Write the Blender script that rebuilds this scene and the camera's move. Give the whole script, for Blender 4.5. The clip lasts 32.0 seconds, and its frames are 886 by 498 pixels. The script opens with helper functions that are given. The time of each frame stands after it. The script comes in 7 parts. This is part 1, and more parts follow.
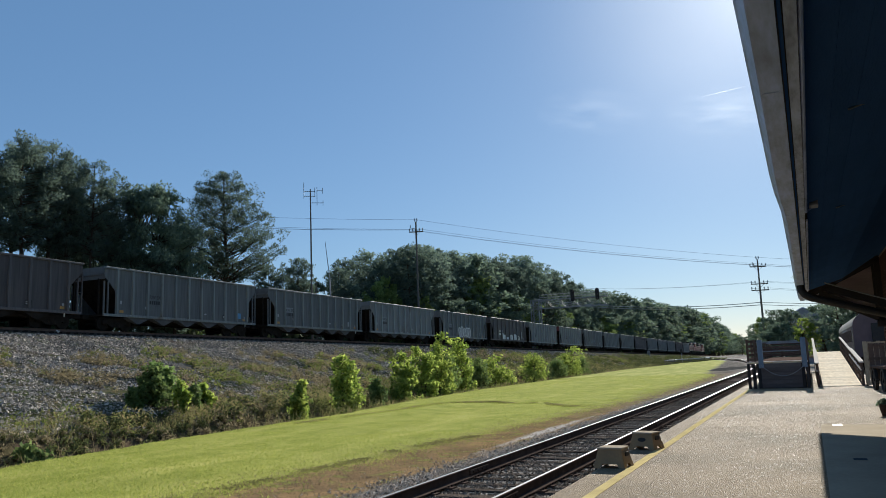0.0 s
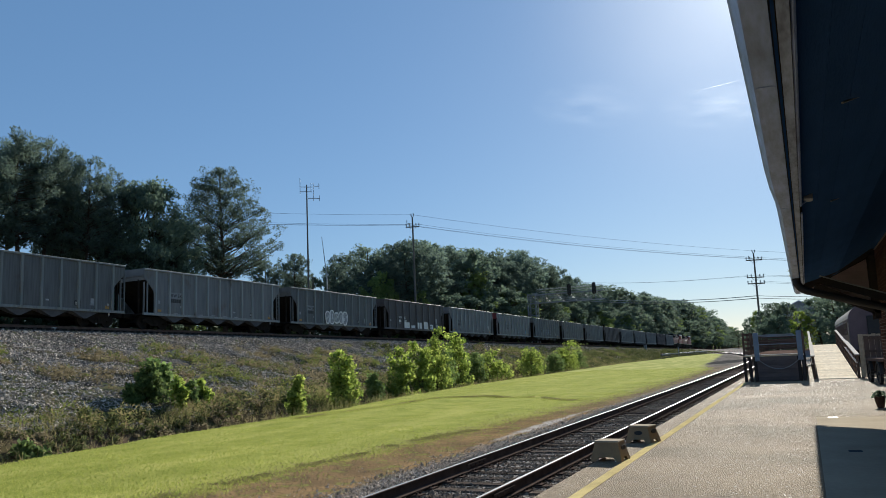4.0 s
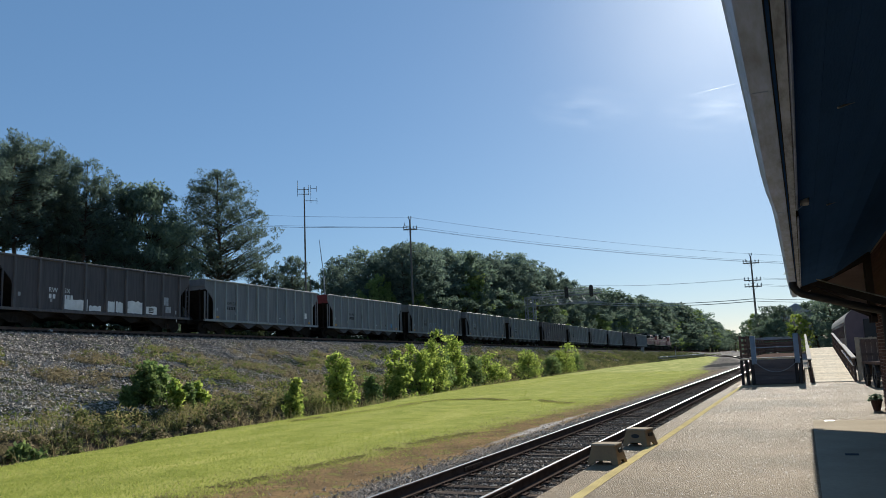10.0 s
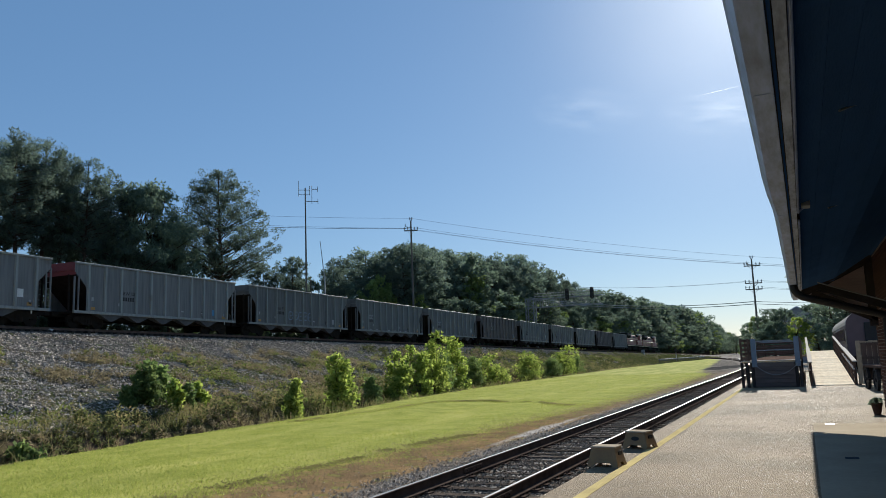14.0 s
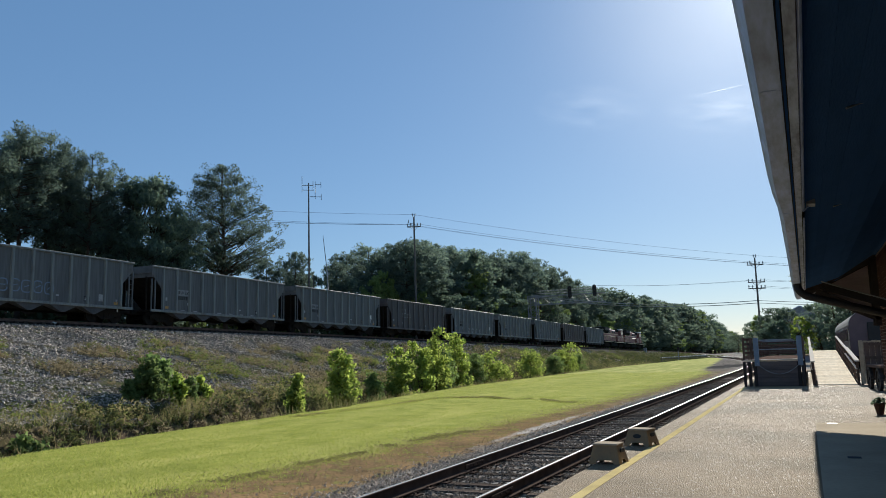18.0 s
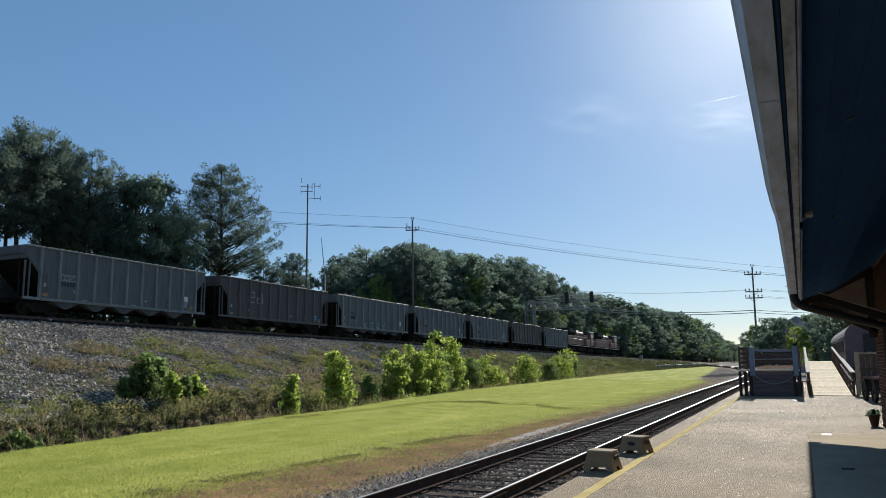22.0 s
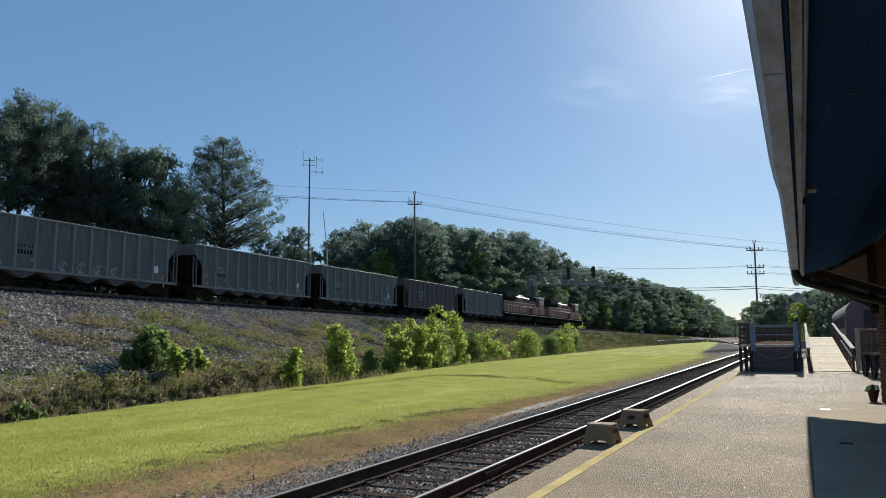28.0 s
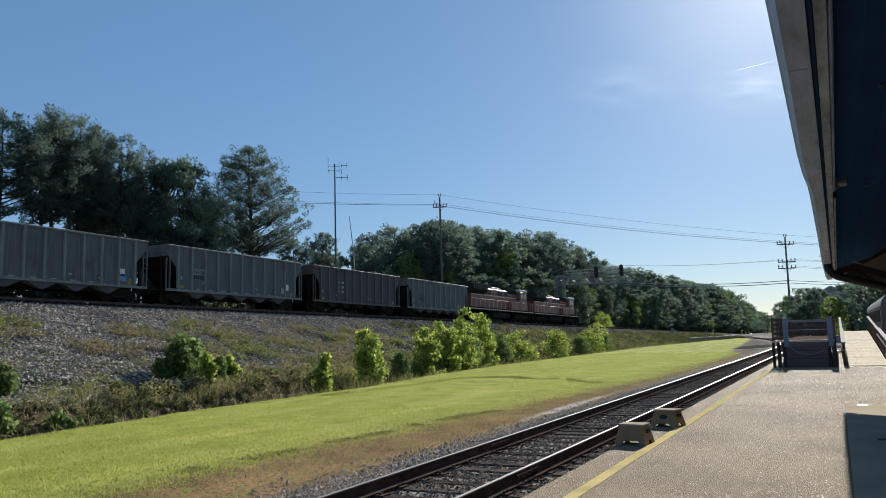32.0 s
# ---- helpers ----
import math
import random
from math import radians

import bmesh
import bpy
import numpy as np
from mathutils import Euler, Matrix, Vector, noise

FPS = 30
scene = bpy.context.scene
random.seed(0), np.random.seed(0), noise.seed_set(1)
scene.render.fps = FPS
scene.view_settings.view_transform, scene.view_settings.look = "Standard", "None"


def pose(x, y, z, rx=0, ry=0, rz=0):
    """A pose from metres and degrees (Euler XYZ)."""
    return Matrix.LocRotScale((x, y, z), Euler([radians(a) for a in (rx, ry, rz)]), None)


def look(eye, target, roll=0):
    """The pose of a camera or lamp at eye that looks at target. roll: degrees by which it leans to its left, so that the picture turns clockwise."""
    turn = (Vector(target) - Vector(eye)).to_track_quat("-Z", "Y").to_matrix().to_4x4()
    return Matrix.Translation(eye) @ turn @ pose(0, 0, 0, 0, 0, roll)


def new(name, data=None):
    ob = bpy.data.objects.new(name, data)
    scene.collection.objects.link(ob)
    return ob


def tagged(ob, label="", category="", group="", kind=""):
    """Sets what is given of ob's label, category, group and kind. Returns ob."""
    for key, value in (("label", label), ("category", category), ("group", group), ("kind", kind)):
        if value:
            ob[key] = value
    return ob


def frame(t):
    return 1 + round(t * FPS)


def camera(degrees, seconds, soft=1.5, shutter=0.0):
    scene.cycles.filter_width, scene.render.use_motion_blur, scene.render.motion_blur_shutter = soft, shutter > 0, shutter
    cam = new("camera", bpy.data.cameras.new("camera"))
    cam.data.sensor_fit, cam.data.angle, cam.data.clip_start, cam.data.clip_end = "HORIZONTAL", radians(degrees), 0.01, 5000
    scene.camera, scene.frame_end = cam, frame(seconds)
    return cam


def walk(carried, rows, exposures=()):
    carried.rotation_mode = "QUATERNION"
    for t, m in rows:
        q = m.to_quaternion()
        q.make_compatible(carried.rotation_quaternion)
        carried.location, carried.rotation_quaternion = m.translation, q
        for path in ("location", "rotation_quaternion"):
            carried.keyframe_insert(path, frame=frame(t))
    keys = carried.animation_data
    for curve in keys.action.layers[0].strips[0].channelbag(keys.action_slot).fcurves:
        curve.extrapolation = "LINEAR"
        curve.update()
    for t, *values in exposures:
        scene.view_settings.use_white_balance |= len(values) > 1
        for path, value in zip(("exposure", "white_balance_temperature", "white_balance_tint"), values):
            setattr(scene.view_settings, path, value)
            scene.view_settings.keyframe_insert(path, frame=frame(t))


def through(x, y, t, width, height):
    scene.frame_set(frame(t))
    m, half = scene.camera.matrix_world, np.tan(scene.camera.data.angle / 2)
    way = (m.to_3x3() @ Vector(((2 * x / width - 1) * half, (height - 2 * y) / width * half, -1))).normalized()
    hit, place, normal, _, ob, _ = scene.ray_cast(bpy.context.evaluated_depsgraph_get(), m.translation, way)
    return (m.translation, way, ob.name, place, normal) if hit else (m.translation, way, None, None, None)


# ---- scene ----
cam = camera(58.5, 32.0, soft=0.4)
PATH = [
    (0.0, look((-0.017, 0.026, 1.597), (-40.97, 90.14, 15.82), -2.169)),
    (0.5, look((-0.010, 0.000, 1.600), (-40.95, 90.12, 15.83), -2.324)),
    (1.0, look((-0.005, 0.004, 1.601), (-40.92, 90.13, 15.83), -2.442)),
    (1.5, look((-0.007, 0.011, 1.600), (-40.88, 90.17, 15.81), -2.518)),
    (2.0, look((-0.010, 0.007, 1.600), (-40.81, 90.20, 15.75), -2.569)),
    (2.5, look((-0.008, 0.005, 1.600), (-40.75, 90.25, 15.61), -2.606)),
    (3.0, look((-0.004, 0.005, 1.598), (-40.71, 90.30, 15.40), -2.608)),
    (3.5, look((-0.005, 0.008, 1.593), (-40.67, 90.35, 15.18), -2.554)),
    (5.5, look((-0.009, -0.000, 1.596), (-40.50, 90.39, 15.37), -2.194)),
    (6.0, look((-0.008, -0.006, 1.598), (-40.43, 90.40, 15.50), -2.134)),
    (6.5, look((-0.006, -0.001, 1.598), (-40.37, 90.41, 15.59), -2.116)),
    (7.0, look((-0.006, 0.013, 1.599), (-40.32, 90.45, 15.59), -2.150)),
    (7.5, look((-0.007, 0.020, 1.600), (-40.31, 90.47, 15.53), -2.235)),
    (8.0, look((-0.006, 0.011, 1.601), (-40.32, 90.47, 15.47), -2.316)),
    (8.5, look((-0.003, 0.002, 1.601), (-40.31, 90.46, 15.47), -2.364)),
    (9.0, look((-0.001, 0.000, 1.601), (-40.31, 90.46, 15.49), -2.395)),
    (9.5, look((-0.000, 0.000, 1.600), (-40.31, 90.45, 15.50), -2.406)),
    (10.0, look((-0.000, 0.000, 1.600), (-40.31, 90.46, 15.48), -2.407)),
    (10.5, look((0.000, 0.001, 1.600), (-40.32, 90.47, 15.40), -2.372)),
    (11.0, look((-0.002, 0.002, 1.598), (-40.30, 90.49, 15.33), -2.304)),
    (11.5, look((-0.008, 0.003, 1.596), (-40.26, 90.51, 15.32), -2.263)),
    (12.0, look((-0.011, 0.002, 1.597), (-40.24, 90.51, 15.40), -2.233)),
    (12.5, look((-0.006, -0.001, 1.597), (-40.26, 90.47, 15.53), -2.198)),
    (13.0, look((-0.000, 0.002, 1.598), (-40.30, 90.44, 15.64), -2.181)),
    (13.5, look((0.002, 0.010, 1.601), (-40.35, 90.42, 15.68), -2.168)),
    (14.0, look((0.001, 0.014, 1.602), (-40.39, 90.41, 15.64), -2.125)),
    (14.5, look((-0.006, 0.008, 1.600), (-40.42, 90.41, 15.51), -2.042)),
    (16.5, look((-0.005, 0.005, 1.596), (-40.65, 90.35, 15.23), -1.797)),
    (17.0, look((-0.008, 0.010, 1.596), (-40.72, 90.33, 15.20), -1.742)),
    (17.5, look((-0.010, 0.016, 1.595), (-40.77, 90.31, 15.19), -1.697)),
    (18.0, look((-0.011, 0.020, 1.593), (-40.77, 90.32, 15.21), -1.631)),
    (18.5, look((-0.009, 0.019, 1.594), (-40.70, 90.34, 15.22), -1.563)),
    (19.0, look((-0.008, 0.016, 1.596), (-40.60, 90.39, 15.20), -1.512)),
    (19.5, look((-0.008, 0.020, 1.598), (-40.55, 90.42, 15.16), -1.440)),
    (20.0, look((-0.006, 0.021, 1.598), (-40.55, 90.42, 15.17), -1.320)),
    (20.5, look((-0.003, 0.014, 1.599), (-40.59, 90.38, 15.26), -1.139)),
    (21.0, look((-0.002, 0.013, 1.600), (-40.62, 90.34, 15.41), -0.916)),
    (21.5, look((-0.004, 0.016, 1.597), (-40.58, 90.34, 15.57), -0.718)),
    (22.0, look((-0.006, 0.018, 1.593), (-40.50, 90.36, 15.69), -0.592)),
    (22.5, look((-0.006, 0.019, 1.593), (-40.44, 90.38, 15.72), -0.534)),
    (23.0, look((-0.003, 0.015, 1.595), (-40.44, 90.39, 15.62), -0.540)),
    (23.5, look((-0.000, 0.009, 1.596), (-40.52, 90.38, 15.43), -0.604)),
    (24.0, look((0.000, 0.011, 1.594), (-40.65, 90.37, 15.14), -0.692)),
    (24.5, look((0.000, 0.015, 1.595), (-40.76, 90.36, 14.83), -0.767)),
    (25.0, look((-0.001, 0.013, 1.597), (-40.81, 90.39, 14.52), -0.778)),
    (25.5, look((-0.002, 0.012, 1.599), (-40.78, 90.45, 14.18), -0.740)),
    (27.5, look((-0.004, 0.016, 1.589), (-40.88, 90.61, 12.63), -0.300)),
    (28.0, look((-0.006, 0.027, 1.586), (-40.92, 90.62, 12.49), -0.305)),
    (28.5, look((-0.000, 0.020, 1.587), (-41.02, 90.58, 12.36), -0.383)),
    (29.0, look((0.004, 0.015, 1.591), (-41.20, 90.50, 12.28), -0.543)),
    (29.5, look((0.004, 0.017, 1.592), (-41.51, 90.37, 12.26), -0.728)),
    (30.0, look((0.007, 0.016, 1.593), (-41.93, 90.16, 12.29), -0.917)),
    (30.5, look((0.014, 0.012, 1.597), (-42.42, 89.92, 12.39), -1.142)),
    (31.0, look((0.015, 0.012, 1.601), (-42.92, 89.66, 12.53), -1.357)),
    (31.5, look((0.009, 0.014, 1.602), (-43.42, 89.41, 12.67), -1.477)),
    (32.0, look((0.002, 0.011, 1.602), (-43.91, 89.15, 12.82), -1.517)),
]
walk(cam, PATH, [(0.0, 0.78, 6150, 6), (32.0, 0.78, 6150, 6)])

# ---- daylight: late sun ahead, low over the line ----
SUN_EL, SUN_AZ = 25.0, -1.4   # degrees; azimuth from +y towards +x

world = bpy.data.worlds.new("sky")
scene.world = world
world.use_nodes = True
wn, wl = world.node_tree.nodes, world.node_tree.links
wn.clear()
w_out, w_bg, w_sky = wn.new("ShaderNodeOutputWorld"), wn.new("ShaderNodeBackground"), wn.new("ShaderNodeTexSky")
w_sky.sky_type, w_sky.sun_disc = "NISHITA", False
w_sky.sun_elevation, w_sky.sun_rotation = radians(SUN_EL), radians(SUN_AZ)
w_sky.air_density, w_sky.dust_density, w_sky.ozone_density = 1.0, 0.32, 2.8
w_sky.altitude = 500
w_bg.inputs["Strength"].default_value = 0.052
# an even, thin high haze over the clear sky
w_mix = wn.new("ShaderNodeMix")
w_mix.data_type = "RGBA"
w_mix.inputs["Factor"].default_value = 0.42
w_mix.inputs["B"].default_value = (1.75, 3.65, 6.8, 1)
wl.new(w_sky.outputs["Color"], w_mix.inputs["A"])
wl.new(w_mix.outputs["Result"], w_bg.inputs["Color"])
wl.new(w_bg.outputs["Background"], w_out.inputs["Surface"])

sun = new("sun", bpy.data.lights.new("sun", "SUN"))
sun.data.energy, sun.data.angle, sun.data.color = 5.0, radians(0.55), (1.0, 0.93, 0.83)
a_el, a_az = radians(SUN_EL), radians(SUN_AZ)
to_sun = Vector((math.sin(a_az) * math.cos(a_el), math.cos(a_az) * math.cos(a_el), math.sin(a_el)))
sun.matrix_world = look((0, 0, 60), Vector((0, 0, 60)) - to_sun)


# ---- materials ----
def material(name, colour, rough=0.8, metal=0.0, second=None, scale=8.0, fine=60.0, bump=0.3, depth=0.02,
             contrast=0.5, specular=0.5, random_tint=0.0, islands=0.0, stretch=None):
    """Two scales of noise between two colours, with fine relief. random_tint varies from object to object."""
    m = bpy.data.materials.new(name)
    m.use_nodes = True
    n, l = m.node_tree.nodes, m.node_tree.links
    b = n["Principled BSDF"]
    b.inputs["Roughness"].default_value, b.inputs["Metallic"].default_value = rough, metal
    b.inputs["Specular IOR Level"].default_value = specular if rough < 0.7 else 0.0
    second = second or tuple(c * 0.7 for c in colour)
    co = n.new("ShaderNodeTexCoord")
    src = co.outputs["Object"]
    if stretch:
        mp = n.new("ShaderNodeMapping")
        mp.inputs["Scale"].default_value = stretch
        l.new(src, mp.inputs["Vector"])
        src = mp.outputs["Vector"]
    big, small = n.new("ShaderNodeTexNoise"), n.new("ShaderNodeTexNoise")
    big.inputs["Scale"].default_value, big.inputs["Detail"].default_value = scale, 5
    small.inputs["Scale"].default_value, small.inputs["Detail"].default_value = fine, 3
    l.new(src, big.inputs["Vector"])
    l.new(src, small.inputs["Vector"])
    add = n.new("ShaderNodeMath")
    add.operation = "MULTIPLY_ADD"
    l.new(small.outputs["Fac"], add.inputs[0])
    add.inputs[1].default_value = 0.45
    l.new(big.outputs["Fac"], add.inputs[2])
    ramp = n.new("ShaderNodeValToRGB")
    ramp.color_ramp.elements[0].position = 0.72 - 0.5 * (1 - contrast)
    ramp.color_ramp.elements[1].position = 0.72 + 0.5 * (1 - contrast)
    ramp.color_ramp.elements[0].color, ramp.color_ramp.elements[1].color = (*second, 1), (*colour, 1)
    l.new(add.outputs[0], ramp.inputs["Fac"])
    col = ramp.outputs["Color"]
    if random_tint or islands:
        hsv = n.new("ShaderNodeHueSaturation")
        mr = n.new("ShaderNodeMapRange")
        amount = random_tint or islands
        if random_tint:
            l.new(n.new("ShaderNodeObjectInfo").outputs["Random"], mr.inputs["Value"])
        else:
            l.new(n.new("ShaderNodeNewGeometry").outputs["Random Per Island"], mr.inputs["Value"])
        mr.inputs["To Min"].default_value, mr.inputs["To Max"].default_value = 1 - amount, 1 + amount
        l.new(mr.outputs["Result"], hsv.inputs["Value"])
        l.new(col, hsv.inputs["Color"])
        col = hsv.outputs["Color"]
    l.new(col, b.inputs["Base Color"])
    if bump:
        bp = n.new("ShaderNodeBump")
        bp.inputs["Strength"].default_value, bp.inputs["Distance"].default_value = bump, depth
        l.new(small.outputs["Fac"], bp.inputs["Height"])
        l.new(bp.outputs["Normal"], b.inputs["Normal"])
    return m


def leaf_material(name, colour, second, through=0.4, vary=0.35, gloss=0.1):
    m = bpy.data.materials.new(name)
    m.use_nodes = True
    n, l = m.node_tree.nodes, m.node_tree.links
    b, out = n["Principled BSDF"], n["Material Output"]
    b.inputs["Roughness"].default_value = 0.85
    b.inputs["Specular IOR Level"].default_value = gloss
    mixc, geo = n.new("ShaderNodeMix"), n.new("ShaderNodeNewGeometry")
    mixc.data_type = "RGBA"
    mixc.inputs["A"].default_value, mixc.inputs["B"].default_value = (*colour, 1), (*second, 1)
    l.new(geo.outputs["Random Per Island"], mixc.inputs["Factor"])
    hsv, mr = n.new("ShaderNodeHueSaturation"), n.new("ShaderNodeMapRange")
    l.new(n.new("ShaderNodeObjectInfo").outputs["Random"], mr.inputs["Value"])
    mr.inputs["To Min"].default_value, mr.inputs["To Max"].default_value = 1 - vary, 1 + vary
    l.new(mr.outputs["Result"], hsv.inputs["Value"])
    l.new(mixc.outputs["Result"], hsv.inputs["Color"])
    l.new(hsv.outputs["Color"], b.inputs["Base Color"])
    tr, mx = n.new("ShaderNodeBsdfTranslucent"), n.new("ShaderNodeMixShader")
    l.new(hsv.outputs["Color"], tr.inputs["Color"])
    mx.inputs["Fac"].default_value = through
    l.new(b.outputs["BSDF"], mx.inputs[1])
    l.new(tr.outputs["BSDF"], mx.inputs[2])
    l.new(mx.outputs["Shader"], out.inputs["Surface"])
    return m


def car_paint(name, colour, dirt, rust=(0.10, 0.055, 0.03)):
    """Old paint: rain streaks down the side, blotches of dirt, rust low down on the seams."""
    m = bpy.data.materials.new(name)
    m.use_nodes = True
    n, l = m.node_tree.nodes, m.node_tree.links
    b = n["Principled BSDF"]
    b.inputs["Roughness"].default_value, b.inputs["Specular IOR Level"].default_value = 0.62, 0.35
    co, info = n.new("ShaderNodeTexCoord"), n.new("ShaderNodeObjectInfo")
    sh = n.new("ShaderNodeVectorMath")
    sh.operation = "MULTIPLY_ADD"
    l.new(info.outputs["Random"], sh.inputs[0])
    sh.inputs[1].default_value = (37, 53, 11)
    l.new(co.outputs["Object"], sh.inputs[2])
    mp = n.new("ShaderNodeMapping")
    mp.inputs["Scale"].default_value = (1, 5, 0.35)
    l.new(sh.outputs["Vector"], mp.inputs["Vector"])
    streak, blot, fine = (n.new("ShaderNodeTexNoise") for _ in range(3))
    streak.inputs["Scale"].default_value, streak.inputs["Detail"].default_value = 1.6, 6
    blot.inputs["Scale"].default_value, blot.inputs["Detail"].default_value = 0.55, 6
    fine.inputs["Scale"].default_value, fine.inputs["Detail"].default_value = 25, 3
    l.new(mp.outputs["Vector"], streak.inputs["Vector"])
    l.new(sh.outputs["Vector"], blot.inputs["Vector"])
    l.new(sh.outputs["Vector"], fine.inputs["Vector"])
    r1, r2 = n.new("ShaderNodeMapRange"), n.new("ShaderNodeMapRange")
    r1.inputs["From Min"].default_value, r1.inputs["From Max"].default_value = 0.38, 0.72
    r2.inputs["From Min"].default_value, r2.inputs["From Max"].default_value = 0.64, 0.82
    l.new(streak.outputs["Fac"], r1.inputs["Value"])
    l.new(blot.outputs["Fac"], r2.inputs["Value"])
    m1, m2 = n.new("ShaderNodeMix"), n.new("ShaderNodeMix")
    m1.data_type = m2.data_type = "RGBA"
    m1.inputs["A"].default_value, m1.inputs["B"].default_value = (*colour, 1), (*dirt, 1)
    l.new(r1.outputs["Result"], m1.inputs["Factor"])
    l.new(m1.outputs["Result"], m2.inputs["A"])
    m2.inputs["B"].default_value = (*rust, 1)
    l.new(r2.outputs["Result"], m2.inputs["Factor"])
    l.new(m2.outputs["Result"], b.inputs["Base Color"])
    bp = n.new("ShaderNodeBump")
    bp.inputs["Strength"].default_value, bp.inputs["Distance"].default_value = 0.25, 0.02
    l.new(blot.outputs["Fac"], bp.inputs["Height"])
    l.new(bp.outputs["Normal"], b.inputs["Normal"])
    return m


def aggregate(name):
    """Exposed-aggregate concrete: pebbles in a sandy matrix, a few of them wet-looking and bright, with stains."""
    m = bpy.data.materials.new(name)
    m.use_nodes = True
    n, l = m.node_tree.nodes, m.node_tree.links
    b = n["Principled BSDF"]
    co = n.new("ShaderNodeTexCoord")
    cells, cells2, stain, grain = n.new("ShaderNodeTexVoronoi"), n.new("ShaderNodeTexVoronoi"), n.new("ShaderNodeTexNoise"), n.new("ShaderNodeTexNoise")
    cells.inputs["Scale"].default_value, cells2.inputs["Scale"].default_value = 78, 62
    stain.inputs["Scale"].default_value, stain.inputs["Detail"].default_value = 0.35, 7
    grain.inputs["Scale"].default_value, grain.inputs["Detail"].default_value = 9, 5
    for t in (cells, cells2, stain, grain):
        l.new(co.outputs["Object"], t.inputs["Vector"])
    bw, bw2 = n.new("ShaderNodeSeparateColor"), n.new("ShaderNodeSeparateColor")
    l.new(cells.outputs["Color"], bw.inputs["Color"])
    l.new(cells2.outputs["Color"], bw2.inputs["Color"])
    peb = n.new("ShaderNodeValToRGB")
    peb.color_ramp.elements[0].color, peb.color_ramp.elements[1].color = (0.20, 0.148, 0.095, 1), (0.35, 0.264, 0.168, 1)
    l.new(bw.outputs["Red"], peb.inputs["Fac"])
    st = n.new("ShaderNodeMapRange")
    st.inputs["From Min"].default_value, st.inputs["From Max"].default_value = 0.35, 0.7
    st.inputs["To Min"].default_value, st.inputs["To Max"].default_value = 0.72, 1.12
    l.new(stain.outputs["Fac"], st.inputs["Value"])
    hsv = n.new("ShaderNodeHueSaturation")
    l.new(st.outputs["Result"], hsv.inputs["Value"])
    l.new(peb.outputs["Color"], hsv.inputs["Color"])
    l.new(hsv.outputs["Color"], b.inputs["Base Color"])
    gl = n.new("ShaderNodeMapRange")
    gl.inputs["From Min"].default_value, gl.inputs["From Max"].default_value = 0.925, 0.965
    gl.inputs["To Min"].default_value, gl.inputs["To Max"].default_value = 0.9, 0.36
    l.new(bw2.outputs["Green"], gl.inputs["Value"])
    l.new(gl.outputs["Result"], b.inputs["Roughness"])
    b.inputs["Specular IOR Level"].default_value = 0.09
    ad = n.new("ShaderNodeMath")
    ad.operation = "MULTIPLY_ADD"
    l.new(cells2.outputs["Distance"], ad.inputs[0])
    ad.inputs[1].default_value = 1.6
    l.new(grain.outputs["Fac"], ad.inputs[2])
    bp = n.new("ShaderNodeBump")
    bp.inputs["Strength"].default_value, bp.inputs["Distance"].default_value = 0.65, 0.02
    bp.invert = True
    l.new(ad.outputs[0], bp.inputs["Height"])
    l.new(bp.outputs["Normal"], b.inputs["Normal"])
    return m


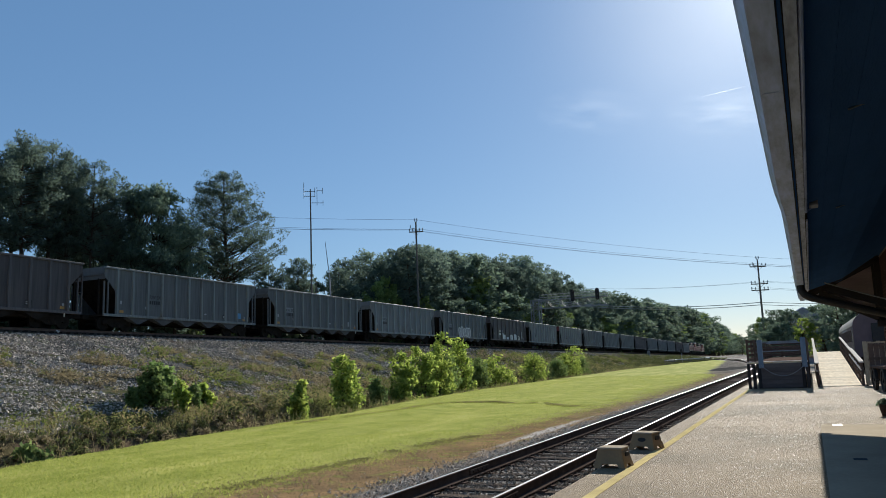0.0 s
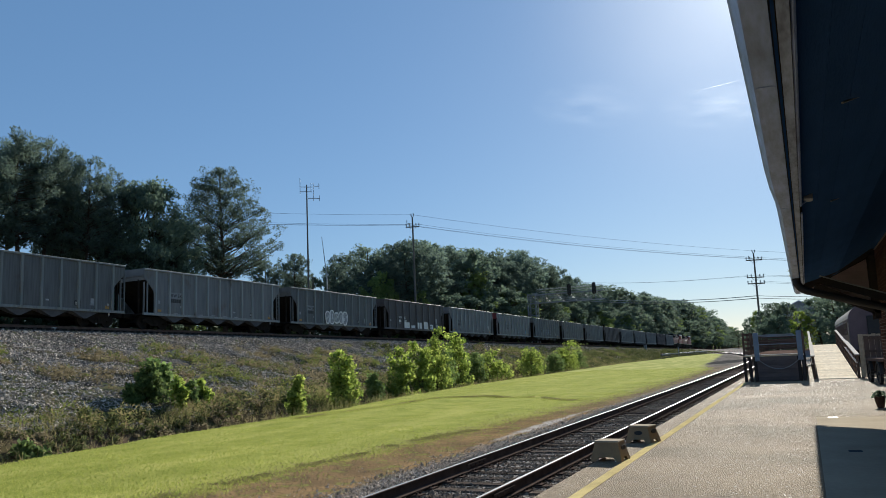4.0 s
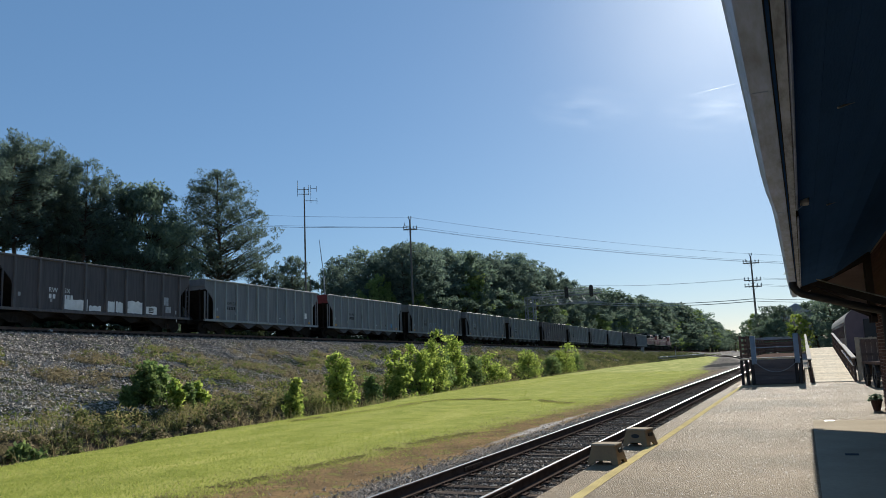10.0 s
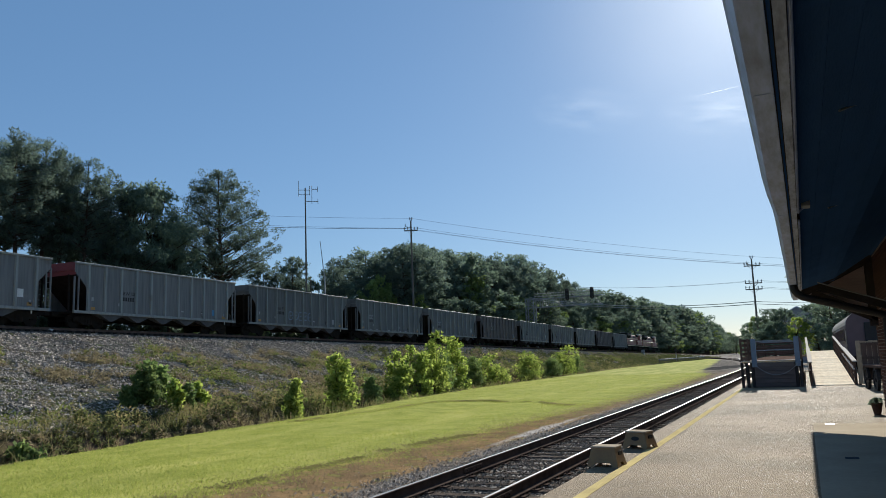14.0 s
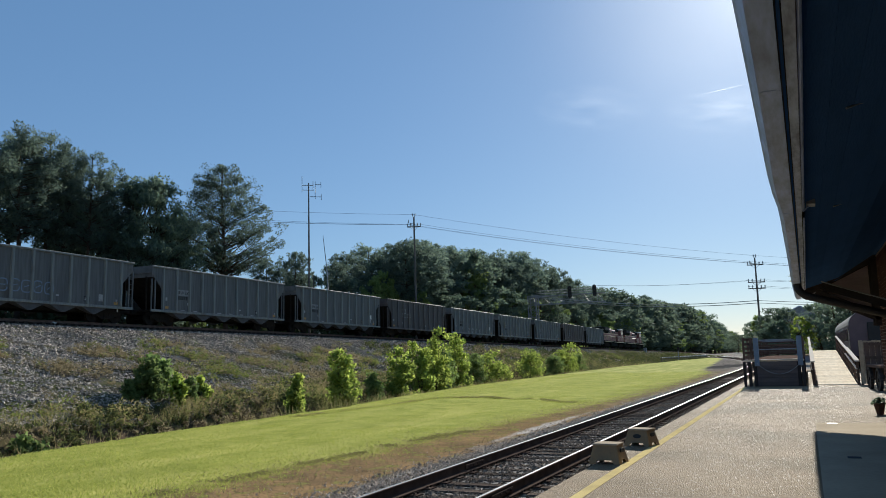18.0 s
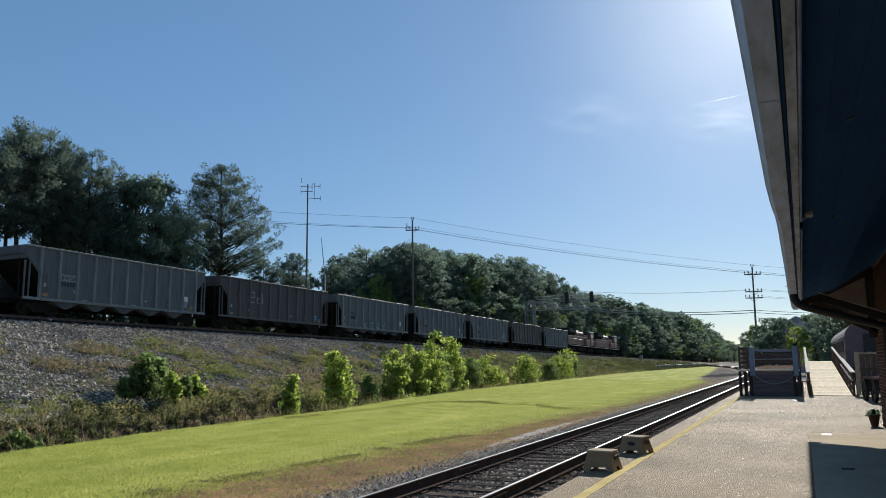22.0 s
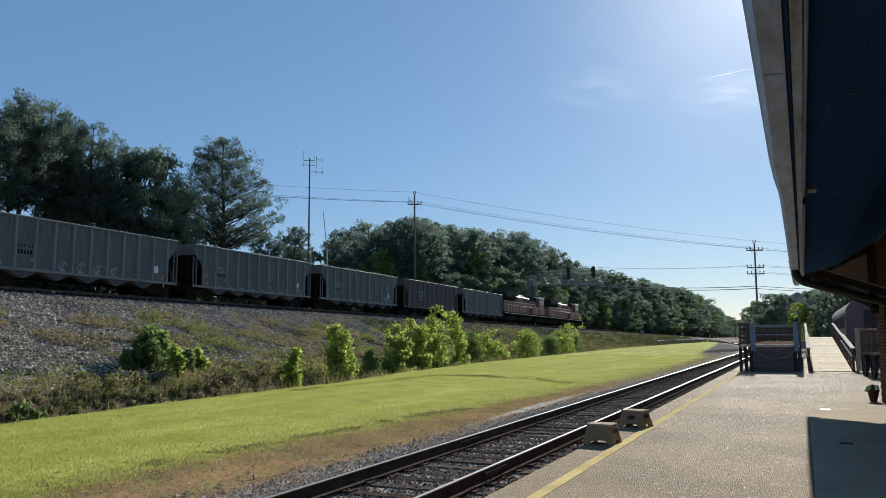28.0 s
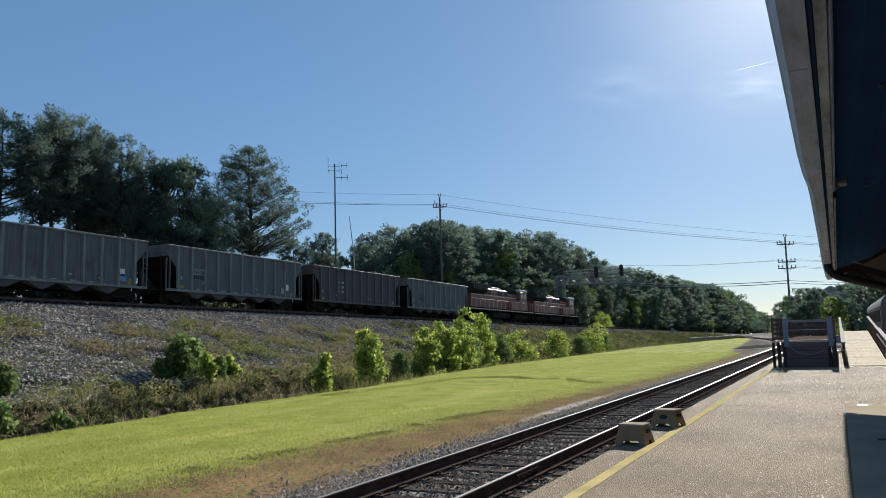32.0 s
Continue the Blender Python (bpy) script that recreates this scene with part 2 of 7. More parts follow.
M = {
    "concrete": aggregate("aggregate_concrete"),
    "yellow": material("yellow_line_paint", (0.60, 0.48, 0.22), 0.7, second=(0.40, 0.315, 0.155), scale=3, fine=50, bump=0.4, contrast=0.5),
    "smooth_concrete": material("smooth_worn_concrete", (0.48, 0.405, 0.305), 0.72, second=(0.37, 0.31, 0.235), scale=0.9, fine=14, bump=0.15, depth=0.01, specular=0.16),
    "steel": material("rail_steel", (0.30, 0.297, 0.295), 0.48, 1.0, second=(0.22, 0.215, 0.21), scale=2, fine=40, bump=0.05, stretch=(1, 0.2, 1)),
    "stone_grey": material("shoulder_ballast", (0.60, 0.49, 0.38), 0.75, second=(0.27, 0.215, 0.165), scale=8, fine=40, islands=0.6),
    "litter": material("weathered_litter", (0.75, 0.73, 0.70), 0.8, second=(0.5, 0.48, 0.46), scale=12, fine=60, bump=0.1),
    "siding_board": material("grey_siding_boards", (0.40, 0.33, 0.34), 0.75, second=(0.29, 0.245, 0.255), scale=2, fine=22, bump=0.3, stretch=(1, 5, 5), random_tint=0.12),
    "rust": material("rusted_rail", (0.105, 0.076, 0.062), 0.8, 0.0, second=(0.055, 0.042, 0.036), scale=4, fine=60),
    "rust_main": material("bright_rusted_rail", (0.20, 0.13, 0.10), 0.8, 0.0, second=(0.11, 0.075, 0.06), scale=4, fine=60),
    "dirt_clod": material("dry_dirt", (0.36, 0.25, 0.14), 0.9, second=(0.20, 0.14, 0.08), scale=4, fine=30, islands=0.5),
    "tie": material("creosoted_tie", (0.11, 0.086, 0.07), 0.9, second=(0.045, 0.037, 0.032), scale=1.5, fine=14, bump=0.8, depth=0.03, random_tint=0.4, stretch=(1, 6, 1)),
    "stone_dark": material("track_ballast", (0.31, 0.25, 0.19), 0.72, second=(0.10, 0.08, 0.06), scale=8, fine=40, islands=0.6),
    "stone": material("embankment_stone", (0.53, 0.455, 0.375), 0.75, second=(0.16, 0.14, 0.118), scale=4, fine=40, islands=0.75),
    "brick": material("red_brick", (0.125, 0.075, 0.064), 0.85, second=(0.085, 0.053, 0.046), scale=6, fine=50, bump=0.5, random_tint=0.3),
    "mortar": material("mortar", (0.33, 0.28, 0.24), 0.95, second=(0.22, 0.19, 0.17), scale=5, fine=60),
    "dark_wood": material("dark_painted_timber", (0.055, 0.048, 0.046), 0.7, second=(0.034, 0.03, 0.029), scale=2, fine=18, bump=0.5, stretch=(1, 1, 1), random_tint=0.2),
    # navy holds the eave's blue shade and glare in the boards' colour
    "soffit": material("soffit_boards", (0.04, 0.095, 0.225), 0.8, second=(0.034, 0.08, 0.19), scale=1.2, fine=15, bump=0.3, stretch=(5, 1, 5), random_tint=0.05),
    "fascia": material("fascia_paint", (0.42, 0.50, 0.68), 0.6, second=(0.14, 0.165, 0.22), scale=3, fine=16, bump=0.2, stretch=(4, 0.7, 4)),
    "gutter": material("gutter_metal", (0.36, 0.48, 0.78), 0.5, 0.0, second=(0.16, 0.21, 0.33), scale=3, fine=14, bump=0.06, stretch=(3, 0.5, 3)),
    "shingle": material("roof_shingle", (0.10, 0.095, 0.09), 0.9, second=(0.06, 0.055, 0.05), scale=3, fine=40),
    "deck_wood": material("weathered_deck_wood", (0.42, 0.33, 0.23), 0.8, second=(0.28, 0.22, 0.15), scale=1.2, fine=20, bump=0.5, stretch=(6, 1, 6), random_tint=0.15),
    # pale tone carries the planks' sun sheen in the base colour
    "ramp_wood": material("sunlit_pale_planks", (0.84, 0.74, 0.58), 0.8, second=(0.66, 0.555, 0.42), scale=1.2, fine=20, bump=0.4, stretch=(6, 1, 6), random_tint=0.12),
    "brown_wood": material("brown_stained_timber", (0.15, 0.105, 0.085), 0.75, second=(0.085, 0.06, 0.05), scale=1.5, fine=16, bump=0.5, stretch=(5, 5, 1), random_tint=0.25),
    "skirt_wood": material("mauve_brown_planks", (0.15, 0.122, 0.115), 0.75, second=(0.095, 0.078, 0.075), scale=1.5, fine=16, bump=0.5, stretch=(1, 5, 5), random_tint=0.2),
    "blue_steel": material("blue_grey_steel_paint", (0.16, 0.22, 0.30), 0.5, second=(0.11, 0.15, 0.20), scale=3, fine=30, bump=0.1),
    "white_rail": material("pale_handrail_wood", (0.62, 0.56, 0.48), 0.8, second=(0.55, 0.50, 0.44), scale=3, fine=25, bump=0.2),
    "tread": material("worn_step_tread", (0.44, 0.36, 0.27), 0.8, second=(0.34, 0.28, 0.21), scale=3, fine=30, bump=0.3),
    "step_yellow": material("step_box_yellow", (0.31, 0.20, 0.09), 0.6, second=(0.23, 0.15, 0.075), scale=5, fine=40, bump=0.15),
    "black": material("black_iron", (0.018, 0.018, 0.02), 0.65, 0.2, second=(0.03, 0.026, 0.022), scale=5, fine=40, bump=0.2),
    # grime of the running gear; also shade on hopper ends and chutes
    "under": material("gear_grime_and_shade", (0.035, 0.03, 0.027), 0.85, 0.2, second=(0.02, 0.018, 0.016), scale=3, fine=30),
    "pole": material("treated_pole", (0.17, 0.155, 0.14), 0.9, second=(0.10, 0.09, 0.08), scale=1, fine=14, bump=0.4, stretch=(6, 6, 0.7)),
    "galv": material("galvanised_steel", (0.30, 0.32, 0.34), 0.6, 0.3, second=(0.20, 0.21, 0.23), scale=3, fine=30, bump=0.05),
    "bark": material("bark", (0.10, 0.075, 0.055), 0.95, second=(0.05, 0.038, 0.028), scale=2, fine=12, bump=0.9, depth=0.05, stretch=(3, 3, 0.6)),
    "maroon": material("maroon_coach_paint", (0.125, 0.08, 0.085), 0.6, second=(0.085, 0.055, 0.06), scale=1.5, fine=20, bump=0.05),
    "coach_roof": material("pale_coach_roof", (0.42, 0.40, 0.37), 0.75, 0.0, second=(0.33, 0.315, 0.29), scale=1.5, fine=20, bump=0.1),
    "orange": material("locomotive_orange", (0.28, 0.098, 0.075), 0.55, second=(0.17, 0.066, 0.055), scale=1.2, fine=20, bump=0.1),
    "loco_dark": material("locomotive_dark_green", (0.035, 0.04, 0.036), 0.72, second=(0.022, 0.024, 0.022), scale=1.2, fine=20, bump=0.1),
    "cream": material("cream_stripe", (0.62, 0.50, 0.30), 0.5, second=(0.46, 0.37, 0.24), scale=2, fine=30, bump=0.05),
    "white": material("white_marking", (0.74, 0.74, 0.72), 0.6, second=(0.55, 0.55, 0.53), scale=3, fine=30, bump=0.05),
    "sticker_blue": material("faded_blue_sticker", (0.10, 0.27, 0.46), 0.6, second=(0.08, 0.20, 0.34), scale=5, fine=40, bump=0.05),
    "sticker_orange": material("faded_orange_sticker", (0.48, 0.25, 0.05), 0.6, second=(0.32, 0.17, 0.05), scale=5, fine=40, bump=0.05),
    "mark_grey": material("faded_lettering", (0.40, 0.41, 0.42), 0.7, second=(0.25, 0.25, 0.25), scale=5, fine=40, bump=0.05),
    "red_end": material("faded_red_paint", (0.17, 0.032, 0.032), 0.6, second=(0.10, 0.026, 0.026), scale=2, fine=25, bump=0.1),
    "chute": material("bare_hopper_chute", (0.11, 0.115, 0.125), 0.8, 0.0, second=(0.065, 0.068, 0.073), scale=1.5, fine=20, bump=0.1),
    "terracotta": material("clay_pot", (0.12, 0.075, 0.055), 0.8, second=(0.07, 0.045, 0.035), scale=6, fine=40),
    "grey_paint": car_paint("grey_car_paint", (0.118, 0.124, 0.126), (0.074, 0.077, 0.080), (0.07, 0.045, 0.028)),
    "pale_paint": car_paint("pale_grey_car_paint", (0.172, 0.178, 0.182), (0.115, 0.119, 0.122)),
    "brown_paint": car_paint("brown_car_paint", (0.078, 0.068, 0.068), (0.046, 0.041, 0.042), (0.06, 0.038, 0.026)),
    # rib colours are paler than the matching side panels
    "rib_grey": car_paint("grey_rib_paint", (0.20, 0.218, 0.212), (0.135, 0.146, 0.143)),
    "rib_pale": car_paint("pale_rib_paint", (0.265, 0.285, 0.28), (0.195, 0.208, 0.205)),
    "rib_brown": car_paint("brown_rib_paint", (0.11, 0.10, 0.10), (0.07, 0.064, 0.064)),
    "panel_grey": material("faded_panel_paint", (0.27, 0.28, 0.29), 0.7, second=(0.19, 0.195, 0.20), scale=4, fine=30, bump=0.05),
    # haze is mixed into these two leaf colours, bluer and paler
    "leaf_dark": leaf_material("dark_foliage", (0.10, 0.14, 0.112), (0.165, 0.215, 0.135), 0.46, 0.3, 0.10),
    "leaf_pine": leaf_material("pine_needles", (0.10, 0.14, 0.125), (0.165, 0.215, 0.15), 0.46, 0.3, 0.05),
    "leaf_mid": leaf_material("green_foliage", (0.10, 0.155, 0.05), (0.23, 0.29, 0.095), 0.48, 0.25, 0.12),
    # two tones put sun highlights and shade into random leaves
    "leaf_bright": leaf_material("young_sunlit_leaves", (0.13, 0.20, 0.035), (0.47, 0.53, 0.12), 0.58, 0.12, 0.12),
    "grass": leaf_material("mown_grass", (0.20, 0.245, 0.046), (0.40, 0.40, 0.105), 0.5, 0.1),
    "weed": leaf_material("dry_tall_weeds", (0.28, 0.22, 0.11), (0.15, 0.17, 0.055), 0.5, 0.2),
    "brush": leaf_material("dark_ditch_brush", (0.05, 0.065, 0.03), (0.13, 0.14, 0.045), 0.4, 0.2),
    # near-black leaf colour puts the wood's shade into the undergrowth
    "ivy": leaf_material("shaded_leaves", (0.035, 0.048, 0.025), (0.06, 0.075, 0.035), 0.15, 0.2),
    "scrub": leaf_material("slope_scrub", (0.11, 0.15, 0.04), (0.25, 0.25, 0.08), 0.5, 0.2),
    "dry_scrub": leaf_material("dry_brown_scrub", (0.15, 0.12, 0.07), (0.30, 0.25, 0.15), 0.45, 0.2),
}
glass = bpy.data.materials.new("window_glass")
glass.use_nodes = True
gb = glass.node_tree.nodes["Principled BSDF"]
gb.inputs["Base Color"].default_value, gb.inputs["Roughness"].default_value = (0.02, 0.025, 0.03, 1), 0.06
M["glass"] = glass


# ---- building helpers ----
def thing(name, label, category, at=(0, 0, 0), group="", kind=""):
    ob = new(name)
    ob.empty_display_size = 0.2
    ob.location = at
    return tagged(ob, label, category, group, kind)


def part(name, bm, mat, parent, label=""):
    me = bpy.data.meshes.new(name)
    bm.normal_update()
    bm.to_mesh(me)
    bm.free()
    me.materials.append(M[mat] if isinstance(mat, str) else mat)
    ob = new(name, me)
    ob.parent = parent
    return tagged(ob, label)


def shared(name, me, parent, at=(0, 0, 0), turn=(0, 0, 0)):
    """One more object on a mesh that others use too."""
    ob = new(name, me)
    ob.parent, ob.location, ob.rotation_euler = parent, at, turn
    return ob


def block(bm, x0, x1, y0, y1, z0, z1, bevel=0.0):
    vs = [bm.verts.new((x, y, z)) for z in (z0, z1) for y in (y0, y1) for x in (x0, x1)]
    fs = [bm.faces.new([vs[i] for i in f]) for f in ((0, 2, 3, 1), (4, 5, 7, 6), (0, 1, 5, 4), (2, 6, 7, 3), (0, 4, 6, 2), (1, 3, 7, 5))]
    if bevel:
        es = list({e for f in fs for e in f.edges})
        bmesh.ops.bevel(bm, geom=es, offset=bevel, segments=1, affect="EDGES", profile=0.5)
    return bm


def rod(bm, a, b, r0, r1=None, sides=8, caps=True):
    a, b = Vector(a), Vector(b)
    r1 = r0 if r1 is None else r1
    q = (b - a).to_track_quat("Z", "Y")
    rings = []
    for p, r in ((a, r0), (b, r1)):
        rings.append([bm.verts.new(p + q @ Vector((r * math.cos(2 * math.pi * k / sides), r * math.sin(2 * math.pi * k / sides), 0))) for k in range(sides)])
    for k in range(sides):
        bm.faces.new((rings[0][k], rings[0][(k + 1) % sides], rings[1][(k + 1) % sides], rings[1][k]))
    if caps:
        bm.faces.new(rings[0][::-1])
        bm.faces.new(rings[1])
    return bm


def beam(bm, a, b, w, h, up=(0, 0, 1)):
    """A square bar from a to b, w wide and h high."""
    a, b = Vector(a), Vector(b)
    d = (b - a).normalized()
    s = d.cross(Vector(up))
    s = s.normalized() if s.length > 1e-4 else Vector((1, 0, 0))
    u = s.cross(d)
    vs = [bm.verts.new(p + s * (sx * w / 2) + u * (su * h / 2)) for p in (a, b) for sx, su in ((-1, -1), (1, -1), (1, 1), (-1, 1))]
    for k in range(4):
        bm.faces.new((vs[k], vs[4 + k], vs[4 + (k + 1) % 4], vs[(k + 1) % 4]))
    bm.faces.new(vs[0:4])
    bm.faces.new(vs[7:3:-1])
    return bm


def prism(bm, outline, y0, y1):
    """An outline in x and z, drawn out along y."""
    a = [bm.verts.new((x, y0, z)) for x, z in outline]
    b = [bm.verts.new((x, y1, z)) for x, z in outline]
    n = len(outline)
    for k in range(n):
        bm.faces.new((a[k], b[k], b[(k + 1) % n], a[(k + 1) % n]))
    bm.faces.new(a)
    bm.faces.new(b[::-1])
    bmesh.ops.recalc_face_normals(bm, faces=bm.faces[:])
    return bm


def plate(bm, outline, x0, x1):
    """An outline in y and z, with a thickness along x."""
    a = [bm.verts.new((x0, y, z)) for y, z in outline]
    b = [bm.verts.new((x1, y, z)) for y, z in outline]
    n = len(outline)
    for k in range(n):
        bm.faces.new((a[k], b[k], b[(k + 1) % n], a[(k + 1) % n]))
    bm.faces.new(a)
    bm.faces.new(b[::-1])
    bmesh.ops.recalc_face_normals(bm, faces=bm.faces[:])
    return bm


def BM():
    return bmesh.new()


def mesh_of(name, verts, faces, mat):
    me = bpy.data.meshes.new(name)
    me.from_pydata(verts, [], faces)
    me.materials.append(M[mat])
    return me


def blank(bm):
    me = bpy.data.meshes.new("piece")
    bm.normal_update()
    bm.to_mesh(me)
    bm.free()
    return me


# ---- the lie of the land ----
RAIL_GAP = 0.7525
MAIN_X = -40.40


def rail_z(y):
    """Top of the main line's rails: it falls away gently with the distance."""
    return np.maximum(4.04 - 0.0122 * (np.asarray(y, float) - 60), -0.1)


def lawn_edge(y):
    return np.interp(y, [-60, 10, 20, 30, 38, 55, 84, 122, 215, 400], [-16, -17, -18.2, -18.6, -20.2, -22, -23.5, -25.4, -24, -24])


def bare_edge(y):
    """Where the lawn wears out into the dirt strip beside the track."""
    return np.interp(y, [0, 13, 18, 29, 36, 62, 76, 84, 110, 190, 400], [-9.2, -9.2, -8.8, -8.3, -7.6, -7.8, -8.4, -9.6, -11.5, -17.5, -34])


def siding_x(y):
    """Centre of the platform track: straight past the platform, then a wide curve to the left."""
    return -4.70 - np.maximum(0, np.asarray(y, float) - 70) ** 2 / 1400


def ground_z(x, y):
    x, y = np.asarray(x, float), np.asarray(y, float)
    crest, edge = rail_z(y) - 0.30, lawn_edge(y)
    low = np.minimum(-0.42, crest)
    shoulder = crest - 0.45
    toe = edge - 2.7
    bank = 0.85 * np.clip((130 - y) / 40, 0, 1)
    bottom = -1.15 + 0.35 * np.clip((y - 60) / 100, 0, 1)
    z = np.full(np.broadcast(x, y).shape, 0.0)
    a = np.clip((x + 37.8) / (toe - 0.6 + 37.8), 0, 1)
    slope = shoulder + (bottom + bank - shoulder) * a - bank * np.clip((x - toe + 0.6) / 0.6, 0, 1)
    z = np.where(x < -47.3, crest - 0.9, np.where(x < -43.0, crest - 0.9 * np.clip((-43.0 - x) / 4.3, 0, 1), crest))
    z = np.where((x > -38.9) & (x <= -37.8), crest - 0.45 * (x + 38.9) / 1.1, z)
    z = np.where((x > -37.8) & (x <= toe), slope, z)
    b = np.clip((x - (edge - 1.6)) / 1.6, 0, 1)
    z = np.where((x > toe) & (x <= edge), bottom + (low - bottom) * b * b * (3 - 2 * b), z)
    z = np.where(x > edge, low, z)
    bed = np.clip((2.3 - np.abs(x - siding_x(y))) / 0.7, 0, 1)
    z = np.where((x > edge) & (y < 420), z + 0.035 * bed, z)
    return z


def steps(*runs):
    out = []
    for a, b, d in runs:
        out += list(np.arange(a, b, d))
    return np.array(out + [runs[-1][1]])


gx = steps((-2600, -300, 460), (-300, -60, 24), (-60, -46, 2), (-46, 1, 0.5), (1, 20, 2), (20, 300, 40), (300, 2600, 460))
gy = steps((-2600, -300, 460), (-300, -20, 20), (-20, 10, 2), (10, 120, 0.75), (120, 420, 6), (420, 1000, 58), (1000, 4200, 640))
GX, GY = np.meshgrid(gx, gy)
rough_ground = np.array([noise.fractal(Vector((x * 0.35, y * 0.35, 0)), 1.0, 2.0, 4) for x, y in zip(GX.ravel(), GY.ravel())]).reshape(GX.shape)
GZ = ground_z(GX, GY)
on_slope = (GX > -37.8) & (GX < lawn_edge(GY) - 0.8) & (GY < 400)
on_lawn = (GX > lawn_edge(GY) + 0.3) & (GX < -7.2)
GZ = GZ + rough_ground * np.where(on_slope, np.where(GY < 110, 0.26, 0.08), np.where(on_lawn, 0.05, 0.01))
# a low swell across the lawn where an old kerb lies under the turf
GZ = GZ + np.where(on_lawn, 0.10 * np.exp(-((GX + 16 + 0.06 * (GY - 34)) / 1.6) ** 2) * np.clip((GY - 22) / 8, 0, 1), 0)
ny, nx = GX.shape
ground_me = bpy.data.meshes.new("ground")
idx = np.arange(ny * nx).reshape(ny, nx)
quads = np.stack([idx[:-1, :-1], idx[:-1, 1:], idx[1:, 1:], idx[1:, :-1]], -1).reshape(-1, 4)
ground_me.from_pydata(np.stack([GX, GY, GZ], -1).reshape(-1, 3).tolist(), [], quads.tolist())
ground_me.polygons.foreach_set("use_smooth", [True] * len(ground_me.polygons))
crack = [(-17.6, 25.0), (-17.3, 27.4), (-16.7, 31.6), (-16.7, 35.0), (-14.4, 37.4), (-11.5, 35.7), (-9.2, 33.6)]


def from_line(pts, X, Y):
    best = np.full(X.shape, 1e9)
    for (ax, ay), (bx, by) in zip(pts, pts[1:]):
        u = np.clip(((X - ax) * (bx - ax) + (Y - ay) * (by - ay)) / ((bx - ax) ** 2 + (by - ay) ** 2), 0, 1)
        best = np.minimum(best, np.hypot(X - ax - u * (bx - ax), Y - ay - u * (by - ay)))
    return best


turf_break = np.exp(-(from_line(crack, GX, GY) / 0.38) ** 2)
far_dark = 1.1 - np.hypot((GX + 8.9 - 0.05 * (GY - 104)) / 2.9, (GY - 104) / 19)
ground_me.vertices.foreach_get("co", flat := np.empty(3 * GX.size))
flat[2::3] -= 0.10 * turf_break.ravel()
ground_me.vertices.foreach_set("co", flat)
for key, values in (("bare", GX - bare_edge(GY)), ("crack", turf_break), ("pale", 1.2 - np.hypot((GX + 6.95 + 0.02 * (GY - 20)) / 0.34, (GY - 22) / 6.5)), ("far_dark", far_dark), ("edge", GX - lawn_edge(GY)), ("siding", GX - siding_x(GY)), ("down", np.clip((GX + 37.8) / (lawn_edge(GY) - 3.6 + 37.8), 0, 1) + 0.35 * np.clip((GY - 60) / 60, 0, 1))):
    at = ground_me.attributes.new(key, "FLOAT", "POINT")
    at.data.foreach_set("value", values.ravel().astype(np.float32))


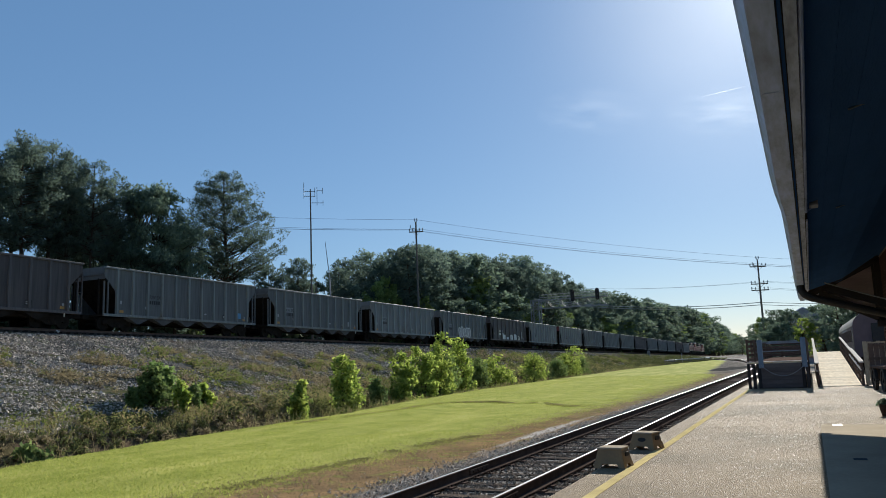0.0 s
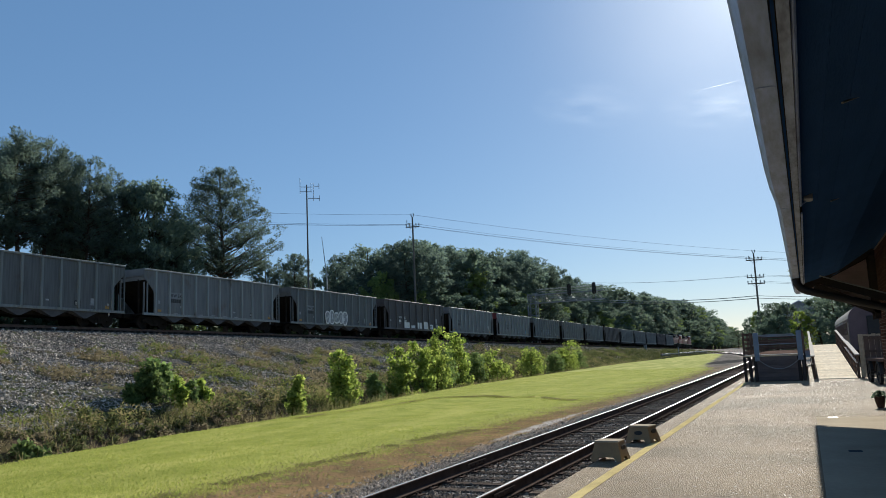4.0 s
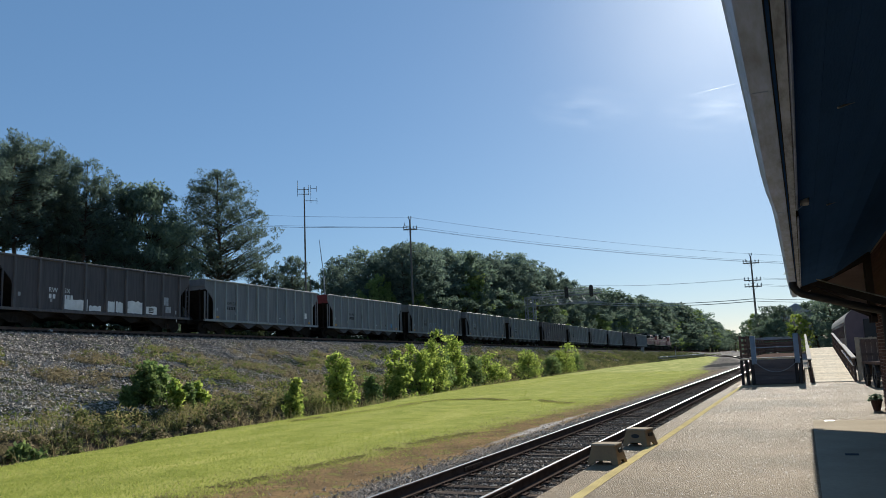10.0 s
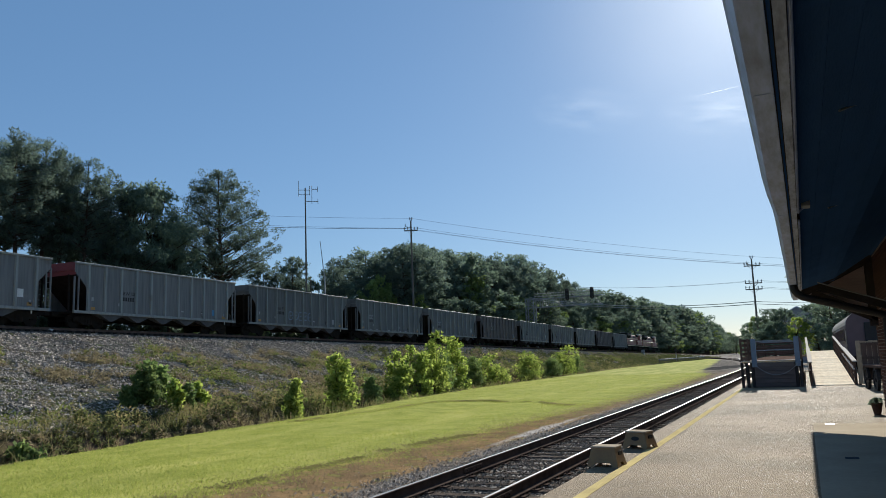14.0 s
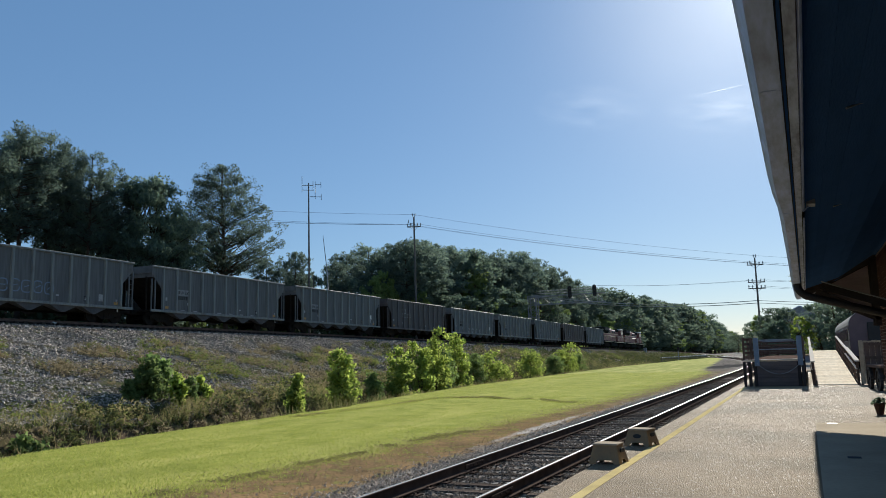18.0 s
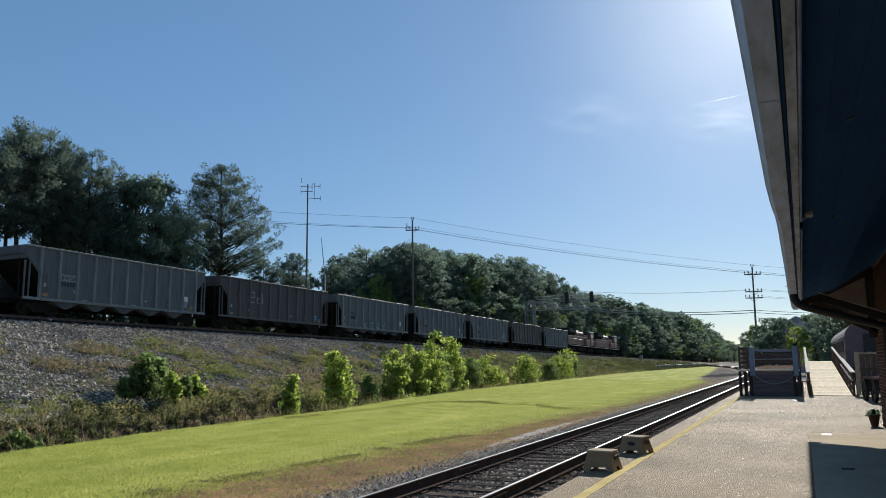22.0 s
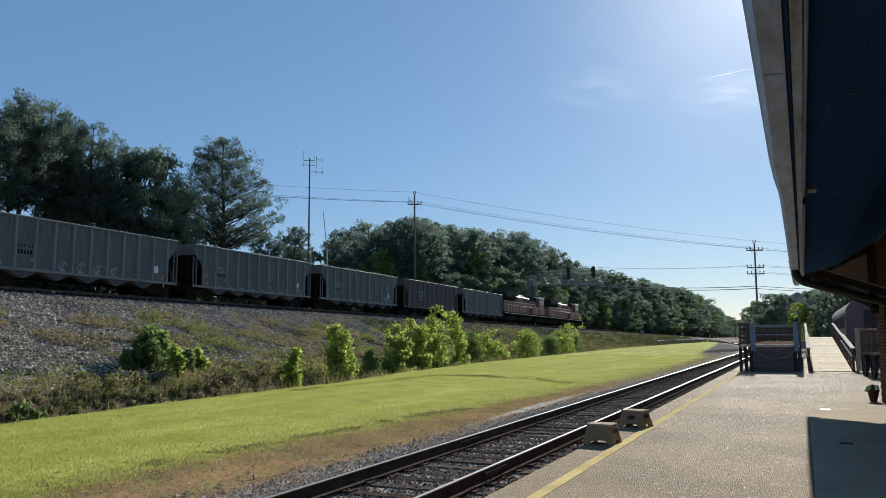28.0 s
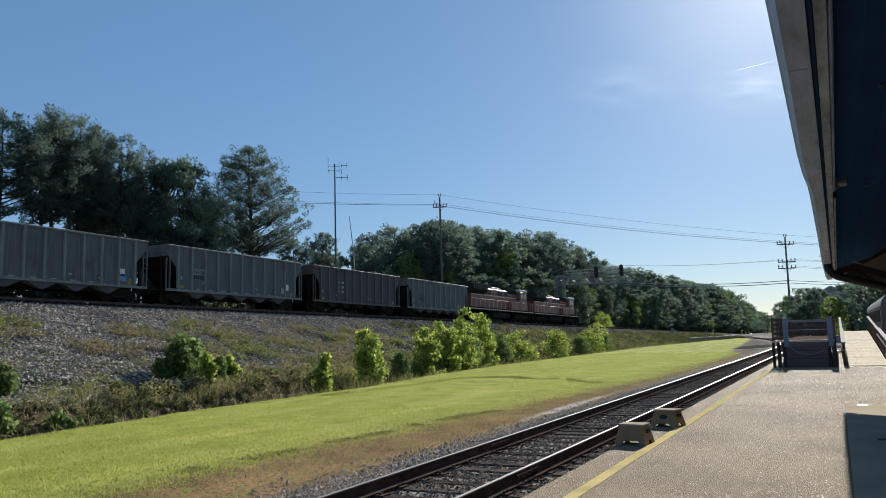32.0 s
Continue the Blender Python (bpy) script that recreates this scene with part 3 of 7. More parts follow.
def ground_material():
    m = bpy.data.materials.new("ground_cover")
    m.use_nodes = True
    n, l = m.node_tree.nodes, m.node_tree.links
    b = n["Principled BSDF"]
    b.inputs["Roughness"].default_value, b.inputs["Specular IOR Level"].default_value = 1.0, 0.0
    co = n.new("ShaderNodeTexCoord")

    def noise_node(scale, detail=4, stretch=None):
        t = n.new("ShaderNodeTexNoise")
        t.inputs["Scale"].default_value, t.inputs["Detail"].default_value = scale, detail
        src = co.outputs["Object"]
        if stretch:
            mp = n.new("ShaderNodeMapping")
            mp.inputs["Scale"].default_value = stretch
            l.new(src, mp.inputs["Vector"])
            src = mp.outputs["Vector"]
        l.new(src, t.inputs["Vector"])
        return t.outputs["Fac"]

    def attribute(key):
        a = n.new("ShaderNodeAttribute")
        a.attribute_name = key
        return a.outputs["Fac"]

    def wobble(value, fac, amount):
        a = n.new("ShaderNodeMath")
        a.operation = "MULTIPLY_ADD"
        l.new(fac, a.inputs[0])
        a.inputs[1].default_value = amount
        l.new(value, a.inputs[2])
        s = n.new("ShaderNodeMath")
        s.operation = "SUBTRACT"
        l.new(a.outputs[0], s.inputs[0])
        s.inputs[1].default_value = amount / 2
        return s.outputs[0]

    def between(value, lo, hi):
        r = n.new("ShaderNodeMapRange")
        r.inputs["From Min"].default_value, r.inputs["From Max"].default_value = lo, hi
        l.new(value, r.inputs["Value"])
        return r.outputs["Result"]

    def mix(a, c, fac):
        x = n.new("ShaderNodeMix")
        x.data_type = "RGBA"
        for sock, v in (("A", a), ("B", c)):
            if isinstance(v, tuple):
                x.inputs[sock].default_value = (*v, 1)
            else:
                l.new(v, x.inputs[sock])
        l.new(fac, x.inputs["Factor"])
        return x.outputs["Result"]

    def times(a, c):
        t = n.new("ShaderNodeMath")
        t.operation = "MULTIPLY"
        l.new(a, t.inputs[0])
        l.new(c, t.inputs[1])
        return t.outputs[0]

    patch, mid, fine = noise_node(0.22), noise_node(1.3, 6), noise_node(14, 4)
    streak = noise_node(1.0, 4, (0.35, 3.0, 1))
    mow = noise_node(1.0, 3, (0.8, 0.12, 1))
    lawn = mix((0.205, 0.225, 0.043), (0.345, 0.34, 0.088), between(mid, 0.35, 0.68))
    lawn = mix(lawn, (0.40, 0.37, 0.11), between(mow, 0.5, 0.75))
    lawn = mix(lawn, (0.10, 0.16, 0.026), between(fine, 0.58, 0.75))
    dirt = mix((0.285, 0.185, 0.092), (0.155, 0.105, 0.06), between(mid, 0.35, 0.65))
    dirt = mix(dirt, (0.20, 0.19, 0.06), between(noise_node(2.6, 6), 0.54, 0.66))
    dirt = mix(dirt, (0.10, 0.07, 0.04), between(fine, 0.52, 0.68))
    sep = n.new("ShaderNodeSeparateXYZ")
    l.new(co.outputs["Object"], sep.inputs["Vector"])
    dirt = mix(dirt, mix((0.27, 0.205, 0.145), (0.15, 0.115, 0.085), between(mid, 0.35, 0.65)), between(sep.outputs["Y"], 24, 40))
    dirt = mix(dirt, mix((0.21, 0.19, 0.17), (0.10, 0.09, 0.08), between(mid, 0.38, 0.62)), between(sep.outputs["Y"], 66, 92))
    gravel = mix((0.33, 0.295, 0.26), (0.125, 0.112, 0.10), between(fine, 0.4, 0.62))
    slope = mix((0.12, 0.112, 0.106), (0.04, 0.037, 0.035), between(fine, 0.38, 0.62))
    slope = mix(slope, (0.10, 0.075, 0.055), between(patch, 0.5, 0.65))
    slope = mix(slope, (0.075, 0.085, 0.03), between(streak, 0.56, 0.68))
    down = wobble(attribute("down"), patch, 1.5)
    scrub = mix((0.09, 0.075, 0.045), (0.06, 0.068, 0.028), between(mid, 0.42, 0.6))
    slope = mix(slope, scrub, between(down, 0.32, 0.62))
    ditch = mix((0.095, 0.070, 0.046), (0.07, 0.065, 0.03), between(mid, 0.4, 0.65))
    edge, side = wobble(attribute("edge"), mid, 0.8), wobble(attribute("siding"), mid, 1.3)
    col = mix(slope, ditch, between(edge, -4.0, -3.3))
    col = mix(col, lawn, between(edge, -0.1, 0.15))
    col = mix(col, dirt, between(wobble(attribute("bare"), mid, 2.4), -0.45, 0.35))
    col = mix(col, gravel, between(side, -2.2, -1.75))
    col = mix(col, mix((0.47, 0.42, 0.37), (0.26, 0.23, 0.20), between(fine, 0.42, 0.6)), between(wobble(attribute("pale"), mid, 1.2), 0.3, 0.7))
    turf = n.new("ShaderNodeMath")
    turf.operation = "MULTIPLY"
    l.new(between(edge, -0.1, 0.15), turf.inputs[0])
    l.new(between(attribute("bare"), 0.25, -0.35), turf.inputs[1])
    sheen = n.new("ShaderNodeMath")
    sheen.operation = "MULTIPLY"
    l.new(turf.outputs[0], sheen.inputs[0])
    sheen.inputs[1].default_value = 0.014
    l.new(sheen.outputs[0], b.inputs["Specular IOR Level"])
    torn = wobble(attribute("crack"), mid, 0.9)
    col = mix(col, (0.10, 0.075, 0.03), between(torn, 0.45, 0.75))
    # dark grey oval on the ground beside the far siding
    col = mix(col, mix((0.085, 0.082, 0.078), (0.045, 0.043, 0.04), between(mid, 0.35, 0.65)), between(wobble(attribute("far_dark"), mid, 0.5), 0.35, 0.48))
    forest = between(edge, -26.0, -28.0)
    col = mix(col, (0.05, 0.055, 0.022), forest)
    l.new(col, b.inputs["Base Color"])
    bp = n.new("ShaderNodeBump")
    bp.inputs["Strength"].default_value, bp.inputs["Distance"].default_value = 0.7, 0.03
    l.new(fine, bp.inputs["Height"])
    l.new(bp.outputs["Normal"], b.inputs["Normal"])
    return m


M["ground"] = ground_material()
ground_me.materials.append(M["ground"])
ground = tagged(new("ground", ground_me), "mown lawn, dirt, ditch and stony railway embankment", "ground", kind="structure")


# ---- the two tracks ----
def rail_pair(parent, xs, zs, ys, gauge=RAIL_GAP, web="rust", head="rust_main"):
    for side in (-1, 1):
        for name, mat, prof in (
                ("rail", web, [(-0.07, -0.17), (0.07, -0.17), (0.07, -0.155), (0.012, -0.13), (0.012, -0.04), (0.034, -0.03), (0.034, -0.008), (-0.034, -0.008), (-0.034, -0.03), (-0.012, -0.04), (-0.012, -0.13), (-0.07, -0.155)]),
                ("rail_head", head, [(-0.030, -0.008), (0.030, -0.008), (0.030, -0.003), (0.022, 0.0), (-0.022, 0.0), (-0.030, -0.003)]),
                ("worn_strip", "steel", [(-0.0215, 0.0), (0.0215, 0.0), (0.0205, 0.002), (-0.0205, 0.002)])):
            bm = BM()
            rings = [[bm.verts.new((x + side * gauge + px, y, z + pz)) for px, pz in prof] for x, y, z in zip(xs, ys, zs)]
            k = len(prof)
            for r0, r1 in zip(rings, rings[1:]):
                for i in range(k):
                    bm.faces.new((r0[i], r0[(i + 1) % k], r1[(i + 1) % k], r1[i]))
            bm.faces.new(rings[0][::-1])
            bm.faces.new(rings[-1])
            bmesh.ops.recalc_face_normals(bm, faces=bm.faces[:])
            part(name, bm, mat, parent)


platform_track = thing("platform_track", "single track of worn rails on dark timber ties beside the platform", "railway track", kind="structure")
ys = np.concatenate([np.arange(-40, 70, 10.0), np.arange(70, 420, 7.0)])
rail_pair(platform_track, siding_x(ys), np.full(len(ys), -0.17), ys)
main_track = thing("main_track", "main line of rusty rails on top of the stony embankment", "railway track", kind="structure")
ys = np.arange(-260, 640, 10.0)
rail_pair(main_track, np.full(len(ys), MAIN_X), rail_z(ys), ys, web="rust_main")

# ---- the platform ----
slab = thing("platform", "broad sunlit platform of exposed-aggregate concrete", "platform", kind="structure")
bm = BM()
block(bm, -2.97, 14.0, -30, 64, -0.6, 0.0, 0.02)
part("slab", bm, "concrete", slab)
bm = BM()
block(bm, -2.56, -2.42, -30, 36.0, -0.02, 0.004)
part("painted_line", bm, "yellow", slab, "worn yellow safety line")
bm = BM()
block(bm, 0.03, 1.58, -12, 18.9, -0.03, 0.003)
part("smooth_strip", bm, "smooth_concrete", slab, "smooth worn concrete strip along the wall")
# second mark's dark grey stands for the eave's shadow over it
for x0, x1, y0, y1, paint in ((0.26, 0.44, 18.6, 18.85, "white"), (0.40, 0.58, 13.0, 13.2, "chute")):
    bm = BM()
    block(bm, x0, x1, y0, y1, -0.01, 0.007)
    part("painted_mark", bm, paint, slab, "small worn white mark")


# ---- the depot: brick wall, wide eaves ----
depot = thing("depot_building", "brick railway depot with deep dark eaves and a metal gutter", "building")
WALL_X, DEPOT_END = 1.6, 21.4
bm = BM()
block(bm, WALL_X + 0.015, 9.0, -22, DEPOT_END - 0.015, -0.02, 3.66)
part("wall", bm, "mortar", depot, "mortar bed of the brick wall")
EAVE_X, EAVE_Z, ROOF_END = -0.155, 2.87, 23.2


def soffit_z(x):
    return float(np.interp(x, [EAVE_X, 0.80, WALL_X], [EAVE_Z + 0.02, 3.18, 3.69]))


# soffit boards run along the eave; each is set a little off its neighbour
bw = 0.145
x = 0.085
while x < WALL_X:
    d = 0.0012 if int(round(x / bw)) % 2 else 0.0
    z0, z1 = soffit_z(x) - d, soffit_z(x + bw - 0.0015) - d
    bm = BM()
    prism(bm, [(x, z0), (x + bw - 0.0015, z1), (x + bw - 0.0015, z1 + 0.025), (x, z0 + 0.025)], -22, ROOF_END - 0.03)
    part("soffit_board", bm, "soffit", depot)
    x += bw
bm = BM()
prism(bm, [(EAVE_X + 0.06, EAVE_Z + 0.09), (5.5, EAVE_Z + 2.59), (11.2, EAVE_Z + 0.09), (11.2, EAVE_Z + 0.16), (5.5, EAVE_Z + 2.67), (EAVE_X + 0.04, EAVE_Z + 0.16)], -22.2, ROOF_END)
part("roof", bm, "shingle", depot, "dark shingle roof")
bm = BM()
prism(bm, [(1.72, 3.64), (5.5, EAVE_Z + 2.5), (9.0, 3.64)], DEPOT_END - 0.25, DEPOT_END - 0.05)
part("gable", bm, "dark_wood", depot, "dark boarded gable")
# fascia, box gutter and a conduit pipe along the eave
# fascia takes the soffit navy so the gap looks shaded
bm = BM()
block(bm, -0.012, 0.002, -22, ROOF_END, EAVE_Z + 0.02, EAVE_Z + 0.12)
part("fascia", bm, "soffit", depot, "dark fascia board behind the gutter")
bm = BM()
block(bm, 0.008, 0.056, -22, ROOF_END - 0.02, EAVE_Z + 0.0, EAVE_Z + 0.035)
part("eave_board", bm, "fascia", depot, "peeling board under the eave")
def gutter_out(y):
    """The old gutter bows in and out between its hangers."""
    return float(np.interp(y, [3, 5, 6.9, 8.1, 8.25, 13.4, 17.7, 23], [0, -0.009, -0.018, 0.0, 0.014, 0.0, -0.02, -0.015]))


for y0, y1 in ((-22, -10), (-10, -2), (-2, 4.2), (4.2, 8.2), (8.2, ROOF_END)):
    bm = BM()
    cuts = np.linspace(y0 + 0.004, y1, max(2, int((y1 - y0) / 0.6)))
    rings = []
    for y in cuts:
        o = gutter_out(y)
        prof = [(EAVE_X + 0.034 + o, EAVE_Z), (-0.020, EAVE_Z), (-0.020, EAVE_Z + 0.08), (-0.026, EAVE_Z + 0.08), (-0.026, EAVE_Z + 0.008),
                (EAVE_X + 0.046 + o, EAVE_Z + 0.008), (EAVE_X + 0.005 + o, EAVE_Z + 0.080), (EAVE_X - 0.008 + o, EAVE_Z + 0.083), (EAVE_X - 0.008 + o, EAVE_Z + 0.070), (EAVE_X + 0.004 + o, EAVE_Z + 0.058)]
        rings.append([bm.verts.new((px, y, pz)) for px, pz in prof])
    for r0, r1 in zip(rings, rings[1:]):
        for i in range(10):
            bm.faces.new((r0[i], r0[(i + 1) % 10], r1[(i + 1) % 10], r1[i]))
    bm.faces.new(rings[0])
    bm.faces.new(rings[-1][::-1])
    bmesh.ops.recalc_face_normals(bm, faces=bm.faces[:])
    part("gutter", bm, "gutter", depot, "grey metal box gutter")
for y in (-2, 4.2, 8.2, 14.5):
    bm = BM()
    prism(bm, [(EAVE_X + 0.040, EAVE_Z - 0.004), (-0.04, EAVE_Z - 0.004), (-0.04, EAVE_Z - 0.001), (EAVE_X + 0.040, EAVE_Z - 0.001)], y - 0.02, y + 0.02)
    part("gutter_joint", bm, "gutter", depot)
bm = BM()
rod(bm, (0.070, -22, EAVE_Z + 0.02), (0.070, 8.25, EAVE_Z + 0.02), 0.011, sides=8)
rod(bm, (0.070, 8.25, EAVE_Z + 0.02), (0.115, 8.28, EAVE_Z + 0.06), 0.008, sides=8)
rod(bm, (0.074, 8.75, EAVE_Z + 0.02), (0.074, 19.5, EAVE_Z + 0.02), 0.010, sides=8)
part("conduit", bm, "gutter", depot, "pale conduit pipe clipped under the eave")
bm = BM()
block(bm, 0.10, 0.18, 8.2, 8.38, EAVE_Z + 0.07, EAVE_Z + 0.13, 0.006)
part("junction_box", bm, "galv", depot, "small junction box")
# downspout from the gutter back to the wall, with a bracket arm above it
bm = BM()
pts = [(-0.08, 17.5, EAVE_Z), (-0.07, 17.5, EAVE_Z - 0.10), (-0.01, 17.5, 2.68), (0.09, 17.5, 2.61), (WALL_X - 0.09, 17.5, 2.17), (WALL_X - 0.09, 17.5, 0.1)]
for a, b in zip(pts, pts[1:]):
    rod(bm, a, b, 0.075, sides=14)
    bmesh.ops.create_icosphere(bm, subdivisions=2, radius=0.077, matrix=Matrix.Translation(b))
part("downspout", bm, "black", depot, "dark downspout leading back to the wall")
bm = BM()
beam(bm, (0.36, 17.5, 2.80), (WALL_X, 17.5, 2.33), 0.10, 0.13)
part("bracket_arm", bm, "dark_wood", depot, "dark timber bracket arm")
bm = BM()
rod(bm, (0.36, 17.44, 2.885), (WALL_X, 17.44, 2.415), 0.014, sides=6)
part("tie_rod", bm, "galv", depot, "thin pale tie rod")
# lapped siding that closes the eave's end
for k in range(13):
    z0 = 2.42 + k * 0.10
    z1 = z0 + 0.104
    x0 = float(np.interp(z1, [2.72, 2.95, 3.18, 3.69], [0.14, 0.16, 0.62, WALL_X - 0.22]))
    x0 = min(max(x0, (2.84 - z0) / 0.307 - 0.02), WALL_X - 0.06)
    bm = BM()
    prism(bm, [(x0, z0), (WALL_X - 0.004, z0), (WALL_X - 0.004, z1), (x0, z1)], 21.420 - 0.004 * (k % 2), 21.45)
    part("siding_board", bm, "siding_board", depot, "grey lapped siding under the eave")
# knee braces
for y in (-18, -12, -6, 0.5, 20.6, 21.3):
    bm = BM()
    beam(bm, (WALL_X, y, 2.22), (0.30, y, soffit_z(0.30) - 0.14), 0.12, 0.14)
    beam(bm, (0.09, y, soffit_z(0.09) - 0.07), (WALL_X, y, soffit_z(WALL_X) - 0.07), 0.12, 0.12)
    beam(bm, (WALL_X - 0.06, y, 2.05), (WALL_X - 0.06, y, soffit_z(WALL_X) - 0.10), 0.12, 0.12, (1, 0, 0))
    part("knee_brace", bm, "dark_wood", depot, "dark timber knee brace")
# rods added along two light streaks across the soffit
for xa, ya, xb, yb in ((0.33, 5.28, 1.40, 6.22), (0.365, 9.09, 1.50, 10.67)):
    bm = BM()
    rod(bm, (xa, ya, soffit_z(xa) - 0.012), (xb, yb, soffit_z(xb) - 0.012), 0.008, sides=6)
    part("soffit_pipe", bm, "galv", depot, "thin conduit across the soffit")


for yc in (16.6, 17.8):
    bm = BM()
    for k in range(32):
        p = Vector((EAVE_X + random.uniform(0.0, 0.05), yc + random.gauss(0, 0.05), EAVE_Z + 0.07))
        d = Vector((random.gauss(-0.4, 0.5), random.gauss(0, 0.6), random.uniform(0.1, 1))).normalized() * random.uniform(0.04, 0.11)
        w = d.cross(Vector((0.3, 1, 0.2))).normalized() * 0.006
        bm.faces.new([bm.verts.new(q) for q in (p - w, p + w, p + d)])
    part("weed_tuft", bm, "weed", depot, "dry weed sprouting from the gutter")


# ---- boarding deck for high cars, and its ramp ----
def post(bm, x, y, z0, z1, w=0.10):
    return block(bm, x - w / 2, x + w / 2, y - w / 2, y + w / 2, z0, z1, 0.008)


DX0, DX1, DY0, DY1, DZ = -2.52, -0.15, 36.7, 60.0, 1.10
deck = thing("boarding_deck", "raised dark timber boarding deck with slatted railings and a chain", "boarding deck")
nb = 14
for k in range(nb):
    bm = BM()
    y0 = DY0 + 0.02 + k * 0.30
    block(bm, DX0, DX1, y0, y0 + 0.285, DZ - 0.05, DZ, 0.005)
    # front boards get the pale wood so the sunlit edge is in colour
    part("deck_board", bm, "ramp_wood" if k < 9 else "skirt_wood", deck)
bm = BM()
block(bm, DX0, DX1, DY0 + 4.25, DY1, DZ - 0.05, DZ)
part("far_deck", bm, "brown_wood", deck)
for k in range(6):
    bm = BM()
    block(bm, -2.0, -0.30, DY0, DY0 + 0.04, 0.02 + k * 0.17, 0.02 + k * 0.17 + 0.167, 0.006)
    part("skirt_board", bm, "skirt_wood", deck)
# hidden sheet added to stop light leaking between skirt boards
bm = BM()
block(bm, -2.02, -0.28, DY0 + 0.05, DY0 + 0.09, 0.0, DZ - 0.06)
part("skirt_backing", bm, "dark_wood", deck)
bm = BM()
block(bm, DX0, DX1, DY0 - 0.04, DY0 + 0.55, DZ + 0.001, DZ + 0.03, 0.006)
part("nosing", bm, "white_rail", deck, "pale front edge of the deck")
for x, y in ((-2.50, 36.75), (-2.28, 36.75), (-2.08, 36.75), (-0.36, 36.75), (-0.20, 36.75), (-2.50, 40), (-2.5, 44), (-2.5, 50), (-0.2, 40), (-0.2, 44), (-0.2, 50), (-2.5, 58), (-0.2, 58)):
    bm = BM()
    post(bm, x, y, 0, DZ - 0.05, 0.12)
    part("leg", bm, "dark_wood", deck)
for x, z1 in ((-1.98, 2.06), (-0.28, 2.10)):
    bm = BM()
    block(bm, x - 0.10, x + 0.10, 36.64, 36.84, 0.86, z1, 0.012)
    part("gate_pillar", bm, "blue_steel", deck, "blue-grey steel gate pillar")
for x in (DX0 + 0.03, -2.20, DX1 - 0.03):
    ends = (36.8, 59.9)
    for y in np.linspace(*ends, 9):
        if x == -2.20 and y > 37:
            continue
        bm = BM()
        post(bm, x, y, DZ, DZ + 0.98, 0.09)
        part("rail_post", bm, "brown_wood", deck)
    if x == -2.20:
        continue
    for z in (0.15, 0.33, 0.51, 0.69, 0.92):
        bm = BM()
        beam(bm, (x, ends[0], DZ + z), (x, ends[1], DZ + z), 0.04, 0.10)
        part("rail_slat", bm, "brown_wood", deck)
for z in (0.13, 0.32, 0.51, 0.70, 0.90):
    bm = BM()
    beam(bm, (DX0, 36.78, DZ + z), (-2.1, 36.78, DZ + z), 0.04, 0.10)
    part("rail_slat", bm, "brown_wood", deck)
    bm = BM()
    beam(bm, (DX0, 59.9, DZ + z), (DX1, 59.9, DZ + z), 0.04, 0.10)
    part("rail_slat", bm, "brown_wood", deck)
for y, w in ((41.0, 0.0), (46.0, 0.0), (52.0, 0.0)):
    for z in (0.45, 0.9):
        bm = BM()
        rod(bm, (DX0 + 0.1, y, DZ + z), (DX1 - 0.4, y, DZ + z), 0.022, sides=6)
        part("cross_bar", bm, "galv", deck, "pale metal bar")
for z in (0.16, 0.30, 0.44, 0.58, 0.72, 0.88):
    bm = BM()
    beam(bm, (-1.75, 55.0, DZ + z), (-0.55, 55.0, DZ + z), 0.05, 0.07)
    part("gate_slat", bm, "brown_wood", deck, "brown slat of the far gate")
for y, z, w in ((42.2, 0.30, 0.035), (43.0, 0.55, 0.035), (44.6, 0.35, 0.03), (48.5, 0.62, 0.03), (41.6, 0.66, 0.04)):
    bm = BM()
    beam(bm, (DX0 + 0.1, y, DZ + z), (DX1 - 0.1, y, DZ + z), 0.05, w * 1.2)
    part("cross_slat", bm, "brown_wood", deck)
bm = BM()
pv = None
for k in range(25):
    u = k / 24
    p = (-1.98 + 1.70 * u, 36.60, 0.98 - 0.46 * (1 - (2 * u - 1) ** 2))
    if pv:
        rod(bm, pv, p, 0.012, sides=5)
    pv = p
part("chain", bm, "galv", deck, "sagging safety chain")

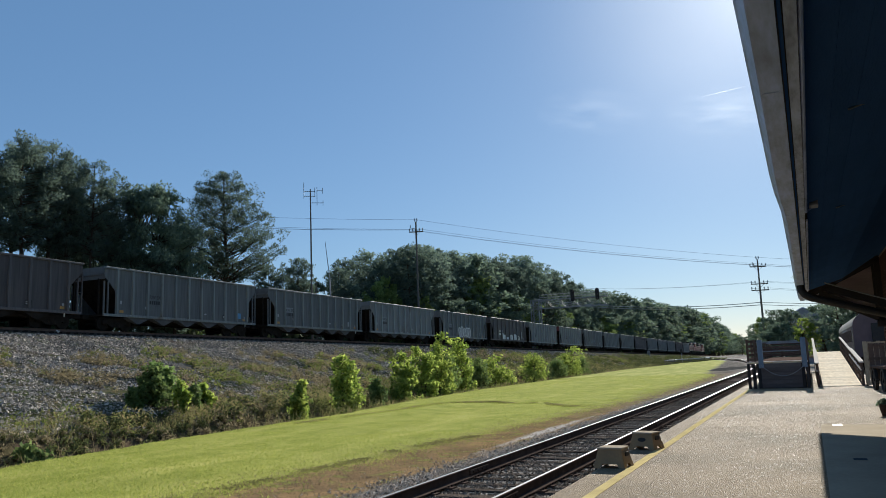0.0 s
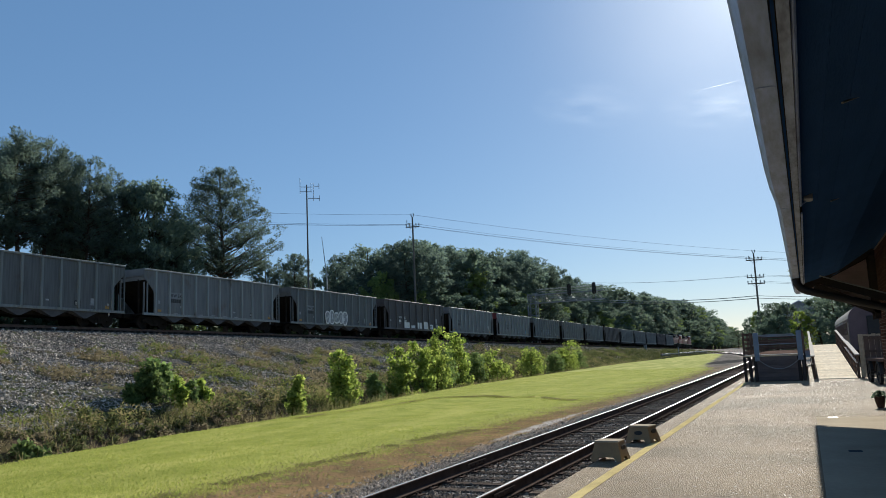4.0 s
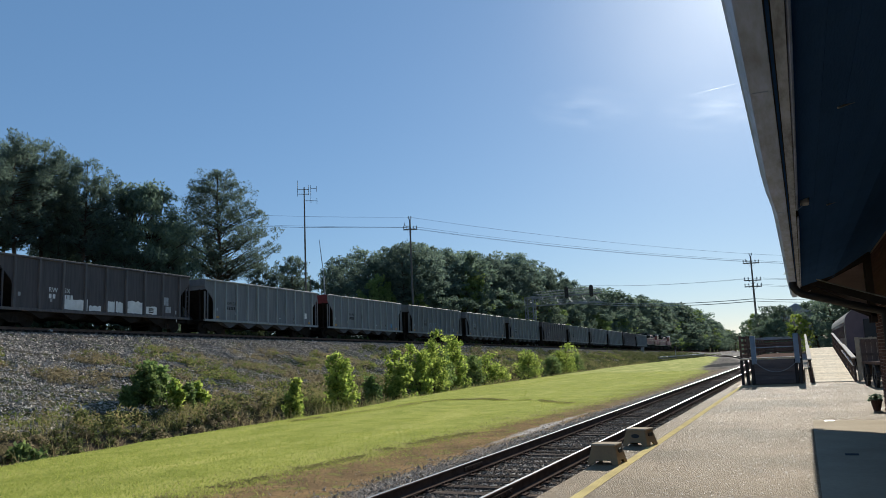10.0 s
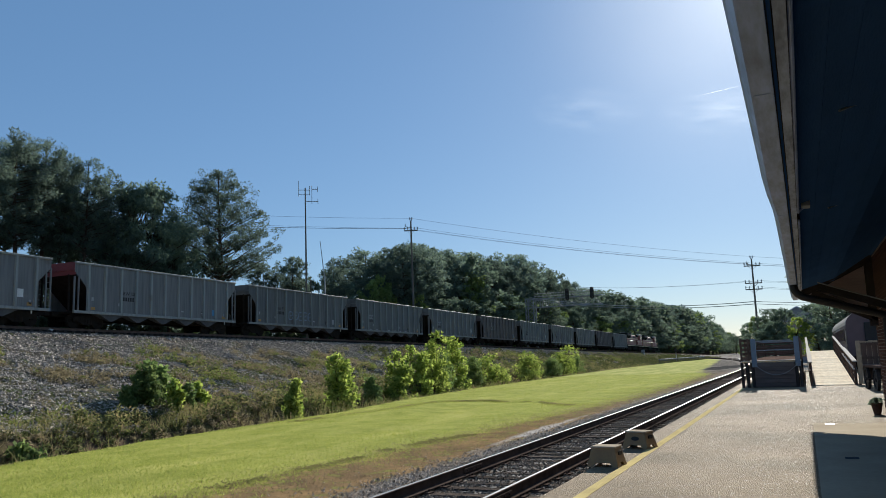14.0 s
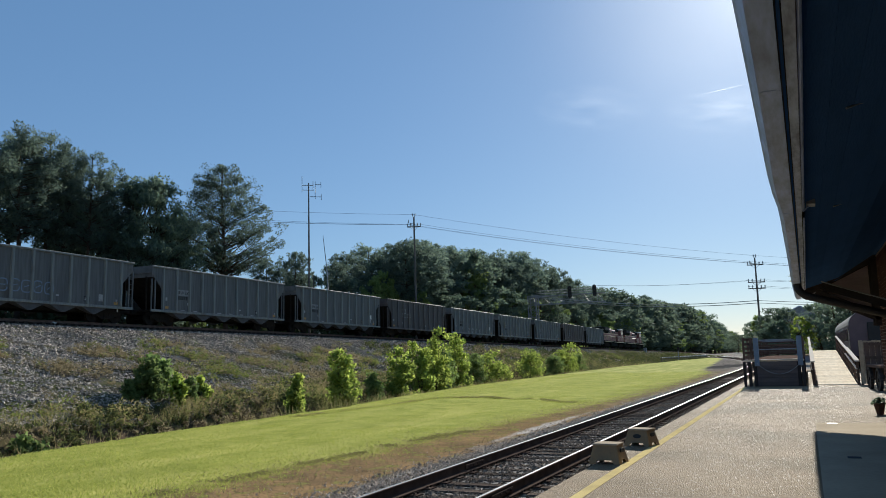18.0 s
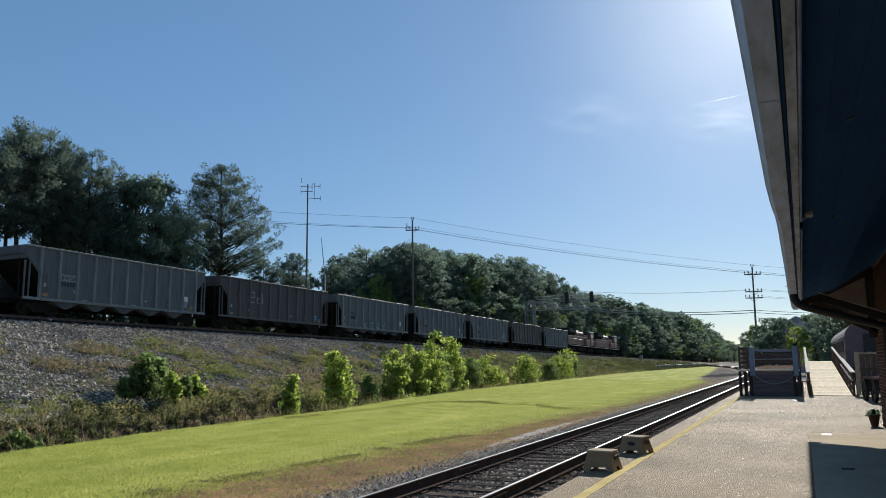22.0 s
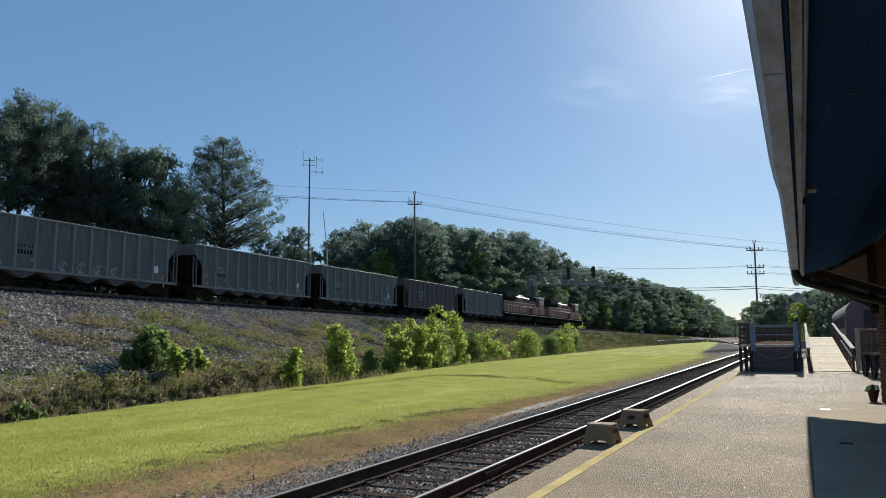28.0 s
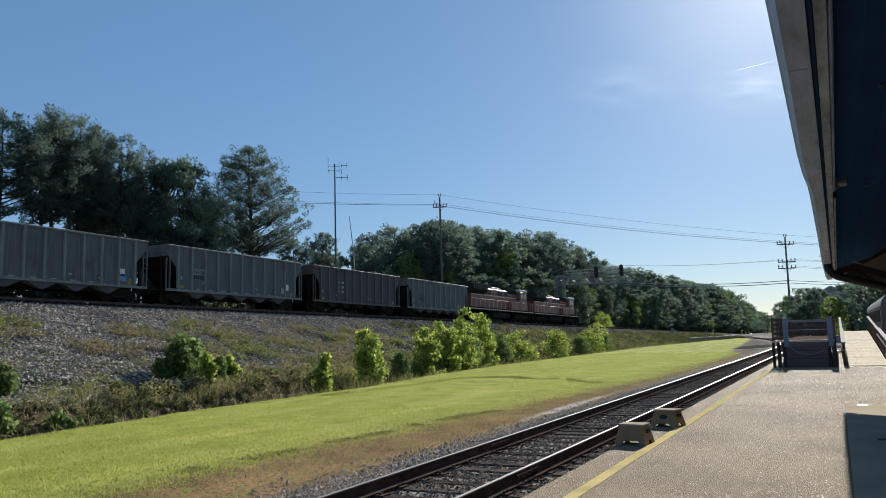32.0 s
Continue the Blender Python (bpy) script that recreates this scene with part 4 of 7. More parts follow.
ramp = thing("access_ramp", "pale weathered timber ramp with white-topped handrails", "ramp")
RX0, RX1, RY0, RY1, RZ = 0.31, 1.80, 37.4, 60.0, 1.36
rdz = (RZ - 0.02) / (RY1 - RY0)
rboards = 60
for k in range(rboards):
    y0 = RY0 + k * (RY1 - RY0) / rboards
    y1 = RY0 + (k + 1) * (RY1 - RY0) / rboards - 0.012
    bm = BM()
    beam(bm, ((RX0 + RX1) / 2, y0, 0.0 + rdz * (y0 - RY0)), ((RX0 + RX1) / 2, y1, rdz * (y1 - RY0)), RX1 - RX0, 0.05)
    part("ramp_board", bm, "ramp_wood", ramp)
for x in (RX0 - 0.13, RX1 + 0.06):
    for y in np.linspace(RY0 + 0.1, RY1 - 0.1, 10):
        z = rdz * (y - RY0)
        bm = BM()
        post(bm, x, y, 0, z + 0.96, 0.10)
        part("post", bm, "brown_wood", ramp)
    for h in (0.25, 0.55):
        bm = BM()
        beam(bm, (x, RY0, h), (x, RY1, RZ + h), 0.05, 0.12)
        part("guard_rail", bm, "brown_wood", ramp)
    bm = BM()
    ym = RY0 + 9.5
    beam(bm, (x, RY0 - 0.1, 0.98), (x, ym, rdz * 9.5 + 0.98), 0.17, 0.05)
    part("handrail", bm, "white_rail", ramp, "pale flat-topped handrail")
    bm = BM()
    beam(bm, (x, ym + 0.05, rdz * 9.5 + 0.93), (x, RY1, RZ + 0.93), 0.13, 0.045)
    part("handrail", bm, "white_rail", ramp, "pale flat-topped handrail")
    bm = BM()
    beam(bm, (x - 0.04, RY0, 0.66), (x - 0.04, ym, rdz * 9.5 + 0.66), 0.07, 0.05)
    part("grab_rail", bm, "white_rail", ramp, "pale lower grab rail")
    bm = BM()
    plate(bm, [(RY0, -0.01), (RY1, -0.01), (RY1, RZ), (RY0 + 0.05, 0.02)], x - 0.02, x + 0.02)
    part("side_skirt", bm, "brown_wood", ramp)
bm = BM()
block(bm, DX1 - 0.02, 2.0, 60.0, 63.5, 1.0, 1.10)
part("landing", bm, "deck_wood", ramp)


# ---- step boxes by the platform edge ----
def step_box(at, turn, front_hole=True):
    ob = thing("step_box", "worn tan-yellow boarding step box at the platform edge", "step stool", (0, 0, 0), "step boxes")
    w, d, h, tw, td = 0.47, 0.42, 0.29, 0.34, 0.28
    for s in (-1, 1):
        # long sides lean inwards and have a cut-out at the foot
        bm = BM()
        b0, t0 = s * d / 2, s * td / 2
        pts = [(-w / 2, 0), (-0.15, 0), (-0.11, 0.06), (0.11, 0.06), (0.15, 0), (w / 2, 0), (tw / 2, h - 0.03), (-tw / 2, h - 0.03)]
        f = [bm.verts.new((x, b0 + (t0 - b0) * z / h, z)) for x, z in pts]
        g = [bm.verts.new((x, b0 + (t0 - b0) * z / h - s * 0.012, z)) for x, z in pts]
        for i in range(8):
            bm.faces.new((f[i], f[(i + 1) % 8], g[(i + 1) % 8], g[i]))
        bm.faces.new(f)
        bm.faces.new(g[::-1])
        bmesh.ops.recalc_face_normals(bm, faces=bm.faces[:])
        part("side", bm, "step_yellow", ob)
        if front_hole or s > 0:
            bm = BM()
            ring = [(0.075 * math.cos(k * math.pi / 9), 0.17 + 0.035 * math.sin(k * math.pi / 9)) for k in range(18)]
            lo = [bm.verts.new((hx, b0 + (t0 - b0) * hz / h + s * 0.003, hz)) for hx, hz in ring]
            hi = [bm.verts.new((hx, b0 + (t0 - b0) * hz / h - s * 0.02, hz)) for hx, hz in ring]
            for k in range(18):
                bm.faces.new((lo[k], lo[(k + 1) % 18], hi[(k + 1) % 18], hi[k]))
            bm.faces.new(lo)
            bm.faces.new(hi[::-1])
            part("hand_hole", bm, "black", ob, "dark hand hole")
        bm = BM()
        x0, x1 = s * w / 2, s * tw / 2
        pts = [(-d / 2, 0), (-0.09, 0), (-0.06, 0.06), (0.06, 0.06), (0.09, 0), (d / 2, 0), (td / 2, h - 0.03), (-td / 2, h - 0.03)]
        f = [bm.verts.new((x0 + (x1 - x0) * z / h, y, z)) for y, z in pts]
        g = [bm.verts.new((x0 + (x1 - x0) * z / h - s * 0.012, y, z)) for y, z in pts]
        for i in range(8):
            bm.faces.new((f[i], f[(i + 1) % 8], g[(i + 1) % 8], g[i]))
        bm.faces.new(f)
        bm.faces.new(g[::-1])
        bmesh.ops.recalc_face_normals(bm, faces=bm.faces[:])
        part("end", bm, "step_yellow", ob)
        bm = BM()
        rod(bm, (s * 0.200, -0.05, 0.19), (s * 0.212, -0.05, 0.19), 0.03, sides=10)
        rod(bm, (s * 0.200, 0.05, 0.19), (s * 0.212, 0.05, 0.19), 0.03, sides=10)
        block(bm, s * 0.206 - 0.005, s * 0.206 + 0.006, -0.05, 0.05, 0.16, 0.22)
        part("hand_hole", bm, "black", ob, "dark hand hole")
    bm = BM()
    block(bm, -tw / 2 - 0.02, tw / 2 + 0.02, -td / 2 - 0.02, td / 2 + 0.02, h - 0.03, h, 0.008)
    part("tread", bm, "tread", ob, "pale non-slip tread")
    ob.matrix_basis = pose(*at, 0, 0, turn)
    return ob


step_box((-2.78, 11.85, 0), -6, False)
step_box((-2.73, 14.15, 0), -15)

# ---- pot plant, baggage wagon ----
pot = thing("flower_pot", "dark clay pot with a leafy plant by the brick wall", "flower pot", (1.43, 21.3, 0))
bm = BM()
prof = [(0.07, 0), (0.105, 0.14), (0.12, 0.23), (0.135, 0.23), (0.135, 0.27), (0.118, 0.27), (0.11, 0.25)]
rings = [[bm.verts.new((r * math.cos(a * math.pi / 8), r * math.sin(a * math.pi / 8), z)) for a in range(16)] for r, z in prof]
for r0, r1 in zip(rings, rings[1:]):
    for k in range(16):
        bm.faces.new((r0[k], r0[(k + 1) % 16], r1[(k + 1) % 16], r1[k]))
bm.faces.new(rings[0][::-1])
bm.faces.new(rings[-1])
part("pot", bm, "terracotta", pot)
bm = BM()
for k in range(130):
    a, r = random.uniform(0, 6.28), random.uniform(0, 0.17)
    p = Vector((r * math.cos(a), r * math.sin(a), 0.25 + random.uniform(0, 0.13) - 0.5 * max(0, r - 0.10)))
    d = Vector((random.gauss(0, 1), random.gauss(0, 1), random.gauss(0.4, 0.6))).normalized() * 0.045
    s = d.cross(Vector((random.random(), random.random(), 0.3))).normalized() * 0.02
    bm.faces.new([bm.verts.new(q) for q in (p - d, p + s, p + d, p - s)])
part("foliage", bm, "leaf_dark", pot, "trailing green leaves")

wagon = thing("baggage_wagon", "old timber baggage wagon with heavy dark wheels and a boarded end", "baggage wagon", (2.78, 32.9, 0))
wagon.rotation_euler = (0, 0, radians(6))
for sx in (-0.62, 0.62):
    for sy in (-0.75, 0.95):
        bm = BM()
        for k in range(24):
            a0, a1 = 2 * math.pi * k / 24, 2 * math.pi * (k + 1) / 24
            beam(bm, (sx, sy + 0.37 * math.cos(a0), 0.40 + 0.37 * math.sin(a0)), (sx, sy + 0.37 * math.cos(a1), 0.40 + 0.37 * math.sin(a1)), 0.09, 0.10, (1, 0, 0))
        rod(bm, (sx - 0.02, sy, 0.40), (sx + 0.02, sy, 0.40), 0.30, sides=20)
        for k in range(10):
            a = 2 * math.pi * k / 10
            rod(bm, (sx, sy, 0.38), (sx, sy + 0.35 * math.cos(a), 0.38 + 0.35 * math.sin(a)), 0.018, sides=5)
        rod(bm, (sx - 0.06, sy, 0.38), (sx + 0.06, sy, 0.38), 0.07, sides=10)
        part("wheel", bm, "black", wagon, "dark heavy-tyred wheel")
bm = BM()
block(bm, -0.66, 0.66, -1.25, 1.45, 0.80, 0.90, 0.01)
part("bed", bm, "brown_wood", wagon)
for sy in (-0.75, 0.95):
    bm = BM()
    rod(bm, (-0.66, sy, 0.38), (0.66, sy, 0.38), 0.03, sides=8)
    block(bm, -0.3, 0.3, sy - 0.06, sy + 0.06, 0.38, 0.80)
    part("axle", bm, "black", wagon)
for k in range(7):
    bm = BM()
    x = -0.66 + k * 0.19
    block(bm, x, x + 0.175, 1.40, 1.44, 0.3 if k < 2 else 0.9, 1.72, 0.005)
    part("end_board", bm, "brown_wood", wagon)
for z in (1.1, 1.6):
    bm = BM()
    block(bm, -0.66, 0.66, 1.36, 1.398, z, z + 0.09)
    part("cross_rail", bm, "brown_wood", wagon)

fence = thing("board_fence", "short tan vertical-board fence panel at the foot of the ramp", "fence", (2.62, 37.3, 0))
for k in range(8):
    bm = BM()
    x = -0.66 + k * 0.166
    block(bm, x, x + 0.158, -0.012, 0.012, 0.04, 1.82 - 0.015 * (k % 3), 0.004)
    part("board", bm, "deck_wood", fence)
for z in (0.35, 1.5):
    bm = BM()
    block(bm, -0.66, 0.67, 0.013, 0.055, z, z + 0.09)
    part("fence_rail", bm, "brown_wood", fence)
for x in (-0.62, 0.62):
    bm = BM()
    block(bm, x - 0.045, x + 0.045, 0.056, 0.146, 0, 1.75, 0.006)
    part("post", bm, "brown_wood", fence)

# ---- coach standing beyond the ramp ----
coach = thing("passenger_coach", "maroon passenger coach with a rounded pale roof", "railway coach", (4.10, 71.0, 0))
half, length = 1.5, 13.0
arc = [(half * math.cos(a), 2.95 + 1.05 * math.sin(a)) for a in np.linspace(0, math.pi, 15)]
bm = BM()
prism(bm, [(half, 0.95)] + arc[:1] + arc[-1:] + [(-half, 0.95)], -length, length)
part("body", bm, "maroon", coach)
bm = BM()
prism(bm, [(x * 1.02, z + 0.01) for x, z in arc], -length - 0.15, length + 0.15)
part("roof", bm, "coach_roof", coach, "rounded weathered pale roof")
bm = BM()
prism(bm, [(half, 0.95)] + arc + [(-half, 0.95)], -length - 0.19, -length - 0.16)
part("end_wall", bm, "maroon", coach)
for y in np.arange(-10.5, 11, 1.9):
    bm = BM()
    block(bm, -half - 0.012, -half + 0.05, y - 0.5, y + 0.5, 1.95, 2.75)
    pane = part("window", bm, "glass", coach)
    bm = BM()
    for z in (1.90, 2.75):
        block(bm, -half - 0.03, -half - 0.001, y - 0.56, y + 0.56, z, z + 0.05)
    for dy in (-0.56, 0.50):
        block(bm, -half - 0.03, -half - 0.001, y + dy, y + dy + 0.06, 1.95, 2.75)
    part("window_frame", bm, "maroon", pane)
for y in (-12.2, 12.2):
    bm = BM()
    block(bm, -half - 0.014, -half + 0.05, y - 0.42, y + 0.42, 0.95, 2.85)
    part("door", bm, "black", coach, "dark vestibule door")
bm = BM()
block(bm, -0.45, 0.45, -length - 0.3, -length, 0.95, 3.1, 0.03)
part("gangway", bm, "black", coach)
bm = BM()
block(bm, -half - 0.01, -half + 0.02, -4.5, 4.5, 2.80, 2.92)
part("lettering_bar", bm, "mark_grey", coach, "pale letter band")
for y in (-9, 9):
    bm = BM()
    block(bm, -1.2, 1.2, y - 1.5, y + 1.5, 0.35, 0.85, 0.03)
    for dy in (-1.1, 1.1):
        rod(bm, (-0.85, y + dy, 0.45), (0.85, y + dy, 0.45), 0.45, sides=18)
    part("bogie", bm, "under", coach)


# ---- coal train ----
PITCH, LOCO = 16.2, 22.4
WHEEL_R = 0.457


def wheelset_mesh(r=WHEEL_R):
    bm = BM()
    for s in (-1, 1):
        rod(bm, (s * 0.69, 0, 0), (s * 0.82, 0, 0), r, sides=22)
        rod(bm, (s * 0.66, 0, 0), (s * 0.70, 0, 0), r + 0.025, sides=22)
        rod(bm, (s * 0.82, 0, 0), (s * 0.90, 0, 0), 0.10, sides=10)
        for k in range(5):
            a = 2 * math.pi * k / 5
            rod(bm, (s * 0.82, 0.27 * math.cos(a), 0.27 * math.sin(a)), (s * 0.826, 0.27 * math.cos(a), 0.27 * math.sin(a)), 0.05, sides=6)
    rod(bm, (-0.7, 0, 0), (0.7, 0, 0), 0.085, sides=10)
    me = blank(bm)
    me.materials.append(M["under"])
    return me


def truck_mesh(dy=0.89):
    bm = BM()
    for s in (-1, 1):
        x = s * 0.98
        plate(bm, [(-dy - 0.2, 0.62), (-dy - 0.2, 0.40), (-dy + 0.2, 0.40), (-0.38, 0.22), (0.38, 0.22), (dy - 0.2, 0.40), (dy + 0.2, 0.40), (dy + 0.2, 0.62), (0.45, 0.80), (-0.45, 0.80)], x - 0.06, x + 0.06)
        for k in (-0.2, 0.0, 0.2):
            rod(bm, (x + s * 0.02, k, 0.28), (x + s * 0.02, k, 0.58), 0.075, sides=8)
    block(bm, -0.98, 0.98, -0.2, 0.2, 0.55, 0.82, 0.02)
    me = blank(bm)
    me.materials.append(M["under"])
    return me


WHEELS, TRUCK = wheelset_mesh(), truck_mesh()
HB, TOPZ, SILL, SIDE = 7.28, 3.90, 0.98, 1.56   # half body, top, sill, half width


def side_mesh():
    """One side sheet of the hopper, cut away at both ends over the end platforms."""
    bm = BM()
    cut = [(-HB, TOPZ - 0.06), (-HB, 3.30), (-7.18, 3.24), (-6.55, 2.58), (-6.44, 2.42), (-6.40, 2.2), (-6.40, SILL)]
    o = cut + [(-y, z) for y, z in reversed(cut)]
    plate(bm, o, SIDE - 0.03, SIDE)
    return blank(bm)


def ribs_mesh(count):
    bm = BM()
    block(bm, SIDE - 0.06, SIDE + 0.10, -HB - 0.02, HB + 0.02, TOPZ - 0.11, TOPZ, 0.015)
    block(bm, SIDE - 0.10, SIDE + 0.055, -HB - 0.02, HB + 0.02, SILL - 0.13, SILL + 0.03, 0.01)
    for k in range(count):
        y = -6.3 + 12.6 * k / (count - 1)
        prism_x = [(y - 0.085, SIDE), (y - 0.065, SIDE + 0.11), (y + 0.065, SIDE + 0.11), (y + 0.085, SIDE)]
        lo = [bm.verts.new((x, yy, SILL + 0.03)) for yy, x in prism_x]
        hi = [bm.verts.new((x, yy, TOPZ - 0.11)) for yy, x in prism_x]
        for i in range(3):
            bm.faces.new((lo[i], lo[i + 1], hi[i + 1], hi[i]))
        bm.faces.new(lo)
        bm.faces.new(hi[::-1])
    bmesh.ops.recalc_face_normals(bm, faces=bm.faces[:])
    return blank(bm)


def end_posts_mesh():
    bm = BM()
    for y, top in ((HB, 3.34), (6.98, 3.02)):
        block(bm, SIDE - 0.06, SIDE + 0.02, y - 0.04, y + 0.04, SILL - 0.1, top)
    for z in np.arange(1.15, 3.2, 0.33):
        rod(bm, (SIDE - 0.01, 6.98, z), (SIDE - 0.01, HB, z), 0.016, sides=5)
    return blank(bm)


def corner_post_mesh():
    bm = BM()
    block(bm, SIDE - 0.06, SIDE + 0.02, -0.04, 0.04, SILL - 0.1, 3.0)
    return blank(bm)


def end_mesh():
    """The sloping end sheet and the small end wall above it, with the draft sill below."""
    bm = BM()
    w = SIDE - 0.03
    plate(bm, [(7.225, 3.12), (4.7, 0.95), (4.65, 1.0), (7.18, 3.18)], -w, w)
    block(bm, -0.35, 0.35, 4.6, 7.75, 0.68, 0.98, 0.02)
    block(bm, -w, w, 6.93, 7.28, 0.85, 0.98, 0.01)
    for s in (-1, 1):
        beam(bm, (s * 1.0, 7.18, 0.9), (s * 1.0, 7.21, 3.2), 0.09, 0.09)
    block(bm, -0.16, 0.16, 7.6, 8.12, 0.72, 0.95, 0.03)
    return blank(bm)


def end_wall_mesh():
    bm = BM()
    plate(bm, [(7.24, TOPZ), (7.24, 3.13), (7.18, 3.18), (7.18, TOPZ)], -SIDE + 0.035, SIDE - 0.035)
    block(bm, -SIDE + 0.05, SIDE - 0.05, 7.24, 7.30, 3.4, 3.5)
    return blank(bm)


def chute_mesh():
    """A discharge chute: a four-sided funnel below the sill."""
    bm = BM()
    t = [bm.verts.new((x, y, SILL - 0.12)) for x, y in ((0.85, -0.98), (1.50, -0.98), (1.50, 0.98), (0.85, 0.98))]
    b = [bm.verts.new((x, y, 0.46)) for x, y in ((1.25, -0.10), (1.47, -0.10), (1.47, 0.10), (1.25, 0.10))]
    for k in range(4):
        bm.faces.new((t[k], t[(k + 1) % 4], b[(k + 1) % 4], b[k]))
    bm.faces.new(b[::-1])
    bmesh.ops.recalc_face_normals(bm, faces=bm.faces[:])
    return blank(bm)


HOP = {"side": side_mesh(), "ribs": ribs_mesh(11), "ribs_wide": ribs_mesh(9), "posts": end_posts_mesh(), "post": corner_post_mesh(), "end": end_mesh(), "wall": end_wall_mesh(), "chute": chute_mesh()}
MIRROR = (0, 0, math.pi)


def with_mat(me, mat):
    key = me.name + mat
    if key not in HOP:
        m2 = me.copy()
        m2.materials.clear()
        m2.materials.append(M[mat])
        HOP[key] = m2
    return HOP[key]


def mark(parent, name, y, z, w, h, mat, label=""):
    """A flat painted mark on the platform side of a car; y is measured from the car's middle."""
    bm = BM()
    block(bm, SIDE + 0.001, SIDE + 0.006, y - w / 2, y + w / 2, z - h / 2, z + h / 2)
    return part(name, bm, mat, parent, label)


def letters(parent, text, y, z, size, mat):
    """Words from the built-in font, on the platform side; they read towards the train's head."""
    cu = bpy.data.curves.new("lettering", "FONT")
    cu.body, cu.size, cu.extrude = text, size, 0.002
    tmp = bpy.data.objects.new("lettering", cu)
    scene.collection.objects.link(tmp)
    bpy.context.view_layer.update()
    me = bpy.data.meshes.new_from_object(tmp.evaluated_get(bpy.context.evaluated_depsgraph_get()))
    bpy.data.objects.remove(tmp)
    me.materials.clear()
    me.materials.append(M[mat])
    ob = new("lettering", me)
    ob.parent = parent
    ob.location = (SIDE + 0.004, y, z)
    ob.rotation_euler = (radians(90), 0, radians(90))
    return tagged(ob, "faded stencilled lettering")


def wheelsets(parent, ys, r=WHEEL_R, mesh=None):
    return [tagged(shared("wheelset", mesh or WHEELS, parent, (0, y, r)), "") for y in ys]


TURNING = []     # wheelsets and their radius
CARS = []        # (thing, its middle behind the last coupler of the coal cars)


def hopper_car(k):
    paint = {17: "brown_paint", 16: "brown_paint", 11: "brown_paint", 5: "brown_paint", 1: "brown_paint", 10: "pale_paint", 9: "pale_paint", 13: "pale_paint", 12: "grey_paint"}.get(k, "grey_paint")
    shade = {"brown_paint": "dark brown", "pale_paint": "pale grey", "grey_paint": "weathered grey"}[paint]
    extra = {11: " with white painted-out patches", 12: " with white scrawled graffiti", 8: " with faint dark graffiti", 4: " with pale graffiti outlines", 5: " with white squared marks", 10: " with red end sheets", 9: " with red end sheets"}.get(k, "")
    car = thing("hopper_car", shade + " ribbed coal hopper car" + extra, "hopper car", group="coal train cars")
    for turn in ((0, 0, 0), MIRROR):
        shared("side_sheet", with_mat(HOP["side"], paint), car, turn=turn)
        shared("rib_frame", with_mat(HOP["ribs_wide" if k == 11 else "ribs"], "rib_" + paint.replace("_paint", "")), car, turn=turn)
        red = (k == 10 and turn == (0, 0, 0)) or (k == 9 and turn == MIRROR)
        # slope sheet is near black for the shade in the end opening
        shared("slope_sheet", with_mat(HOP["end"], "under"), car, turn=turn)
        shared("end_wall", with_mat(HOP["wall"], "red_end" if red else paint), car, turn=turn)
    for turn in ((0, 0, 0), MIRROR):
        shared("ladder_frame", with_mat(HOP["posts"], paint), car, turn=turn)
        for y in (-HB, -6.98):
            shared("corner_post", with_mat(HOP["post"], paint), car, (0, y if turn == (0, 0, 0) else -y, 0), turn)
    for y in (-4.4, -2.2, 0.0, 2.2, 4.4):
        for turn in ((0, 0, 0), MIRROR):
            # brown cars' chutes take the dark colour for shade below the sill
            shared("chute", with_mat(HOP["chute"], "chute" if paint != "brown_paint" else "under"), car, (0, y, 0), turn)
    bm = BM()
    block(bm, -0.85, 0.85, -5.0, 5.0, 0.56, 0.96, 0.05)
    part("centre_sill", bm, "under", car)
    for s in (-1, 1):
        shared("truck", TRUCK, car, (0, s * 5.75, 0))
        for dy in (-0.89, 0.89):
            w = shared("wheelset", WHEELS, car, (0, s * 5.75 + dy, WHEEL_R))
            TURNING.append((w, WHEEL_R))
    # small plates and stencils common to all cars
    rnd = random.Random(100 + k)
    panel = mark(car, "data_panel", 3.75, 1.32, 0.42, 0.30, "black", "black data panel")
    mark(panel, "data_line", 3.75, 1.36, 0.30, 0.05, "white").location.x += 0.006
    mark(panel, "data_line", 3.75, 1.26, 0.30, 0.05, "white").location.x += 0.006
    mark(car, "small_plate", -5.95, 1.75, 0.16, 0.22, "mark_grey")
    mark(car, "small_plate", -3.9, 1.52, 0.14, 0.18, "mark_grey")
    mark(car, "small_plate", 1.7, 1.40, 0.22, 0.09, "mark_grey")
    mark(car, "small_plate", 6.0, 1.30, 0.13, 0.24, "mark_grey")
    if k not in (11,):
        mark(car, "inspection_mark", -5.9, 1.18, 0.32, 0.16, "sticker_orange")
        mark(car, "inspection_mark", 5.95, 1.18, 0.30, 0.18, "sticker_orange")
    if k % 3 != 1:
        mark(car, "owner_patch", 5.1 + rnd.uniform(-0.3, 0.3), 1.45, 0.5, 0.42, "sticker_blue" if k % 2 and k != 11 else "mark_grey", "faded square patch")
    bm = BM()
    rod(bm, (SIDE - 0.05, 6.15, 0.66), (SIDE - 0.05, 6.15, 0.86), 0.03, sides=6)
    part("valve_handle", bm, "white", car, "white-painted handle")
    mark_mat = "white" if k in (11, 1) else "mark_grey"
